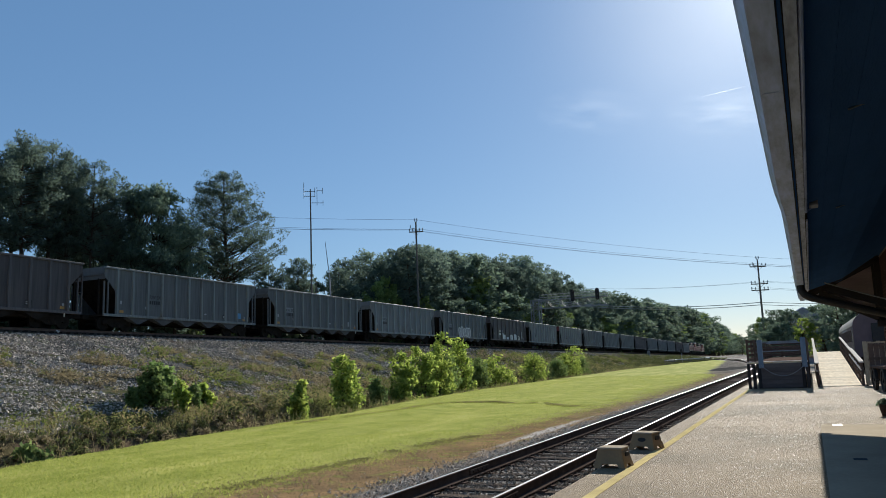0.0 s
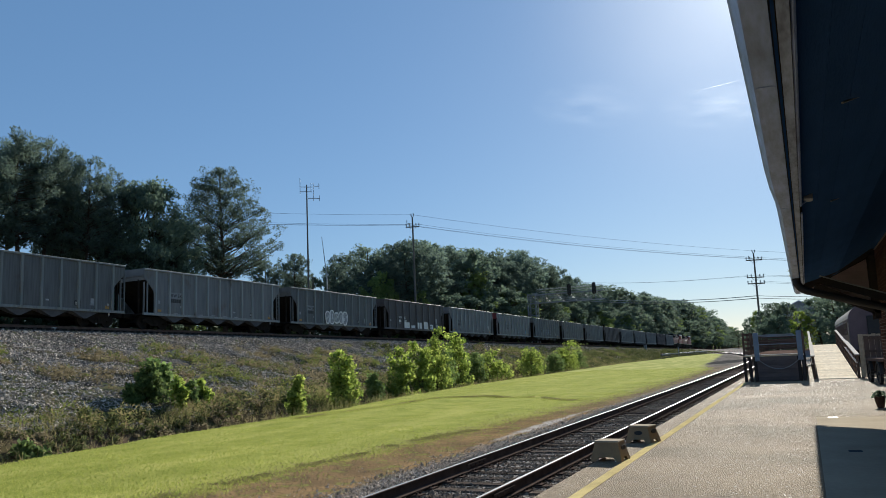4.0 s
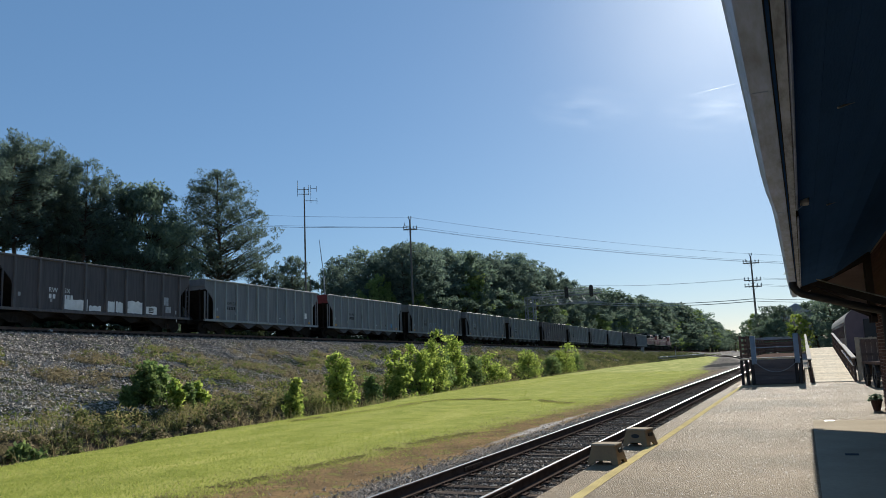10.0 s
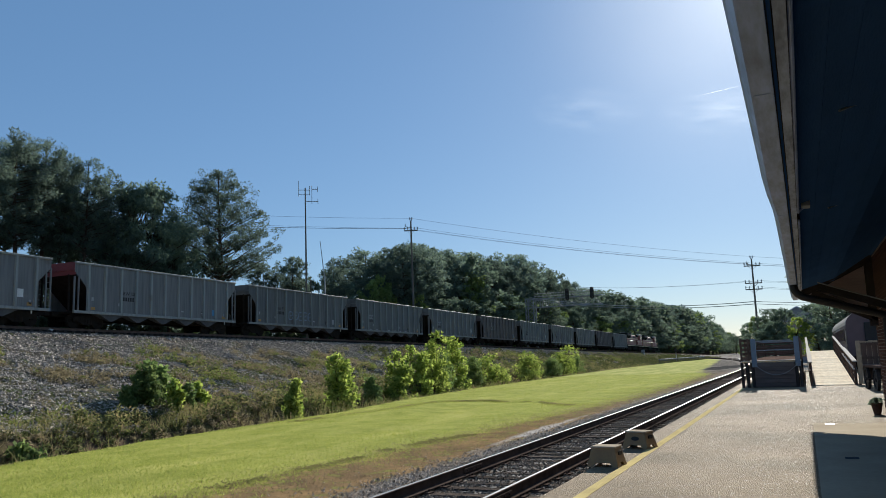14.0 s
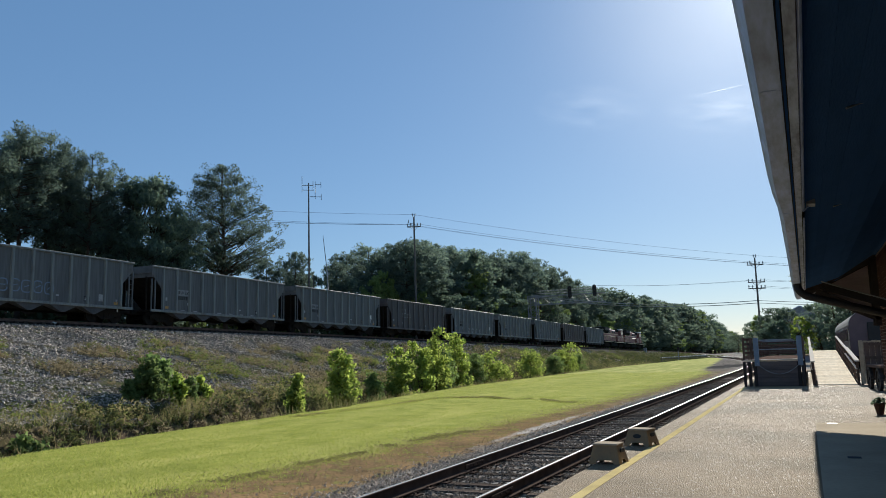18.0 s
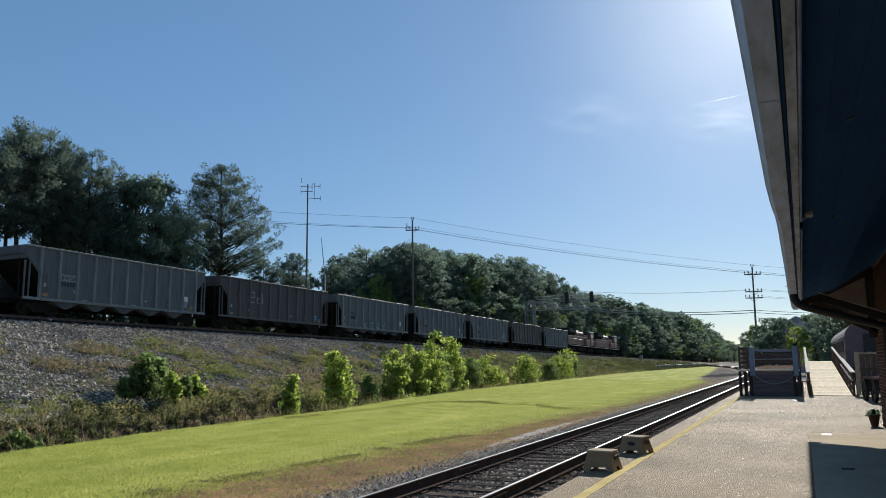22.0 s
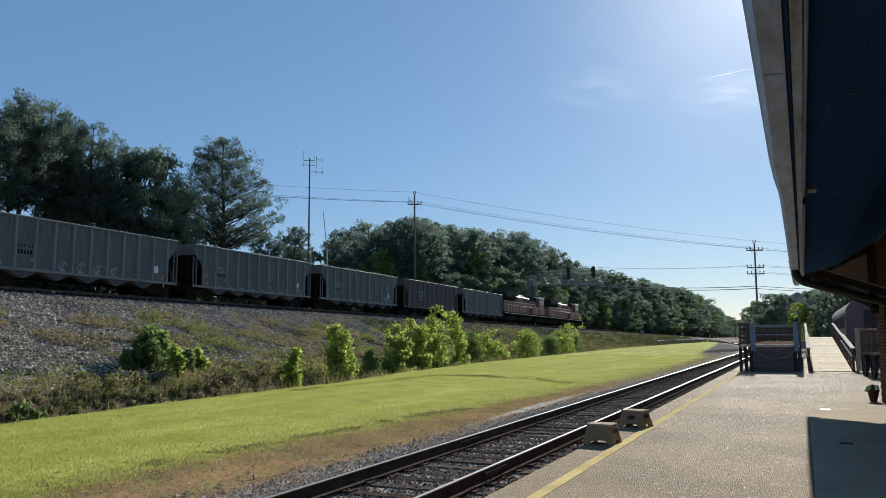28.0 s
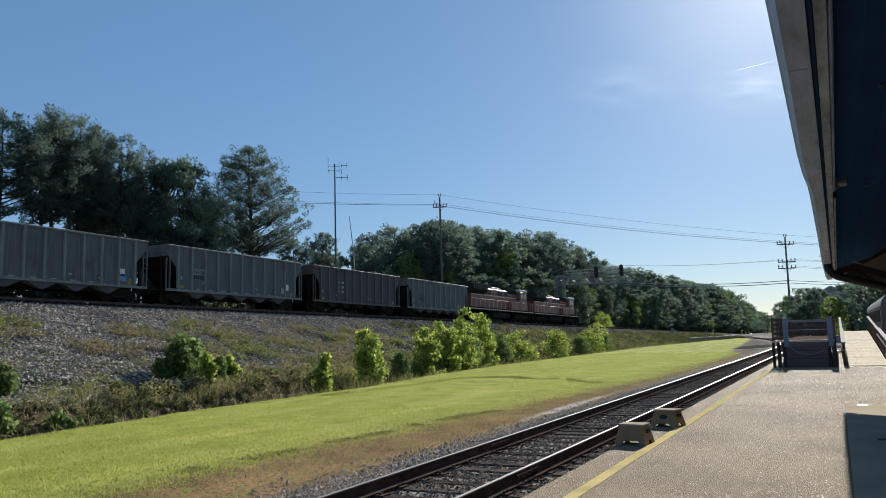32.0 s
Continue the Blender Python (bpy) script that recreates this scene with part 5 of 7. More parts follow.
    if k in (5,):
        # two boxy outlined figures of thin strokes
        for yc, strokes in ((-3.55, ((-0.36, 0.36, 0.36, 0.42), (0.30, 0.36, 0.0, 0.36), (-0.36, 0.36, -0.03, 0.03), (-0.36, -0.30, -0.36, 0.0), (-0.36, 0.36, -0.42, -0.36))),
                            (-2.52, ((0.02, 0.38, 0.30, 0.36), (0.32, 0.38, -0.36, 0.30), (-0.36, 0.38, -0.06, 0.0), (-0.36, -0.30, -0.42, -0.06), (-0.30, 0.38, -0.42, -0.36)))):
            bm = BM()
            for a, b, c, d in strokes:
                block(bm, SIDE + 0.001, SIDE + 0.006, yc + a, yc + b, 2.55 + c, 2.55 + d)
            part("square_mark", bm, "mark_grey", car, "faded white outlined figure")
    elif k == 1:
        for dz in (2.65, 2.25, 1.85):
            for dy in (-3.6, -2.9):
                mark(car, "number_bar", dy, dz, 0.34, 0.20, "mark_grey")
    elif k == 11:
        letters(car, "RW", -4.10, 2.00, 0.38, "white")
        letters(car, "SX", -3.06, 2.00, 0.38, "white")
        for dy in (-3.98, -3.72, -2.97, -2.74, -2.51):
            mark(car, "number_bar", dy, 1.76, 0.17, 0.26, "white")
    else:
        boxed = k in (2, 3, 6, 7, 12, 13, 14)
        y0 = -4.86 if k not in (15, 9, 8) else -3.6
        if boxed:
            mark(car, "reporting_panel", y0 + 0.46, 2.27, 1.06, 0.40, "panel_grey", "pale lettering panel").location.x -= 0.0005
        ink = "white" if k == 11 else ("black" if k != 4 else "under")
        ob = letters(car, "RW SX", y0, 2.14, 0.33, ink)
        ob.location.x += 0.004
        for i in range(5):
            mark(car, "number_bar", y0 + 0.08 + i * 0.19, 1.90, 0.13, 0.24, ink)
    # pale dashes paint the light that sill brackets catch
    if k in (0, 2, 3, 4, 6, 7, 13):
        for i in range(2, 9):
            if rnd.random() < 0.75:
                mark(car, "sill_plate", -6.3 + 1.26 * i - 0.63, 1.06, 0.40, 0.055, "mark_grey", "pale worn sill plate")
    if k in (2, 3, 4, 6, 10):
        mark(car, "white_square", 5.35, 1.76, 0.42, 0.46, "white", "square white sticker")
    if k == 8:
        # five squarish sprayed outlines
        for i in range(5):
            yc, zc, w, h = -1.75 + 0.72 * i, 1.74 + 0.03 * (i % 2), 0.27 + 0.02 * (i % 3), 0.33
            bm = BM()
            pts = [(yc + w * math.copysign(abs(math.cos(a)) ** 0.6, math.cos(a)), zc + h * math.copysign(abs(math.sin(a)) ** 0.6, math.sin(a))) for a in np.linspace(0.5 * (i % 2), 6.1 + 0.1 * i, 16)]
            for a, b in zip(pts, pts[1:]):
                beam(bm, (SIDE + 0.004, *a), (SIDE + 0.004, *b), 0.07, 0.005, (1, 0, 0))
            beam(bm, (SIDE + 0.006, yc - 0.14, zc - 0.02 * i), (SIDE + 0.006, yc + 0.16, zc + 0.03 * i), 0.06, 0.005, (1, 0, 0))
            part("graffiti_stroke", bm, "blue_steel", car, "blue-grey sprayed outline")
    if k == 4:
        for i in range(4):
            y = -1.9 + 1.26 * i
            bm = BM()
            pts = [(y + 0.24 * math.cos(a) * (1 + 0.3 * math.sin(2 * a + i)), 1.36 + 0.24 * math.sin(a + 0.3 * i)) for a in np.linspace(0, 5.4, 12)]
            for a, b in zip(pts, pts[1:]):
                beam(bm, (SIDE + 0.004, a[0], a[1]), (SIDE + 0.004, b[0], b[1]), 0.045, 0.005, (1, 0, 0))
            beam(bm, (SIDE + 0.006, y - 0.1, 1.15), (SIDE + 0.006, y + 0.12, 1.6), 0.045, 0.005, (1, 0, 0))
            part("graffiti_stroke", bm, "mark_grey", car, "thin pale sprayed scrawl")
    if k == 11:
        for y0, y1, z0, z1 in ((-3.12, -1.64, 1.03, 1.70), (-1.50, -1.36, 1.03, 1.78), (-1.25, -0.35, 1.03, 1.40), (0.07, 0.70, 1.03, 1.74), (0.80, 1.35, 1.03, 1.76), (1.65, 2.98, 1.03, 1.86), (3.25, 4.25, 1.06, 1.62)):
            bm = BM()
            n = 7
            o = []
            for i in range(n + 1):
                o.append((y0 + (y1 - y0) * i / n, z0 + rnd.uniform(0, 0.05)))
            for i in range(n + 1):
                o.append((y1 - (y1 - y0) * i / n, z1 + rnd.uniform(-0.10, 0.03)))
            plate(bm, o, SIDE + 0.001, SIDE + 0.005)
            part("painted_patch", bm, "white", car, "rough white painted-out patch")
        mark(car, "pale_patch", 5.1, 2.0, 0.42, 0.55, "mark_grey")
    if k == 12:
        # five rounded sprayed shapes side by side, pale inside, with thick white outlines that run over the ribs
        for i in range(5):
            yc, zc, w, h = -1.85 + i * 0.74, 1.55 + 0.05 * (i % 2), 0.33 + 0.03 * (i % 3), 0.46 + 0.07 * ((i + 1) % 3)
            ring = []
            for a in np.linspace(0, 2 * math.pi, 18, endpoint=False):
                bulge = 1 + 0.16 * math.sin(3 * a + 1.7 * i)
                ring.append((yc + w * bulge * math.copysign(abs(math.cos(a)) ** 0.7, math.cos(a)), zc + h * math.copysign(abs(math.sin(a)) ** 0.7, math.sin(a))))
            bm = BM()
            plate(bm, ring, SIDE + 0.112, SIDE + 0.116)
            fill = part("graffiti_fill", bm, "mark_grey", car, "pale sprayed rounded letter shape")
            bm = BM()
            for a, b in zip(ring, ring[1:] + ring[:1]):
                beam(bm, (SIDE + 0.121, *a), (SIDE + 0.121, *b), 0.13, 0.006, (1, 0, 0))
            for dy, z0, z1 in (((-0.02, -0.3, 0.5),) if i % 2 else ((-0.14, -0.35, 0.1), (0.16, -0.05, 0.4))):
                beam(bm, (SIDE + 0.121, yc + dy, zc + z0 * h), (SIDE + 0.121, yc + dy + 0.05, zc + z1 * h), 0.10, 0.006, (1, 0, 0))
            part("graffiti_outline", bm, "white", fill, "thick white sprayed outline")
    CARS.append((car, -PITCH * (k + 0.5)))
    return car


for k in range(18):
    hopper_car(k)


def locomotive(n):
    """A six-axle road engine; the cab is at its far end (+y)."""
    ob = thing("locomotive", "orange and dark six-axle diesel locomotive at the train's end", "locomotive", group="rear locomotives")
    hl = 10.9
    bm = BM()
    block(bm, -1.5, 1.5, -hl, hl, 1.25, 1.60, 0.03)
    part("frame", bm, "loco_dark", ob)
    bm = BM()
    block(bm, 1.5, 1.512, -hl, hl, 1.36, 1.46)
    part("frame_stripe", bm, "cream", ob, "cream sill stripe")
    # long hood: orange below, dark above
    bm = BM()
    block(bm, -0.95, 0.95, -9.6, 5.6, 1.60, 3.35, 0.04)
    part("long_hood", bm, "orange", ob)
    bm = BM()
    block(bm, -0.96, 0.96, -9.6, 5.6, 3.35, 4.15, 0.10)
    part("hood_top", bm, "orange", ob)
    bm = BM()
    block(bm, 0.955, 0.965, -9.5, 5.5, 3.18, 3.30)
    part("hood_stripe", bm, "cream", ob, "cream stripe along the hood")
    bm = BM()
    prism(bm, [(-0.95, 3.25), (0.95, 3.25), (1.5, 3.75), (1.5, 4.40), (1.3, 4.52), (-1.3, 4.52), (-1.5, 4.40), (-1.5, 3.75)], -10.3, -5.6)
    part("radiator_wing", bm, "loco_dark", ob, "flared radiator housing")
    for i in range(7):
        bm = BM()
        block(bm, 1.5, 1.52, -10.0 + i * 0.62, -9.55 + i * 0.62, 3.82, 4.32)
        part("radiator_grille", bm, "black", ob, "dark radiator grille")
    # grimy intake screens and dynamic brake bulge along the hood
    for y0, y1 in ((-5.3, -3.4), (-1.2, 0.4), (1.0, 2.3)):
        bm = BM()
        block(bm, 0.955, 0.99, y0, y1, 3.40, 3.95, 0.01)
        part("intake_screen", bm, "black", ob, "dark intake screen")
    for x0 in (-1.44, 0.97):
        bm = BM()
        block(bm, x0, x0 + 0.47, 2.4, 5.5, 1.6, 2.9, 0.04)
        part("equipment_box", bm, "orange", ob, "deep cabinet beside the cab")
    for y in (-8.9, -7.4):
        bm = BM()
        rod(bm, (0, y, 4.52), (0, y, 4.62), 0.6, sides=16)
        part("roof_fan", bm, "galv", ob)
    bm = BM()
    block(bm, -0.55, 0.55, -2.2, 0.6, 4.15, 4.45, 0.06)
    part("exhaust_stack", bm, "black", ob)
    bm = BM()
    block(bm, -1.05, 1.05, 2.6, 5.4, 3.75, 4.40, 0.08)
    part("blower_housing", bm, "loco_dark", ob)
    for i in range(7):
        bm = BM()
        y = -9.0 + i * 1.55
        block(bm, 0.95, 0.972, y, y + 1.25, 1.95, 3.05, 0.008)
        door = part("hood_door", bm, "orange", ob)
        bm = BM()
        rod(bm, (0.985, y + 1.12, 2.35), (0.985, y + 1.12, 2.62), 0.018, sides=6)
        part("door_handle", bm, "cream", door)
    # cab and nose
    bm = BM()
    block(bm, -1.5, 1.5, 5.6, 8.3, 1.60, 4.22, 0.10)
    part("cab", bm, "orange", ob)
    # white colour imitates the sun highlight on the cab roof
    bm = BM()
    block(bm, -1.48, 1.48, 5.55, 8.6, 4.20, 4.50, 0.10)
    part("cab_roof", bm, "litter", ob, "sunlit white cab roof")
    for y in (6.3, 7.4):
        bm = BM()
        block(bm, 1.47, 1.515, y - 0.42, y + 0.42, 3.25, 3.95)
        pane = part("cab_window", bm, "glass", ob)
        bm = BM()
        for z in (3.22, 3.92):
            block(bm, 1.49, 1.525, y - 0.46, y + 0.46, z, z + 0.06)
        for dy in (-0.46, 0.40):
            block(bm, 1.49, 1.525, y + dy, y + dy + 0.06, 3.28, 3.92)
        part("window_frame", bm, "cream", pane)
    bm = BM()
    block(bm, -0.95, 0.95, 8.3, 9.9, 1.60, 3.3, 0.2)
    part("nose", bm, "orange", ob)
    bm = BM()
    block(bm, 1.501, 1.511, 6.5, 7.4, 2.55, 2.85)
    part("number_bar", bm, "cream", ob)
    bm = BM()
    for s in (-1, 1):
        for y in np.arange(-10.6, 5.5, 1.35):
            rod(bm, (s * 1.45, y, 1.6), (s * 1.45, y, 2.65), 0.02, sides=5)
        rod(bm, (s * 1.45, -10.6, 2.65), (s * 1.45, 5.6, 2.65), 0.04, sides=5)
        for y in (8.6, 9.6, 10.6):
            rod(bm, (s * 1.45, y, 1.6), (s * 1.45, y, 2.65), 0.02, sides=5)
        rod(bm, (s * 1.45, 8.4, 2.65), (s * 1.45, 10.7, 2.65), 0.022, sides=5)
    part("handrail", bm, "cream", ob, "cream walkway handrails")
    bm = BM()
    block(bm, -1.4, 1.4, -3.4, 2.2, 0.40, 1.22, 0.18)
    part("fuel_tank", bm, "loco_dark", ob, "dark fuel tank")
    for s in (-1, 1):
        bm = BM()
        block(bm, -0.3, 0.3, s * 10.9 - 0.3, s * 10.9 + 0.3, 0.7, 1.0, 0.03)
        part("coupler", bm, "under", ob)
        bm = BM()
        block(bm, -1.4, 1.4, s * 10.75 - 0.08, s * 10.75 + 0.08, 0.5, 1.3, 0.02)
        part("pilot", bm, "loco_dark", ob)
        bm = BM()
        for sx in (-1, 1):
            plate(bm, [(-2.5, 0.85), (-2.4, 0.45), (2.4, 0.45), (2.5, 0.85), (1.5, 1.05), (-1.5, 1.05)], sx * 1.05 - 0.07, sx * 1.05 + 0.07)
        block(bm, -1.05, 1.05, -1.2, 1.2, 0.7, 1.1, 0.03)
        t = part("truck", bm, "under", ob)
        t.location = (0, s * 6.9, 0)
        for dy in (-1.85, 0, 1.85):
            w = shared("wheelset", LOCO_WHEELS, ob, (0, s * 6.9 + dy, 0.53))
            TURNING.append((w, 0.53))
    CARS.append((ob, LOCO * (n + 0.5)))


LOCO_WHEELS = wheelset_mesh(0.53)
locomotive(0)
locomotive(1)


# ---- line-side poles, masts, wires and signals ----
def wire(bm, a, b, sag, r=0.012, n=22):
    a, b = Vector(a), Vector(b)
    side = (b - a).cross(Vector((0, 0, 1))).normalized() * r
    last = None
    for k in range(n + 1):
        u = k / n
        p = a.lerp(b, u) - Vector((0, 0, sag * 4 * u * (1 - u)))
        ring = [bm.verts.new(p + d) for d in (side, Vector((0, 0, r)), -side, Vector((0, 0, -r)))]
        if last:
            for i in range(4):
                bm.faces.new((last[i], last[(i + 1) % 4], ring[(i + 1) % 4], ring[i]))
        last = ring


def utility_pole(at, top, arms, turn, label, lean=0.0):
    ob = thing("utility_pole", label, "utility pole", at, "line-side poles")
    h = top - at[2]
    bm = BM()
    rod(bm, (0, 0, -0.5), (lean, 0, h), 0.18, 0.10, sides=12)
    part("pole", bm, "pole", ob)
    d = Vector((math.cos(radians(turn)), math.sin(radians(turn)), 0))
    for z, half in arms:
        bm = BM()
        c = Vector((0, 0, z - at[2]))
        beam(bm, c - d * half, c + d * half, 0.12, 0.14)
        part("crossarm", bm, "pole", ob)
        for s in (-1, 1):
            bm = BM()
            rod(bm, c + d * (s * half * 0.55), c - Vector((0, 0, 0.55)), 0.025, sides=5)
            part("brace", bm, "galv", ob)
            for f in (0.95, 0.5):
                bm = BM()
                p = c + d * (s * half * f) + Vector((0, 0, 0.06))
                rod(bm, p, p + Vector((0, 0, 0.16)), 0.05, sides=6)
                rod(bm, p + Vector((0, 0, 0.16)), p + Vector((0, 0, 0.40)), 0.09, 0.065, sides=8)
                part("insulator", bm, "mark_grey", ob)
    for s in (-1, 1):
        bm = BM()
        rod(bm, (lean, 0, h - 0.1), (lean + s * 0.16 * d.x, s * 0.16 * d.y, h + 0.2), 0.05, sides=6)
        rod(bm, (lean + s * 0.16 * d.x, s * 0.16 * d.y, h + 0.2), (lean + s * 0.16 * d.x, s * 0.16 * d.y, h + 0.5), 0.08, 0.06, sides=8)
        part("top_pin", bm, "galv", ob)
    bm = BM()
    rod(bm, (lean, 0, h - 0.9), (lean - 0.75 * d.x, -0.75 * d.y, h - 0.75), 0.035, sides=6)
    rod(bm, (lean - 0.75 * d.x, -0.75 * d.y, h - 0.8), (lean - 0.75 * d.x, -0.75 * d.y, h - 0.35), 0.06, 0.05, sides=6)
    part("side_bracket", bm, "galv", ob)
    return ob


P1, P2, P3 = Vector((-46, 92.8, 0)), Vector((-5.75, 122, 0)), Vector((34.5, 151, 0))
P0 = Vector((-86, 64, 0))
utility_pole((-46, 92.8, 2.3), 20.2, ((18.9, 0.9),), 20, "tall dark timber utility pole with one crossarm behind the main line")
utility_pole((-5.75, 122, -0.42), 14.6, ((13.6, 1.15), (11.1, 1.2), (10.2, 1.2)), 20, "tall timber utility pole with three crossarms beside the siding")
utility_pole((34.5, 151, -0.45), 15.0, ((13.6, 1.15),), 125, "timber utility pole beyond the depot")
utility_pole((-86, 64, 2.3), 22.5, ((21.2, 1.25),), 125, "timber utility pole among the trees")
wires = thing("overhead_wires", "thin dark overhead power wires sagging between timber poles", "power lines")
arm = Vector((math.cos(radians(125)), math.sin(radians(125)), 0))
arm2 = Vector((math.cos(radians(20)), math.sin(radians(20)), 0))
spans = [(P1 + Vector((0, 0, 20.55)), P2 + Vector((0, 0, 14.95)), 0.5), (P0 + Vector((0, 0, 22.9)), P1 + Vector((0, 0, 20.55)), 0.6), (P2 + Vector((0, 0, 14.95)), P3 + Vector((0, 0, 15.3)), 0.9)]
for f in (-1.1, 0.6, 1.1):
    spans += [(P1 - arm2 * (f * 0.75) + Vector((0, 0, 19.2)), P2 + arm2 * -f + Vector((0, 0, 13.9)), 0.55),
              (P0 + arm * f + Vector((0, 0, 21.5)), P1 - arm2 * (f * 0.75) + Vector((0, 0, 19.2)), 0.6),
              (P2 + arm2 * -f + Vector((0, 0, 13.9)), P3 + arm * f + Vector((0, 0, 13.9)), 0.9)]
for f in (-1.1, 1.1):
    spans += [(Vector((-60, 195 + f, 20.3)), P2 + arm2 * f + Vector((0, 0, 11.4)), 1.0), (P2 + arm2 * f + Vector((0, 0, 11.4)), Vector((30, 140 + f, 11.6)), 0.8)]
    spans += [(P2 + arm2 * f + Vector((0, 0, 10.5)), Vector((30, 140 + f, 9.8)), 0.8)]
for a, b, s in spans:
    bm = BM()
    wire(bm, a, b, s, 0.013)
    part("wire", bm, "black", wires)
for dz, dy in ((0, 0), (0.35, 0.6)):
    bm = BM()
    wire(bm, (-45.2, 138.5 + dy, 12.3 + dz), P2 + Vector((0, 0, 8.1 + dz)), 1.1, 0.05)
    # pale grey puts the sunlit look of the cable into this span
    part("cable", bm, "mark_grey", wires, "thick pale cable")
    bm = BM()
    wire(bm, P2 + Vector((0, 0, 8.1 + dz)), (30, 140, 8.3 + dz), 0.8, 0.03)
    part("cable", bm, "black", wires)

mast = thing("antenna_mast", "slender steel radio mast with dipole antennas behind the tracks", "antenna mast", (-46, 68.2, 2.4))
bm = BM()
rod(bm, (0, 0, -0.3), (0, 0, 17.7), 0.12, 0.06, sides=10)
rod(bm, (0.35, 0.3, -0.3), (0.35, 0.3, 8), 0.05, sides=6)
part("mast", bm, "pole", mast)
ad = Vector((0.8, 0.6, 0))
for c, z0, z1 in ((-0.68, 16.7, 18.4), (0.45, 16.9, 17.9), (0.68, 16.0, 17.9)):
    bm = BM()
    rod(bm, ad * c + Vector((0, 0, z0)), ad * c + Vector((0, 0, z1)), 0.03, sides=6)
    part("dipole", bm, "galv", mast)
for z, c0, c1 in ((17.45, -0.68, 0.5), (16.95, -0.68, 0.5), (16.25, 0.1, 1.35), (17.55, 0.68, 1.3)):
    bm = BM()
    rod(bm, ad * c0 + Vector((0, 0, z)), ad * c1 + Vector((0, 0, z)), 0.033, sides=6)
    part("boom", bm, "galv", mast)
for c, z in ((1.3, 16.25), (1.27, 17.55)):
    bm = BM()
    rod(bm, ad * c + Vector((0, 0, z - 0.3)), ad * c + Vector((0, 0, z + 0.3)), 0.03, sides=5)
    part("dipole", bm, "galv", mast)
whip = thing("whip_antenna", "thin leaning whip antenna behind the tracks", "antenna mast", (-50, 77.6, 2.3))
bm = BM()
rod(bm, (0.35, 0.25, -0.3), (0.1, 0.1, 9.5), 0.11, 0.07, sides=8)
rod(bm, (0.1, 0.1, 9.5), (-0.25, -0.2, 13.8), 0.06, 0.03, sides=6)
part("whip", bm, "galv", whip)

gantry = thing("signal_gantry", "cantilever lattice signal gantry with hooded black signals", "railway signal", (-45, 139.3, 1.8))
legs = [(sx * 0.75, sy * 0.75) for sx in (-1, 1) for sy in (-1, 1)]
for lx, ly in legs:
    bm = BM()
    beam(bm, (lx, ly, 0), (lx, ly, 10.6), 0.16, 0.16)
    part("leg", bm, "galv", gantry)
for i in range(8):
    z0, z1 = 0.2 + i * 1.3, 0.2 + (i + 1) * 1.3
    for (a, b) in (((-0.75, -0.75), (0.75, -0.75)), ((0.75, -0.75), (0.75, 0.75)), ((-0.75, 0.75), (0.75, 0.75)), ((-0.75, -0.75), (-0.75, 0.75))):
        bm = BM()
        beam(bm, (*a, z0), (*b, z1), 0.07, 0.07)
        beam(bm, (*a, z1), (*b, z1), 0.07, 0.07)
        part("brace", bm, "galv", gantry)
for y, z in ((-0.6, 8.9), (0.6, 8.9), (-0.6, 10.4), (0.6, 10.4)):
    bm = BM()
    beam(bm, (-0.75, y, z), (13.2, y, z), 0.14, 0.14)
    part("chord", bm, "galv", gantry)
for i in range(11):
    x0, x1 = -0.4 + i * 1.22, -0.4 + (i + 1) * 1.22
    for y in (-0.6, 0.6):
        bm = BM()
        beam(bm, (x0, y, 8.9 if i % 2 else 10.4), (x1, y, 10.4 if i % 2 else 8.9), 0.07, 0.07)
        beam(bm, (x0, y, 8.9), (x0, y, 10.4), 0.06, 0.06)
        part("lattice", bm, "galv", gantry)
for z in (10.9, 11.4):
    for y in (-0.7, 0.7):
        bm = BM()
        rod(bm, (1, y, z), (13.2, y, z), 0.03, sides=5)
        part("walkway_rail", bm, "galv", gantry)
for x in np.arange(1, 13.3, 1.5):
    bm = BM()
    rod(bm, (x, -0.7, 10.4), (x, -0.7, 11.4), 0.025, sides=5)
    part("rail_post", bm, "galv", gantry)
bm = BM()
block(bm, 0.8, 13.2, -0.65, 0.65, 10.47, 10.50)
part("walkway", bm, "galv", gantry)
for x in (7.2, 11.7):
    bm = BM()
    o = [(0.36 * math.cos(a), (0.7 if math.sin(a) > 0 else -0.7) + 0.36 * math.sin(a)) for a in np.linspace(0, 2 * math.pi, 20, endpoint=False)]
    prism(bm, [(x + px, 10.85 + pz) for px, pz in o], -0.95, -0.9)
    head = part("signal_head", bm, "black", gantry, "black three-light signal target")
    for dz in (0.75, 0, -0.75):
        bm = BM()
        rod(bm, (x, -0.95, 10.85 + dz), (x, -1.35, 10.85 + dz), 0.16, 0.14, sides=10)
        part("lamp_hood", bm, "black", head)

barrier = thing("guard_rail", "long low pale steel guard rail beyond the lawn", "guard rail")
ga, gb2 = Vector((-27.75, 170, 0.30)), Vector((-25.3, 230, 0.28))
bm = BM()
beam(bm, ga, gb2, 0.28, 0.18)
part("beam", bm, "galv", barrier)
bm = BM()
beam(bm, ga + Vector((0, 1, -0.32)), gb2 + Vector((0, 1, -0.32)), 0.05, 0.2)
part("lower_beam", bm, "black", barrier)
for k in range(7):
    p = ga.lerp(gb2, k / 6)
    bm = BM()
    block(bm, p.x + 0.05, p.x + 0.2, p.y - 0.08, p.y + 0.08, -0.6, 0.42)
    part("post", bm, "pole", barrier)
signal = thing("dwarf_signal", "slim steel signal post beside the guard rail", "railway signal", (-27.0, 190, -0.5))
bm = BM()
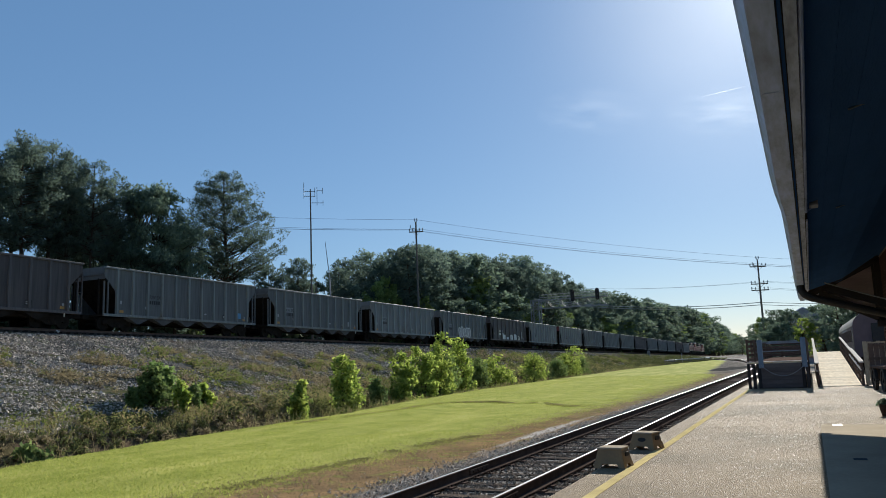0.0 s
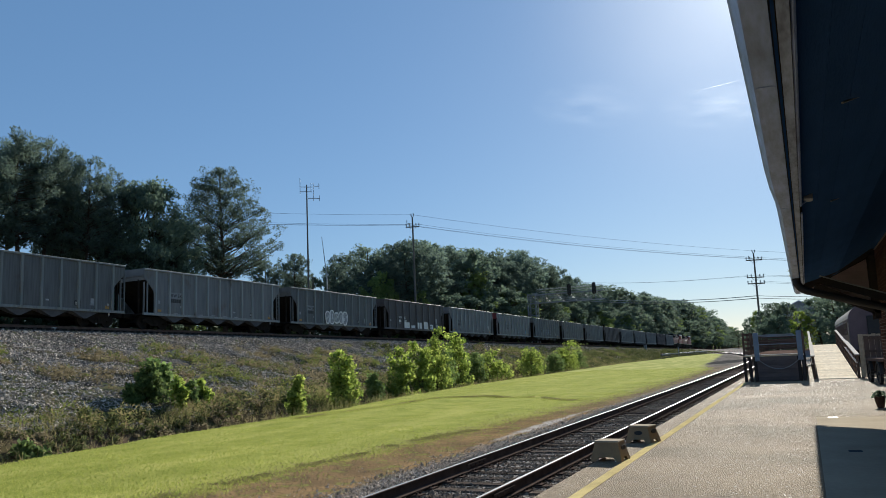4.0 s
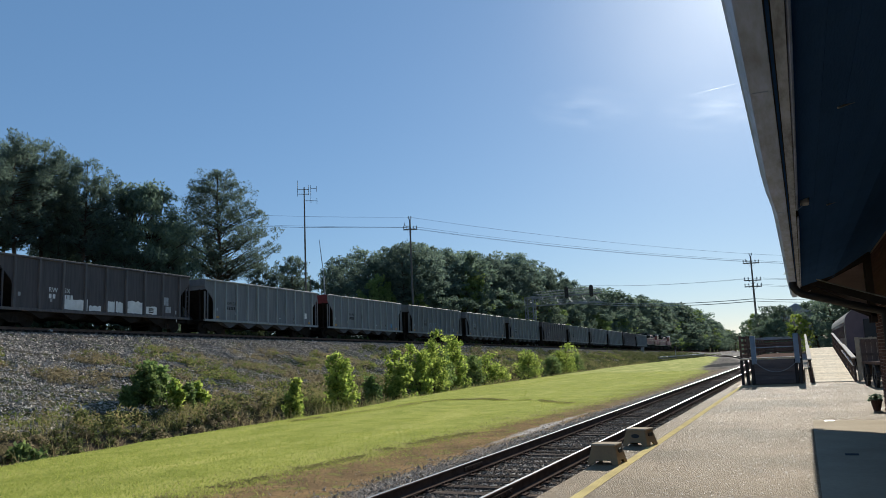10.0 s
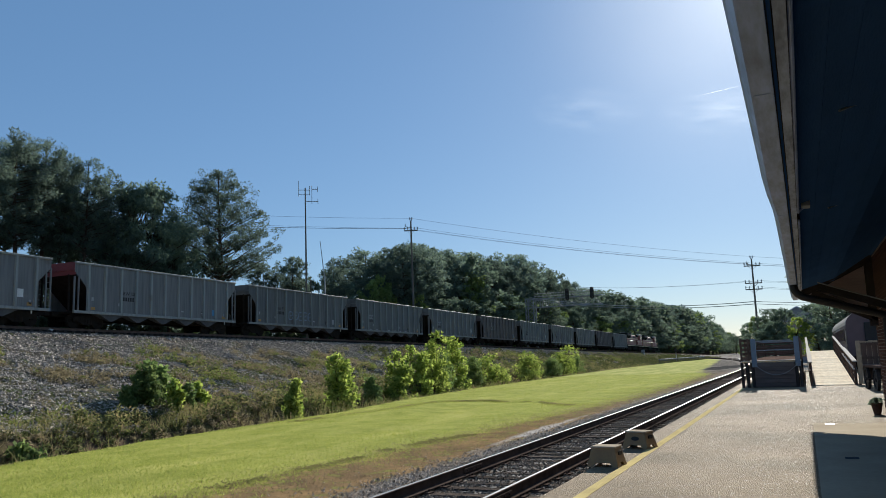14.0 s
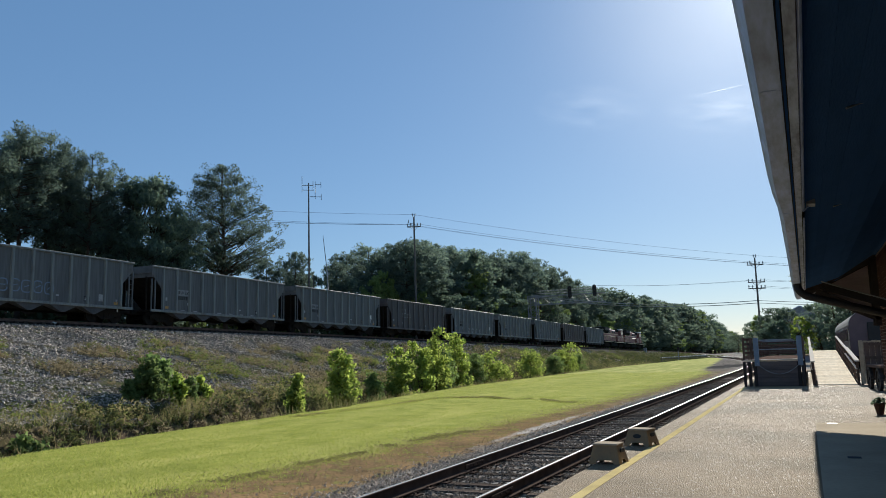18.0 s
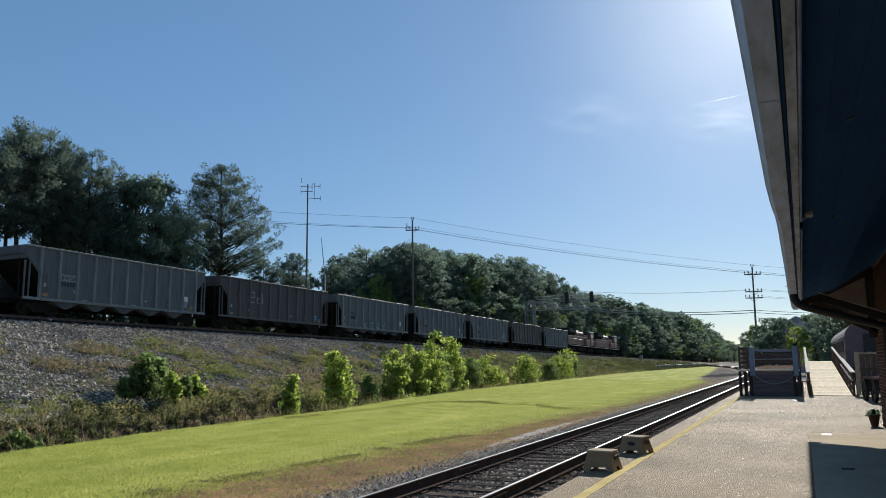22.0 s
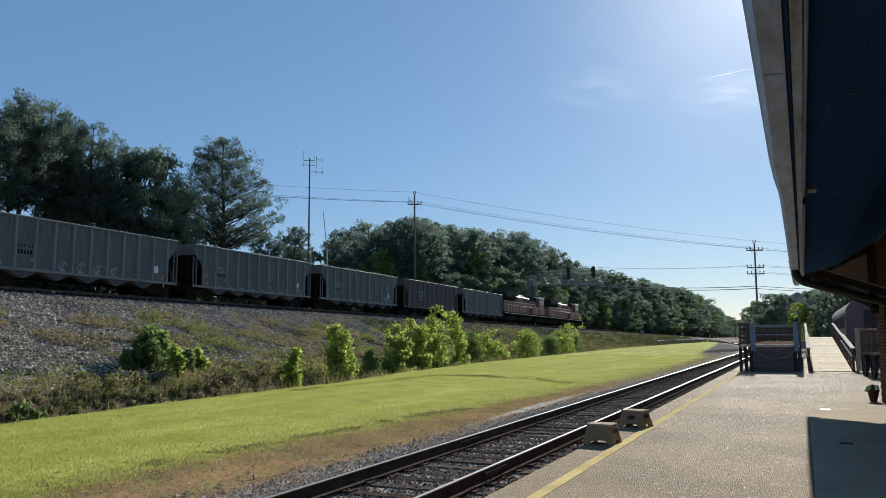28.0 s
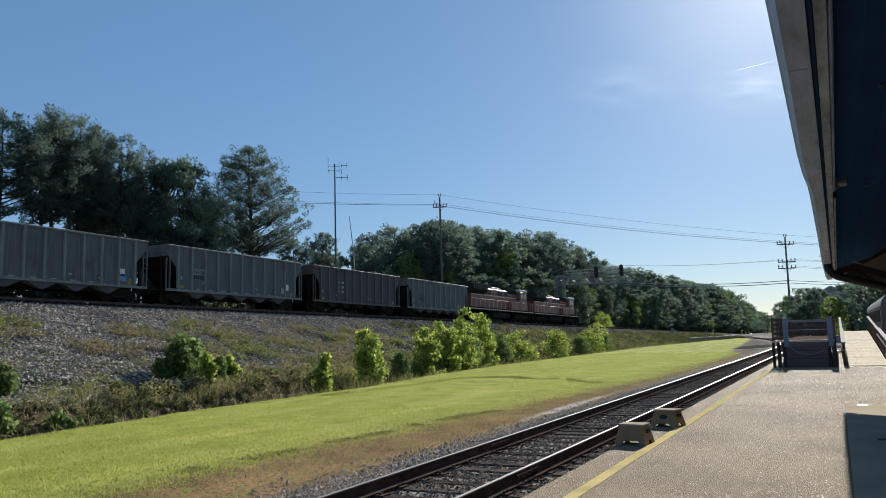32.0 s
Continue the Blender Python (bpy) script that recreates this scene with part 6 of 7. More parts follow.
rod(bm, (0, 0, -0.2), (0, 0, 2.6), 0.09, sides=8)
part("post", bm, "galv", signal)
bm = BM()
block(bm, -0.28, 0.28, -0.12, 0.12, 2.2, 3.1, 0.04)
part("signal_head", bm, "black", signal)
cabinet = thing("relay_cabinet", "small pale signal relay cabinet beyond the lawn", "equipment cabinet", (-37.2, 205, float(rail_z(205)) - 0.75))
bm = BM()
block(bm, -0.35, 0.35, -0.3, 0.3, -0.2, 1.1, 0.03)
part("body", bm, "galv", cabinet)


# ---- trees ----
def leaf_mesh(name, centres, radii, per, size, mat, rng, flat=0.75, slim=0.55, droop=0.0):
    """Small leaf-clump blades round many centres, thicker towards each clump's skin."""
    centres, radii = np.asarray(centres, float), np.asarray(radii, float)
    n = len(centres) * per
    c, r = np.repeat(centres, per, 0), np.repeat(radii, per)
    d = rng.normal(size=(n, 3))
    d /= np.linalg.norm(d, axis=1)[:, None]
    p = c + d * (r * rng.uniform(0.25, 1.0, n) ** 0.6)[:, None] * np.array([1, 1, flat])
    p[:, 2] -= droop * rng.uniform(0, 1, n)
    u = rng.normal(size=(n, 3))
    u /= np.linalg.norm(u, axis=1)[:, None]
    v = np.cross(u, d + 0.6 * rng.normal(size=(n, 3)))
    v /= np.linalg.norm(v, axis=1)[:, None] + 1e-9
    s = size * rng.uniform(0.6, 1.35, n)[:, None]
    bend = np.cross(u, v) * s * 0.18
    verts = np.stack([p - u * s, p + v * s * slim + bend, p + u * s, p - v * s * slim + bend], 1).reshape(-1, 3)
    me = bpy.data.meshes.new(name)
    me.vertices.add(4 * n)
    me.vertices.foreach_set("co", verts.ravel())
    me.loops.add(4 * n)
    me.loops.foreach_set("vertex_index", np.arange(4 * n, dtype=np.int32))
    me.polygons.add(n)
    me.polygons.foreach_set("loop_start", np.arange(0, 4 * n, 4, dtype=np.int32))
    me.update(calc_edges=True)
    me.materials.append(M[mat])
    return me


def limb(bm, a, b, r0, r1, rng, n=4, wander=0.25):
    a, b = np.asarray(a, float), np.asarray(b, float)
    pts = [a + (b - a) * k / n + (rng.normal(size=3) * wander * (0 < k < n)) for k in range(n + 1)]
    for k in range(n):
        f0, f1 = k / n, (k + 1) / n
        rod(bm, pts[k], pts[k + 1], r0 + (r1 - r0) * f0, r0 + (r1 - r0) * f1, sides=6 if r0 > 0.1 else 4, caps=False)
    return pts


def broad_tree(seed, h=15.0, spread=4.6, mat="leaf_dark", low=0.16, per=115, size=0.19, clumps=58, puff=1.0):
    rng = np.random.default_rng(seed)
    bm = BM()
    trunk = limb(bm, (0, 0, -0.4), (rng.normal() * 0.4, rng.normal() * 0.4, h * 0.62), 0.30, 0.12, rng, 5, 0.12)
    centres, radii = [], []
    for k in range(clumps):
        a, u = rng.uniform(0, 2 * math.pi), rng.uniform(0, 1) ** 0.8
        z = h * (low + (0.95 - low) * u)
        w = spread * math.sin(math.pi * (0.14 + 0.80 * (z / h - low) / (1 - low))) ** 0.75
        r = w * rng.uniform(0.25, 1.0) ** 0.5 * (0.82 + 0.28 * math.sin(3 * a + seed))
        c = np.array([r * math.cos(a), r * math.sin(a), z])
        centres.append(c)
        radii.append(rng.uniform(0.65, 1.35) * puff * spread / 4.6)
        if k % 4 == 0:
            f = min(0.98, max(0.15, (z - r * 0.5) / (h * 0.62)))
            base = np.asarray(trunk[0]) + (np.asarray(trunk[-1]) - np.asarray(trunk[0])) * f
            limb(bm, base, c, 0.085, 0.02, rng, 4, 0.2)
    return part_meshes("broadleaf", bm, leaf_mesh("crown", centres, radii, per, size, mat, rng), seed)


FULL = ([0, 0.10, 0.35, 0.65, 0.88, 1.0], [1.1, 2.3, 3.1, 2.8, 1.9, 0.5])      # crown's half-width up its height
ROUND = ([0, 0.12, 0.40, 0.70, 0.90, 1.0], [1.0, 2.5, 3.6, 3.6, 2.7, 1.2])
OPEN = ([0, 0.08, 0.25, 0.40, 0.60, 0.80, 0.92, 1.0], [1.9, 3.1, 4.1, 4.2, 3.6, 2.9, 2.0, 0.6])


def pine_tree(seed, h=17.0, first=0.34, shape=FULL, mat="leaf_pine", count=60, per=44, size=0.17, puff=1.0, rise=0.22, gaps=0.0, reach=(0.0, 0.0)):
    """Whorled limbs that carry rounded tufts of needles; the crown keeps to a given outline."""
    rng = np.random.default_rng(seed)
    bm = BM()
    trunk = limb(bm, (0, 0, -0.4), (rng.normal() * 0.3, rng.normal() * 0.3, h * 0.97), 0.27, 0.05, rng, 6, 0.10)
    centres, radii = [], []
    top = np.asarray(trunk[-1])
    for k in range(count):
        u = (k + rng.uniform(0, 1)) / count
        a = k * 2.4 + rng.normal() * 0.5
        w = float(np.interp(u, *shape)) * rng.uniform(0.68, 1.06)
        w *= 1 + reach[1] * max(0.0, math.cos(a - reach[0])) * max(0.0, 1 - abs(u - 0.3) / 0.36)
        z = h * (first + (0.975 - first) * u)
        foot = z - rise * w * rng.uniform(0.8, 1.6)
        tip = np.array([top[0] * z / h + w * math.cos(a), top[1] * z / h + w * math.sin(a), z])
        base = np.array([top[0] * foot / h, top[1] * foot / h, foot])
        limb(bm, base, tip, 0.075 * (1.1 - u), 0.014, rng, 3 if count > 80 else 2, 0.10)
        for f in ((1.0, 0.90, 0.80, 0.68, 0.54, 0.40) if w > 3.4 else (1.0, 0.84, 0.66, 0.46) if w > 1.6 else (1.0, 0.62)):
            if f < 0.9 and rng.uniform() < gaps:
                continue
            centres.append(base + (tip - base) * f + rng.normal(size=3) * 0.26 * puff)
            radii.append(rng.uniform(0.38, 0.80) * puff)
    centres.append(top)
    radii.append(0.5 * puff)
    return part_meshes("pine", bm, leaf_mesh("crown", centres, radii, per, size, mat, rng, 0.72, 0.34), seed)


def part_meshes(kind, bm, crown, seed):
    me = blank(bm)
    me.materials.append(M["bark"])
    return me, crown


def plant_tree(kind, meshes, x, y, z, scale, turn, label, wide=1.0, group="trees along the line"):
    ob = thing(kind, label, "tree", (x, y, z), group)
    ob.rotation_euler = (0, 0, turn)
    ob.scale = (scale * wide, scale * wide, scale)
    shared("trunk", meshes[0], ob)
    shared("crown", meshes[1], ob)
    return ob


OAKS = [broad_tree(s, mat="leaf_dark", spread=4.4 + 0.4 * (s % 3), clumps=105, puff=0.80, per=48, size=0.215) for s in (11, 12, 13, 14)]
GREENS = [broad_tree(s, mat="leaf_mid", spread=4.2, h=15, clumps=95, puff=0.80, per=48, size=0.215) for s in (21, 22)]
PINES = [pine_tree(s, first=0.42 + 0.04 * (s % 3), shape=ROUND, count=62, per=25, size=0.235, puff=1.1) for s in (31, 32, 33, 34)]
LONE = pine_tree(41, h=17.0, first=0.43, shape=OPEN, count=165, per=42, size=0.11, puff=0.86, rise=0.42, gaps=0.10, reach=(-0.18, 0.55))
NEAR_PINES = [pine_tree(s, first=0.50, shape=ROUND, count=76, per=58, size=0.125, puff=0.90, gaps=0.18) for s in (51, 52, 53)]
YOUNG = broad_tree(23, mat="leaf_bright", spread=3.6, h=15, clumps=80, puff=0.80, per=34, size=0.24)
NEAR_OAK = broad_tree(16, spread=4.8, per=90, size=0.15, clumps=150, puff=0.80)
FAR_OAKS = [broad_tree(s, spread=4.8, per=36, size=0.33, clumps=66) for s in (61, 62)]
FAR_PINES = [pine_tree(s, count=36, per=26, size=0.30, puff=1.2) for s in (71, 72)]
rt, rs0 = random.Random(5), np.random.default_rng(17)


def ground_at(x, y):
    return float(ground_z(x, y))


def stand(kind, x, y, top, wide=1.0):
    z = ground_at(x, y) - 0.1
    if kind == "pine":
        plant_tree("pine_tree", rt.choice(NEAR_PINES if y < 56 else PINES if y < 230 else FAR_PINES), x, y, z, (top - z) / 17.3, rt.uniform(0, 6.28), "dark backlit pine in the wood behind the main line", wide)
    elif kind == "oak":
        plant_tree("broadleaf_tree", NEAR_OAK if y < 56 else rt.choice(OAKS if y < 230 else FAR_OAKS), x, y, z, (top - z) / 15.2, rt.uniform(0, 6.28), "dark full-crowned broadleaf tree behind the main line", wide)
    else:
        plant_tree("broadleaf_tree", rt.choice(GREENS), x, y, z, (top - z) / 15.2, rt.uniform(0, 6.28), "sunlit green broadleaf tree behind the main line", wide)


# the near stand: tall pines, then a broad oak, then the lone open pine
for kind, x, y, top, wide in (
        ("pine", -50, 24, 17.5, 1.2), ("pine", -52, 29, 18.6, 1.2), ("pine", -50, 34.0, 18.2, 1.0), ("pine", -49.5, 37.6, 19.0, 0.95), ("pine", -52.5, 38.9, 19.2, 0.9), ("pine", -51, 40.9, 19.6, 0.80), ("pine", -53, 43.2, 18.6, 0.7),
        ("pine", -50.5, 42.0, 18.0, 0.7), ("pine", -49, 43.1, 18.4, 0.66), ("pine", -49.5, 45.6, 17.5, 0.75), ("oak", -50, 45.0, 15.2, 0.85), ("oak", -48, 47.0, 17.2, 0.80), ("oak", -48.0, 49.0, 17.5, 0.78), ("oak", -47.6, 51.6, 14.6, 0.62), 
        ("oak", -47.8, 45.5, 12.5, 0.9), ("oak", -46.8, 49.5, 12.0, 0.85), ("oak", -49.5, 52.0, 12.5, 0.7), ("pine", -53, 46.5, 16.4, 0.8), ("oak", -56, 47, 13.0, 1.1), ("green", -52.5, 57.5, 8.6, 0.9), ("green", -47.4, 53.0, 9.6, 0.5),
        ("oak", -52, 63, 10.3, 0.8), ("green", -50, 60.5, 9.0, 0.7), ("oak", -51.5, 73.8, 11.8, 0.8), ("pine", -50, 66.6, 12.6, 0.9), ("pine", -50, 71.4, 13.9, 0.8), ("green", -53, 70, 10.0, 0.8), ("oak", -53, 75.5, 11.0, 0.7), ("oak", -53, 79.0, 12.2, 0.7),
        ("pine", -52, 83.0, 14.1, 0.8), ("oak", -53, 86.5, 12.5, 0.8), ("green", -49.5, 87.5, 12.6, 0.75), ("green", -49.5, 91.0, 11.5, 0.8)):
    stand(kind, x, y, top, wide)
for x, y, top, wide in ((-48.6, 88.8, 13.2, 0.55), (-48.8, 91.6, 12.4, 0.5), (-49.4, 122.0, 17.0, 0.85), (-49.0, 119.0, 14.5, 0.6), (-48.2, 132.6, 13.4, 0.32), (-48.4, 135.5, 9.6, 0.45)):
    stand("green", x, y, top, wide)
zz = ground_at(-46.5, 55.8) - 0.1
plant_tree("pine_tree", LONE, -46.5, 55.8, zz, (19.7 - zz) / 17.0, 0.6, "tall open-crowned pine standing alone above the coal cars", 1.0)
# the wood further on, in ranks that thin out with the distance
prof_y, prof_z = [88, 95, 104, 112, 122, 133, 142, 152, 165, 178, 200, 230, 300, 430, 530, 640, 760], [15.4, 17.8, 18.5, 19.0, 20.4, 21.6, 20.0, 22.0, 21.2, 20.6, 18.5, 20.0, 21.3, 25.0, 23.6, 19.4, 14]
for rank, x0, drop, step in ((0, -51.5, 0.0, 6.0), (1, -48.6, 7.0, 6.4), (2, -58.5, 0.2, 7.0)):
    y = 92.0 + rank * 2
    while y < 780:
        top = float(np.interp(y, prof_y, prof_z)) - drop + rt.uniform(-1.0, 1.7)
        x = x0 + rt.uniform(-1.5, 1.0) - 0.012 * max(0, y - 120)
        kind = "pine" if rt.random() < (0.72 if y < 220 else 0.5) and rank != 1 else ("green" if rt.random() < (0.22 if rank == 1 else 0.05) else "oak")
        stand(kind, x, y, top, rt.uniform(1.0, 1.4) * (1.25 if y > 220 else 1.0))
        y += step * (1 + max(0, y - 140) / 190) * rt.uniform(0.8, 1.2)
# trees past the boarding deck
for kind, x, y, top, wide in (("oak", -8.6, 150, 6.6, 0.8), ("green", -6.9, 146, 7.6, 0.8), ("green", -6.0, 140, 6.4, 0.7), ("oak", -4.7, 114, 6.2, 0.75), ("oak", -3.4, 112, 7.2, 0.85), ("oak", -2.2, 110, 7.0, 0.7), ("oak", -3.2, 106, 5.2, 0.9), ("oak", -4.9, 108, 4.2, 0.8), ("oak", -1.6, 108, 4.4, 0.7),
                              ("young", -0.6, 104, 5.5, 0.75), ("young", 0.5, 103, 4.8, 0.7), ("oak", 1.9, 104, 7.2, 0.9), ("oak", 3.3, 100, 7.8, 1.0), ("oak", 4.6, 93, 7.8, 0.95), ("oak", 8.0, 98, 9.5, 1.0), ("oak", 6.2, 105, 9.0, 1.0), ("oak", 12.5, 98, 9.5, 1.1), ("oak", 2.4, 108, 6.0, 0.8), ("oak", -9.6, 156, 4.6, 0.7), ("oak", -7.4, 134, 4.4, 0.8),
                              ("green", -13.5, 210, 4.0, 1.1), ("oak", -17, 300, 5.5, 1.2), ("oak", -26, 420, 9.5, 1.3), ("oak", -38, 520, 11, 1.3)):
    z = ground_at(x, y) - 0.1
    src = YOUNG if kind == "young" else rt.choice(OAKS if kind == "oak" else GREENS)
    plant_tree("broadleaf_tree", src, x, y, z, (top - z) / 15.2, rt.uniform(0, 6.28), "bright green young tree beyond the end of the platform" if kind == "young" else "leafy broadleaf tree beyond the end of the platform", wide * 1.25, "trees past the platform")


house = thing("house", "distant grey-roofed house half hidden by trees", "house", (-0.5, 140, -1.1))
bm = BM()
block(bm, -3.2, 3.2, -4, 4, 0, 6.82)
part("wall", bm, "siding_board", house)
bm = BM()
prism(bm, [(-4.4, 6.8), (4.4, 6.8), (0, 9.1)], -4.4, 4.4)
part("roof", bm, "panel_grey", house, "grey shingle roof")
for s in (-1, 1):
    bm = BM()
    beam(bm, (s * 4.5, -4.45, 6.78), (0, -4.45, 9.13), 0.10, 0.16)
    part("rake_board", bm, "fascia", house, "pale board along the gable")
for x in (-1.6, 1.6):
    bm = BM()
    block(bm, x - 0.5, x + 0.5, -4.04, -3.9, 3.6, 5.1)
    part("window", bm, "glass", house)

# the tangle under the wood; shade below the cars is in its leaf colour
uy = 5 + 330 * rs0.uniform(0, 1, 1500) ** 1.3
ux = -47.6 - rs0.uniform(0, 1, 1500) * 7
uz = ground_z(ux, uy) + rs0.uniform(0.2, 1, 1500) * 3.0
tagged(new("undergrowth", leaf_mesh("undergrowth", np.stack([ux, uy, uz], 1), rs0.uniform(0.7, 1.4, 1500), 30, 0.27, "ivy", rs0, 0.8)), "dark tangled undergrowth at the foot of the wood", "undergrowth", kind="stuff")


# ---- young trees and bushes along the ditch ----
def sapling(seed, at, h, w, mat="leaf_bright"):
    rng = np.random.default_rng(seed)
    ob = thing("sapling", "bright sunlit young tree growing by the ditch" if mat == "leaf_bright" else "shaded green bush on the embankment", "shrub", at, "saplings by the ditch")
    bm = BM()
    centres, radii = [], []
    for s in range(3 if h > 1.6 else 2):
        a = rng.uniform(0, 6.28)
        lean = w * 0.22 * rng.uniform(0.2, 1)
        tip = (lean * math.cos(a), lean * math.sin(a), h * (0.97 if s == 0 else rng.uniform(0.62, 0.9)))
        pts = limb(bm, (0.05 * s, 0, -0.2), tip, 0.035, 0.008, rng, 5, 0.04)
        for k in range(9):
            f = 0.16 + 0.84 * k / 8
            i = min(4, int(f * 5))
            p = np.asarray(pts[i]) + (np.asarray(pts[i + 1]) - np.asarray(pts[i])) * (f * 5 - i)
            wid = w * 0.46 * math.sin(math.pi * min(0.97, 0.22 + 0.70 * f)) ** 0.7
            for _ in range(4):
                b = rng.uniform(0, 6.28)
                c = p + np.array([math.cos(b), math.sin(b), 0.25]) * wid * rng.uniform(0.2, 0.85)
                limb(bm, p, c, 0.01, 0.004, rng, 2, 0.02)
                centres.append(c)
                radii.append(0.11 + 0.085 * w * rng.uniform(0.6, 1.2))
    part("stem", bm, "bark", ob)
    shared("leaves", leaf_mesh("leaves", centres, radii, 24 if w > 1.2 else 11, 0.098 if mat == "leaf_bright" else 0.085, mat, rng, 0.95, 0.66), ob)
    return ob


for i, (x, y, top, w, mat) in enumerate((
        (-23.8, 24.2, 1.75, 1.3, "leaf_mid"), (-22.8, 24.6, 1.20, 0.6, "leaf_bright"), (-23.2, 26.4, 1.0, 0.6, "leaf_bright"), (-23.0, 25.4, 1.0, 0.7, "leaf_mid"), (-24.5, 25.4, 1.95, 1.1, "leaf_mid"), (-24.0, 23.4, 1.0, 0.6, "leaf_mid"), (-20.6, 29.5, 1.0, 0.95, "leaf_bright"),
        (-21.7, 35.2, 2.0, 1.9, "leaf_bright"), (-22.4, 39.8, 0.75, 1.1, "leaf_mid"), (-22.7, 43.0, 2.15, 2.1, "leaf_bright"),
        (-23.1, 47.0, 2.61, 1.7, "leaf_bright"), (-23.5, 50.1, 3.56, 2.6, "leaf_bright"), (-24.2, 52.5, 2.3, 2.4, "leaf_mid"), (-24.0, 55.7, 3.24, 2.1, "leaf_bright"), (-24.6, 59.5, 1.7, 2.0, "leaf_mid"),
        (-24.5, 63.8, 1.80, 3.0, "leaf_bright"), (-25.1, 75.5, 1.95, 3.1, "leaf_bright"), (-25.3, 84, 1.3, 2.4, "leaf_mid"), (-25.9, 91.8, 2.70, 3.3, "leaf_bright"), (-26.2, 97, 1.5, 2.6, "leaf_mid"),
        (-20.6, 14.2, 0.2, 0.9, "leaf_mid"), (-20.2, 16.0, -0.35, 0.8, "leaf_mid"), (-23.5, 16.0, 0.9, 1.5, "leaf_mid"), (-44.6, 166.0, 6.0, 4.4, "leaf_bright"), (-45.2, 171.0, 5.4, 3.6, "leaf_mid"))):
    z = ground_at(x, y)
    sapling(300 + i, (x, y, z), max(0.5, top - z), w * 1.2, mat)


# ---- stuff: stones, weeds, grass ----
def scatter_stones(name, label, xy, size, mat, lift=0.0, seed=1):
    rng = np.random.default_rng(seed)
    n = len(xy)
    base = np.array([(1, 0, 0), (-1, 0, 0), (0, 1, 0), (0, -1, 0), (0.25, 0.1, 1)], float)
    tri = np.array([(0, 2, 4), (2, 1, 4), (1, 3, 4), (3, 0, 4)])
    s = size * rng.lognormal(0, 0.35, n)[:, None, None]
    v = base[None] * rng.uniform(0.6, 1.25, (n, 5, 1)) * np.stack([rng.uniform(0.7, 1.3, n), rng.uniform(0.7, 1.3, n), rng.uniform(0.6, 1.15, n)], -1)[:, None, :]
    a = rng.uniform(0, 6.28, n)
    ca, sa = np.cos(a)[:, None], np.sin(a)[:, None]
    v = np.stack([v[:, :, 0] * ca - v[:, :, 1] * sa, v[:, :, 0] * sa + v[:, :, 1] * ca, v[:, :, 2] + 0.4 * v[:, :, 0] * rng.normal(0, 1, (n, 1))], -1) * s
    z = ground_near(xy[:, 0], xy[:, 1]) + lift
    v += np.concatenate([xy, z[:, None]], 1)[:, None, :]
    f = tri[None] + 5 * np.arange(n)[:, None, None]
    me = bpy.data.meshes.new(name)
    me.from_pydata(v.reshape(-1, 3).tolist(), [], f.reshape(-1, 3).tolist())
    me.materials.append(M[mat])
    return tagged(new(name, me), label, "stones", kind="stuff")


def ground_near(x, y):
    """Height of the built ground sheet, roughness included."""
    i = np.clip(np.searchsorted(gx, x) - 1, 0, nx - 2)
    j = np.clip(np.searchsorted(gy, y) - 1, 0, ny - 2)
    u, w = (x - gx[i]) / (gx[i + 1] - gx[i]), (y - gy[j]) / (gy[j + 1] - gy[j])
    return (GZ[j, i] * (1 - u) * (1 - w) + GZ[j, i + 1] * u * (1 - w) + GZ[j + 1, i] * (1 - u) * w + GZ[j + 1, i + 1] * u * w)


rs = np.random.default_rng(8)
sy = 11 + 140 * rs.uniform(0, 1, 190000) ** 1.9
su = rs.uniform(0, 1, 190000) ** 1.15
sx = -38.75 + su * (lawn_edge(sy) - 3.35 + 38.75)
keep = np.array([noise.noise(Vector((a * 0.28, b * 0.28, 3.0))) for a, b in zip(sx, sy)]) > (-0.60 + 0.42 * su - 0.2 * (sy < 32))
scatter_stones("embankment_stones", "loose grey ballast stones down the embankment", np.stack([sx, sy], 1)[keep], 0.043, "stone", 0.0, 2)
by = 6 + 44 * rs.uniform(0, 1, 42000) ** 1.5
bx = -4.70 + rs.uniform(-1.0, 1.72, 42000)
scatter_stones("track_stones", "dark crushed ballast between the ties", np.stack([bx, by], 1), 0.017, "stone_dark", 0.008, 3)
by = 6 + 60 * rs.uniform(0, 1, 46000) ** 1.5
bx = -5.58 - np.abs(rs.normal(0, 1, 46000)) * np.interp(by, [9, 20, 40], [0.72, 0.5, 0.3])
scatter_stones("shoulder_stones", "grey crushed stone along the track's shoulder", np.stack([bx, by], 1), 0.016, "stone_grey", 0.02, 9)


def scatter_blades(name, label, category, x, y, height, width, mat, seed, lean=0.35, tuft=1):
    rng = np.random.default_rng(seed)
    n = len(x)
    z = ground_near(x, y)
    a = rng.uniform(0, 6.28, n)
    h = height * rng.uniform(0.5, 1.3, n)
    d = np.stack([np.cos(a), np.sin(a), np.zeros(n)], 1) * (width * rng.uniform(0.6, 1.3, n))[:, None]
    p = np.stack([x, y, z - 0.01], 1)
    tip = p + np.stack([rng.normal(0, lean, n) * h, rng.normal(0, lean, n) * h, h], 1)
    v = np.stack([p - d, p + d, tip], 1)
    me = bpy.data.meshes.new(name)
    me.from_pydata(v.reshape(-1, 3).tolist(), [], np.arange(3 * n).reshape(-1, 3).tolist())
    me.materials.append(M[mat])
    return tagged(new(name, me), label, category, kind="stuff")


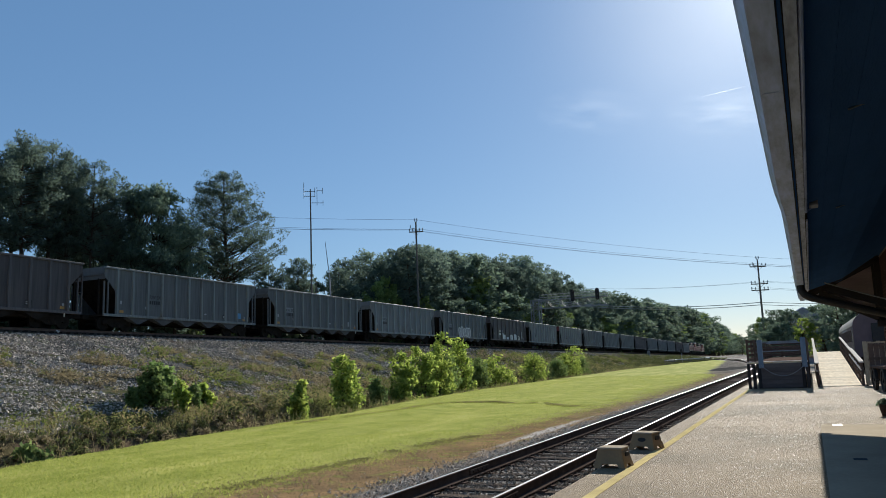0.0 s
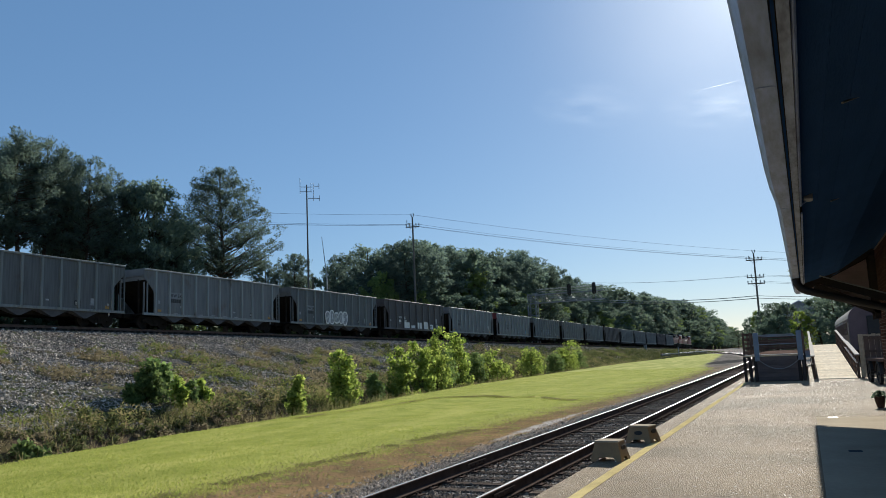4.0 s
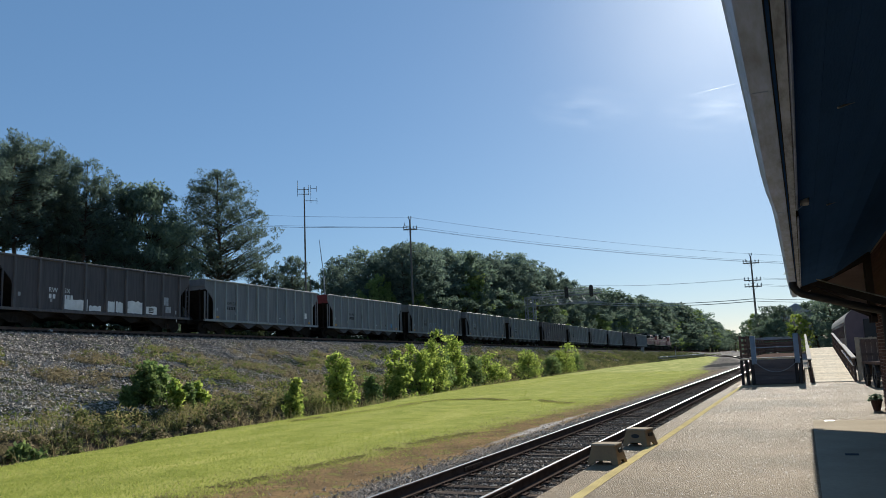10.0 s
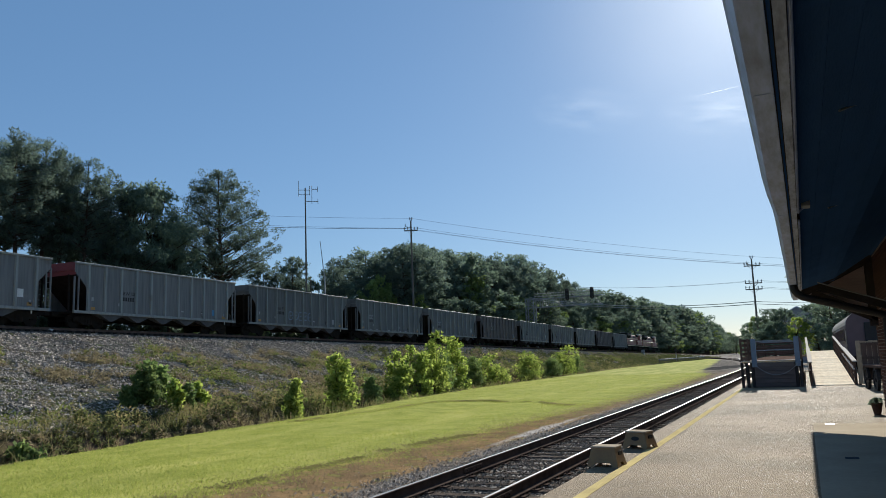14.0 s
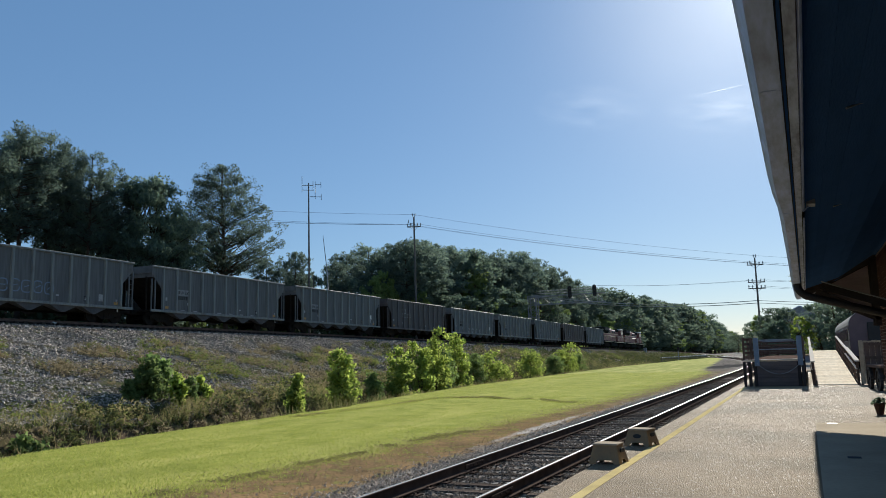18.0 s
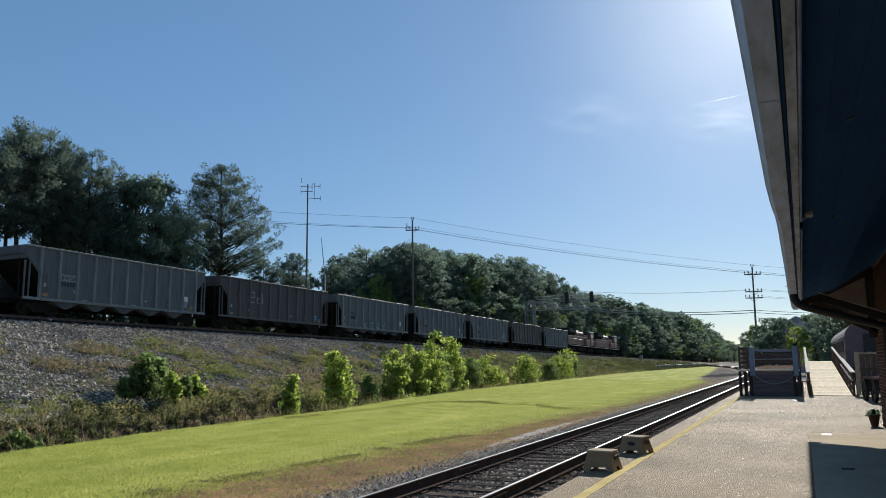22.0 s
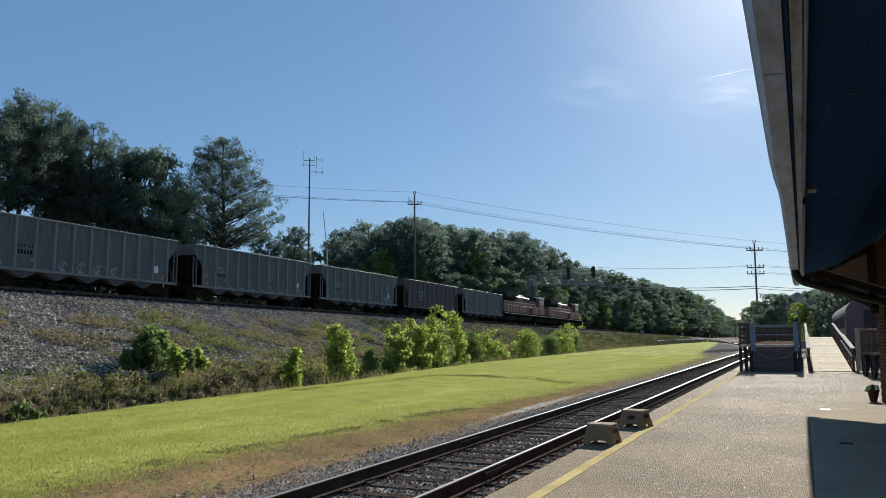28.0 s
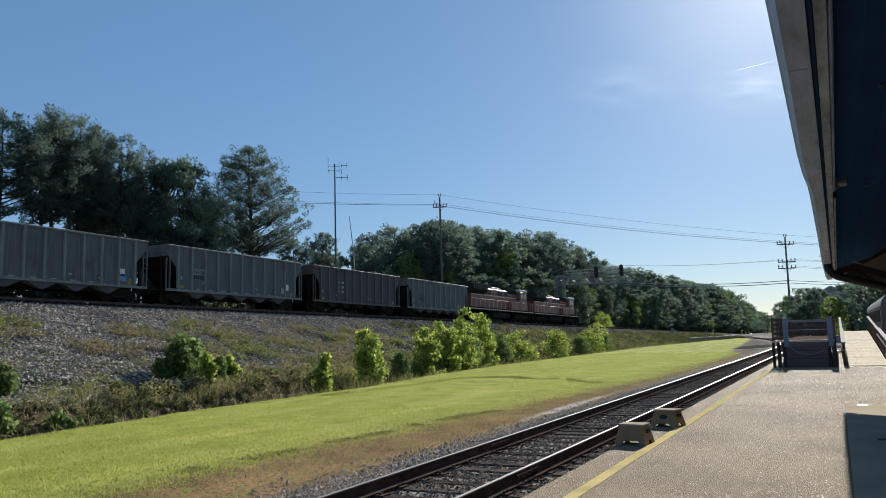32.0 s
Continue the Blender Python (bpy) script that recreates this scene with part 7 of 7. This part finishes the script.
ly = 6.5 + 73.5 * rs.uniform(0, 1, 210000) ** 1.6
lx = lawn_edge(ly) + rs.uniform(0, 1, 210000) * (bare_edge(ly) + 0.3 - lawn_edge(ly)) + rs.normal(0, 0.15, 210000)
lx = np.where(rs.uniform(0, 1, 210000) < 0.03, bare_edge(ly) + np.abs(rs.normal(0, 0.6, 210000)), lx)
whole = from_line(crack, lx, ly) > 0.16 + 0.12 * np.sin(7 * ly)
lx, ly = lx[whole], ly[whole]
scatter_blades("lawn_grass", "short mown grass, sunlit yellow-green", "grass", lx, ly, 0.042, 0.011, "grass", 4, 0.6)
dy_ = 8 + 135 * rs.uniform(0, 1, 70000) ** 1.4
dx_ = lawn_edge(dy_) - np.where(rs.uniform(0, 1, 70000) < 0.06, rs.uniform(-0.1, 0.7, 70000), 3.25 + rs.uniform(0, 1, 70000) ** 1.6 * 1.6)
near_thin = rs.uniform(0, 1, 70000) < np.interp(dy_, [14, 22, 30], [0.25, 0.4, 1.0])
dx_, dy_ = dx_[near_thin], dy_[near_thin]
scatter_blades("ditch_weeds", "tall dry weeds and rank grass along the ditch", "weeds", dx_, dy_, 0.12 + 0.6 * np.clip(np.array([noise.noise(Vector((a * 0.5, b * 0.35, 4.0))) for a, b in zip(dx_, dy_)]) + 0.35, 0, 1), 0.0065, "weed", 5, 0.38)
gy_ = 11 + 34 * rs.uniform(0, 1, 9000) ** 1.3
gx_ = lawn_edge(gy_) - 3.5 + 2.6 * rs.uniform(0, 1, 9000)
scatter_blades("bank_grass", "short dead grass on the dark bank of the ditch", "weeds", gx_, gy_, 0.13, 0.008, "dry_scrub", 12, 0.6)
# low scrub in patches: olive ones and dry brown ones
cy_ = 8 + 150 * rs.uniform(0, 1, 14000) ** 1.5
cx_ = -38.2 + rs.uniform(0.06, 1, 14000) ** 0.75 * (lawn_edge(cy_) - 1.5 + 38.2)
grow = np.array([noise.fractal(Vector((a * 0.30, b * 0.24, 9.0)), 1.0, 2.0, 3) for a, b in zip(cx_, cy_)]) + 0.35 * ((cx_ + 38) / 16 - 0.75) + rs.normal(0, 0.10, 14000)
bare_stone = np.interp(cy_, [8, 23, 29, 70], [0.24, 0.18, -0.06, -0.18]) + 0.25 * np.clip((-33.5 - cx_) / 4, 0, 1) + 0.32 * ((cy_ < 24.5) & (cx_ > -28))
tone = np.array([noise.noise(Vector((a * 0.16, b * 0.13, 21.0))) for a, b in zip(cx_, cy_)]) + rs.normal(0, 0.25, 14000)
for name, mat, label, sel in (("slope_scrub", "scrub", "low olive-green scrub in patches on the embankment", (grow > bare_stone) & (tone > 0.03)),
                              ("dry_scrub", "dry_scrub", "dry brown scrub in patches on the embankment", (grow > bare_stone) & (tone <= 0.03))):
    px, py = cx_[sel], cy_[sel]
    rad = rs.uniform(0.16, 0.5, len(px))
    cen = np.stack([px, py, ground_near(px, py) + 0.35 * rad], 1)
    tagged(new(name, leaf_mesh(name, cen, rad, 42, 0.065, mat, rs, 0.75, 0.4)), label, "scrub", kind="stuff")
fy_ = 62 + 220 * rs.uniform(0, 1, 900) ** 1.2
fx_ = -37.0 + rs.uniform(0, 1, 900) ** 0.8 * (lawn_edge(fy_) - 1.0 + 37.0)
fc_ = np.stack([fx_, fy_, ground_near(fx_, fy_) + 0.2], 1)
tagged(new("far_scrub", leaf_mesh("far_scrub", fc_, rs.uniform(0.4, 1.0, 900), 50, 0.12, "brush", rs, 0.7, 0.4)), "low mixed scrub along the far embankment", "scrub", kind="stuff")
vy_ = 19 + 139 * rs.uniform(0, 1, 700) ** 0.8
vx_ = lawn_edge(vy_) - 3.35 - rs.uniform(0, 1, 700) ** 1.4 * np.interp(vy_, [10, 28, 50], [1.2, 1.4, 2.6])
vc_ = np.stack([vx_, vy_, ground_near(vx_, vy_) + rs.uniform(0.05, 0.4, 700)], 1)
tagged(new("ditch_bramble", leaf_mesh("ditch_bramble", vc_, rs.uniform(0.15, 0.45, 700), 50, 0.065, "brush", rs, 0.85, 0.5)), "dark green and brown bramble crowding the ditch", "scrub", kind="stuff")
wy_ = 19 + 119 * rs.uniform(0, 1, 600) ** 1.05
wx_ = lawn_edge(wy_) - 3.3 - rs.uniform(0, 1, 600) * np.interp(wy_, [10, 28, 50], [1.2, 1.5, 2.6])
wc_ = np.stack([wx_, wy_, ground_near(wx_, wy_) + rs.uniform(0.05, 0.35, 600)], 1)
tagged(new("ditch_brush", leaf_mesh("ditch_brush", wc_, rs.uniform(0.2, 0.5, 600), 46, 0.075, "weed", rs, 0.9, 0.35)), "brown and green brush filling the ditch", "scrub", kind="stuff")
ny_ = 11 + 15 * rs.uniform(0, 1, 460)
nx_ = lawn_edge(ny_) - 3.5 + 2.2 * rs.uniform(0, 1, 460) ** 1.3
for name, mat, label, sel in (("bank_brush", "brush", "low dark brush on the ditch's bank", slice(0, 260)), ("bank_straw", "dry_scrub", "low dry brown growth on the ditch's bank", slice(260, 460))):
    rad = rs.uniform(0.10, 0.30, len(nx_[sel]))
    cen = np.stack([nx_[sel], ny_[sel], ground_near(nx_[sel], ny_[sel]) + 0.4 * rad], 1)
    tagged(new(name, leaf_mesh(name, cen, rad, 46, 0.055, mat, rs, 0.75, 0.4)), label, "scrub", kind="stuff")
hy_ = 4 + 49 * rs.uniform(0, 1, 16000) ** 1.5
hx_ = -9.5 + rs.uniform(0, 1, 16000) * 2.9
loose = np.array([noise.fractal(Vector((a * 1.3, b * 0.8, 17.0)), 1.0, 2.0, 3) for a, b in zip(hx_, hy_)]) > 0.12
hx_, hy_ = hx_[loose], hy_[loose]
scatter_stones("dirt_clods", "dry brown clods and grit on the worn strip", np.stack([hx_, hy_], 1), 0.008, "dirt_clod", 0.0, 6)
ey_ = 4 + 64 * rs.uniform(0, 1, 17000) ** 1.5
ex_ = bare_edge(ey_) + rs.normal(0.35, 0.75, 17000)
scatter_blades("dry_tufts", "straw-coloured grass tufts along the lawn's worn edge", "grass", ex_, ey_, 0.05, 0.009, "dry_scrub", 7, 0.8)

# the lawn's torn lip, thick with dead thatch, over the worn strip
ty_ = 9.5 + 11 * rs.uniform(0, 1, 1500)
tx_ = np.interp(ty_, [9.5, 12, 14, 16.5, 18.5, 20.5], [-9.42, -9.30, -9.20, -9.17, -8.85, -8.5]) + rs.normal(0, 0.13, 1500)
torn = np.array([noise.noise(Vector((0, b * 0.9, 31.0))) for b in ty_]) > -0.05
tx_, ty_ = tx_[torn], ty_[torn]
tc_ = np.stack([tx_, ty_, ground_near(tx_, ty_) + 0.01], 1)
tagged(new("turf_lip", leaf_mesh("turf_lip", tc_, rs.uniform(0.015, 0.04, len(tx_)), 6, 0.018, "weed", rs, 0.5, 0.4)), "torn brown lip of turf along the worn strip", "grass", kind="stuff")


# the torn, raised seam that crosses the lawn
seam_u = rs.uniform(0, len(crack) - 1.001, 2600)
seam_i = seam_u.astype(int)
seam = np.array(crack)
seam_xy = seam[seam_i] + (seam[seam_i + 1] - seam[seam_i]) * (seam_u - seam_i)[:, None] + rs.normal(0, 0.07, (2600, 2))
seam_xy = seam_xy[np.array([noise.noise(Vector((a * 0.9, b * 0.9, 5.0))) for a, b in seam_xy]) > -0.22]
seam_c = np.concatenate([seam_xy, (ground_near(seam_xy[:, 0], seam_xy[:, 1]) - 0.02)[:, None]], 1)
tagged(new("turf_seam", leaf_mesh("turf_seam", seam_c, rs.uniform(0.025, 0.07, len(seam_c)), 8, 0.03, "weed", rs, 0.6, 0.4)), "dark torn seam of old turf across the lawn", "grass", kind="stuff")


# ---- litter on the ballast and the slope ----
def litter(at, size, seed):
    rng = random.Random(seed)
    ob = thing("litter", "crumpled pale scrap of litter lying on the ballast", "litter", at, "scraps of litter")
    bm = BM()
    bmesh.ops.create_icosphere(bm, subdivisions=2, radius=size)
    for v in bm.verts:
        v.co = Vector((v.co.x * 1.3, v.co.y, v.co.z * 0.6 + size * 0.35)) * rng.uniform(0.65, 1.2)
    part("scrap", bm, "litter", ob)


for i, (x, y, lift, size) in enumerate(((-39.4, 32.4, 0.08, 0.13), (-39.5, 34.0, 0.05, 0.08), (-39.4, 36.6, 0.05, 0.09), (-39.5, 38.5, 0.05, 0.09), (-38.2, 40.6, 0.0, 0.09), (-37.5, 46.5, 0.0, 0.06), (-39.3, 25.5, 0.05, 0.10))):
    litter((x, y, float(ground_near(x, y)) + lift), size, 40 + i)


# ---- thin high cloud, a contrail and an added sun glow, far beyond everything ----
def vapour(name, strength, scale, stretch, thin=(0.38, 0.75), falloff=1.0):
    m = bpy.data.materials.new(name)
    m.use_nodes = True
    n, l = m.node_tree.nodes, m.node_tree.links
    n.remove(n["Principled BSDF"])
    out = n["Material Output"]
    tr, clear, mx = n.new("ShaderNodeBsdfTranslucent"), n.new("ShaderNodeBsdfTransparent"), n.new("ShaderNodeMixShader")
    tr.inputs["Color"].default_value = (0.9, 0.9, 0.9, 1)
    co, mp, t, r, g = n.new("ShaderNodeTexCoord"), n.new("ShaderNodeMapping"), n.new("ShaderNodeTexNoise"), n.new("ShaderNodeMapRange"), n.new("ShaderNodeTexGradient")
    g.gradient_type = "SPHERICAL"
    gm = n.new("ShaderNodeMapping")
    gm.inputs["Location"].default_value, gm.inputs["Scale"].default_value = (-1, -1, 0), (2, 2, 1)
    mp.inputs["Scale"].default_value = stretch
    l.new(co.outputs["UV"], mp.inputs["Vector"])
    l.new(co.outputs["UV"], gm.inputs["Vector"])
    l.new(gm.outputs["Vector"], g.inputs["Vector"])
    l.new(mp.outputs["Vector"], t.inputs["Vector"])
    t.inputs["Scale"].default_value, t.inputs["Detail"].default_value, t.inputs["Roughness"].default_value = scale, 7, 0.6
    r.inputs["From Min"].default_value, r.inputs["From Max"].default_value, r.inputs["To Max"].default_value = *thin, strength
    l.new(t.outputs["Fac"], r.inputs["Value"])
    mul = n.new("ShaderNodeMath")
    mul.operation = "MULTIPLY"
    l.new(r.outputs["Result"], mul.inputs[0])
    fall = n.new("ShaderNodeMath")
    fall.operation = "POWER"
    fall.inputs[1].default_value = falloff
    l.new(g.outputs["Fac"], fall.inputs[0])
    l.new(fall.outputs[0], mul.inputs[1])
    l.new(mul.outputs[0], mx.inputs["Fac"])
    l.new(clear.outputs["BSDF"], mx.inputs[1])
    l.new(tr.outputs["BSDF"], mx.inputs[2])
    l.new(mx.outputs["Shader"], out.inputs["Surface"])
    return m


def sky_sheet(name, label, corners, mat):
    me = bpy.data.meshes.new(name)
    me.from_pydata(corners, [], [(0, 1, 2, 3)])
    uv = me.uv_layers.new(name="UVMap")
    for k, c in enumerate(((0, 0), (1, 0), (1, 1), (0, 1))):
        uv.data[k].uv = c
    me.materials.append(mat)
    ob = tagged(new(name, me), label, "cloud", kind="structure")
    ob.visible_shadow = False
    return ob


sky_sheet("backdrop_cirrus", "faint wisp of thin high cloud", [(-880, 2790, 835), (-430, 2790, 765), (-415, 2790, 950), (-860, 2790, 1030)], vapour("faint_cirrus", 0.10, 2.0, (1.2, 1.8, 1)))
sky_sheet("backdrop_wisp", "brighter wisp of thin high cloud", [(-420, 2820, 750), (40, 2820, 715), (60, 2820, 900), (-400, 2820, 950)], vapour("cirrus", 0.15, 2.6, (1.1, 2.2, 1)))
# sheet added towards the sun; it imitates glare glow
veil = Vector((0, 0, 2)) + to_sun * 2900
vr, vu = to_sun.cross(Vector((0, 0, 1))).normalized() * 950, to_sun.cross(Vector((1, 0, 0))).normalized() * 950
sky_sheet("backdrop_veil", "thin bright veil of high haze about the sun", [tuple(veil + vr * a + vu * b) for a, b in ((-1, -1), (1, -1), (1, 1), (-1, 1))], vapour("veil", 0.50, 1.5, (1, 1, 1), (-0.2, 1.2), 2.6))
sky_sheet("backdrop_contrail", "thin white aircraft trail", [(-290, 2850, 896), (-110, 2856, 911), (-110, 2856, 917), (-290, 2850, 899)], vapour("contrail", 0.9, 4.0, (3, 0.5, 1)))

# ---- ties of the platform track ----
tie_bm = BM()
block(tie_bm, -1.29, 1.29, -0.115, 0.115, -0.18, 0.0, 0.012)
tie_me = blank(tie_bm)
tie_me.materials.append(M["tie"])
plate_bm = BM()
block(plate_bm, -0.17, 0.17, -0.095, 0.095, 0.0, 0.02)
for sx in (-0.1, 0.1):
    block(plate_bm, sx - 0.012, sx + 0.012, -0.07, -0.045, 0.02, 0.05)
    block(plate_bm, sx - 0.012, sx + 0.012, 0.045, 0.07, 0.02, 0.05)
plate_me = blank(plate_bm)
plate_me.materials.append(M["rust"])
for k in range(150):
    y = 5.0 + k * 0.56 + random.uniform(-0.03, 0.03)
    tie = shared("tie", tie_me, platform_track, (float(siding_x(y)) + random.uniform(-0.03, 0.03), y, -0.369 + random.uniform(-0.014, 0.010)), (0, 0, random.uniform(-0.012, 0.012)))
    if y < 40:
        for s in (-1, 1):
            shared("tie_plate", plate_me, tie, (s * RAIL_GAP, 0, 0))
bm = BM()
for k in range(200):
    y = -40 + k * 0.56 if k < 80 else 89 + (k - 80) * 1.2
    x = float(siding_x(y))
    if k >= 80 or y < 4.6:
        block(bm, x - 1.29, x + 1.29, y - 0.115, y + 0.115, -0.5, -0.355)
tagged(part("far_ties", bm, "tie", platform_track), kind="stuff")
bm = BM()
for k in range(420):
    y = 8 + k * 0.56
    z = float(rail_z(y)) - 0.17
    block(bm, MAIN_X - 1.29, MAIN_X + 1.29, y - 0.115, y + 0.115, z - 0.16, z)
tagged(part("main_ties", bm, "tie", main_track), kind="stuff")

# ---- joint bars on the platform track's rails ----
for s, y in ((-1, 13.1), (-1, 25.0), (1, 10.4), (1, 22.3)):
    bm = BM()
    x = -4.70 + s * RAIL_GAP
    for d in (-1, 1):
        block(bm, x + d * 0.014, x + d * 0.042, y - 0.42, y + 0.42, -0.29, -0.215, 0.006)
        for k in range(4):
            rod(bm, (x + d * 0.042, y - 0.3 + k * 0.2, -0.25), (x + d * 0.06, y - 0.3 + k * 0.2, -0.25), 0.02, sides=6)
    part("joint_bar", bm, "rust", platform_track)

# ---- bricks of the depot wall where it shows past the eave ----
brick_bm = BM()
block(brick_bm, -0.015, 0.03, -0.0985, 0.0985, -0.0295, 0.0295, 0.004)
brick_me = blank(brick_bm)
brick_me.materials.append(M["brick"])
end_bm = BM()
block(end_bm, -0.0985, 0.0985, -0.03, 0.015, -0.0295, 0.0295, 0.004)
end_me = blank(end_bm)
end_me.materials.append(M["brick"])
wall = [o for o in depot.children if o.name.startswith("wall")][0]
rest = BM()
made = 0
for row in range(48):
    z = 0.035 + row * 0.075
    off = 0.1035 * (row % 2)
    for col in range(60):
        y = DEPOT_END - 0.105 - off - col * 0.207
        x = WALL_X + 0.015 + random.uniform(-0.003, 0.002)
        if z < 2.6 and made < 300 and y > 19.6:
            shared("brick", brick_me, wall, (x, y, z))
            made += 1
        elif y > 11:
            block(rest, x - 0.015, x + 0.03, y - 0.0985, y + 0.0985, z - 0.0295, z + 0.0295)
    for col in range(12):
        block(rest, 1.71 + off + col * 0.207 - 0.0985, 1.71 + off + col * 0.207 + 0.0985, DEPOT_END - 0.045, DEPOT_END, z - 0.0295, z + 0.0295)
tagged(part("brickwork", rest, "brick", depot), kind="stuff")


# ---- what moves ----
def train_y(t):
    """Where the last coal car's rear coupler is: the train slows a little as it goes by."""
    return 0.00056935 * t ** 3 + 0.00566291 * t ** 2 - 7.257174 * t + 293.57


def motions():
    grade = math.degrees(math.atan(-0.0122))
    for car, off in CARS:
        rows = []
        for i in range(0, 33):
            y = train_y(i) + off
            rows.append((float(i), pose(MAIN_X, y, 4.04 - 0.0122 * (y - 60), grade)))
        walk(car, rows)
    for w, r in TURNING:
        x, y, z = w.location
        rows = []
        for f in range(0, 961, 2):
            t = f / FPS
            rows.append((t, pose(x, y, z, math.degrees((293.57 - train_y(t)) / r))))
        walk(w, rows)


motions()
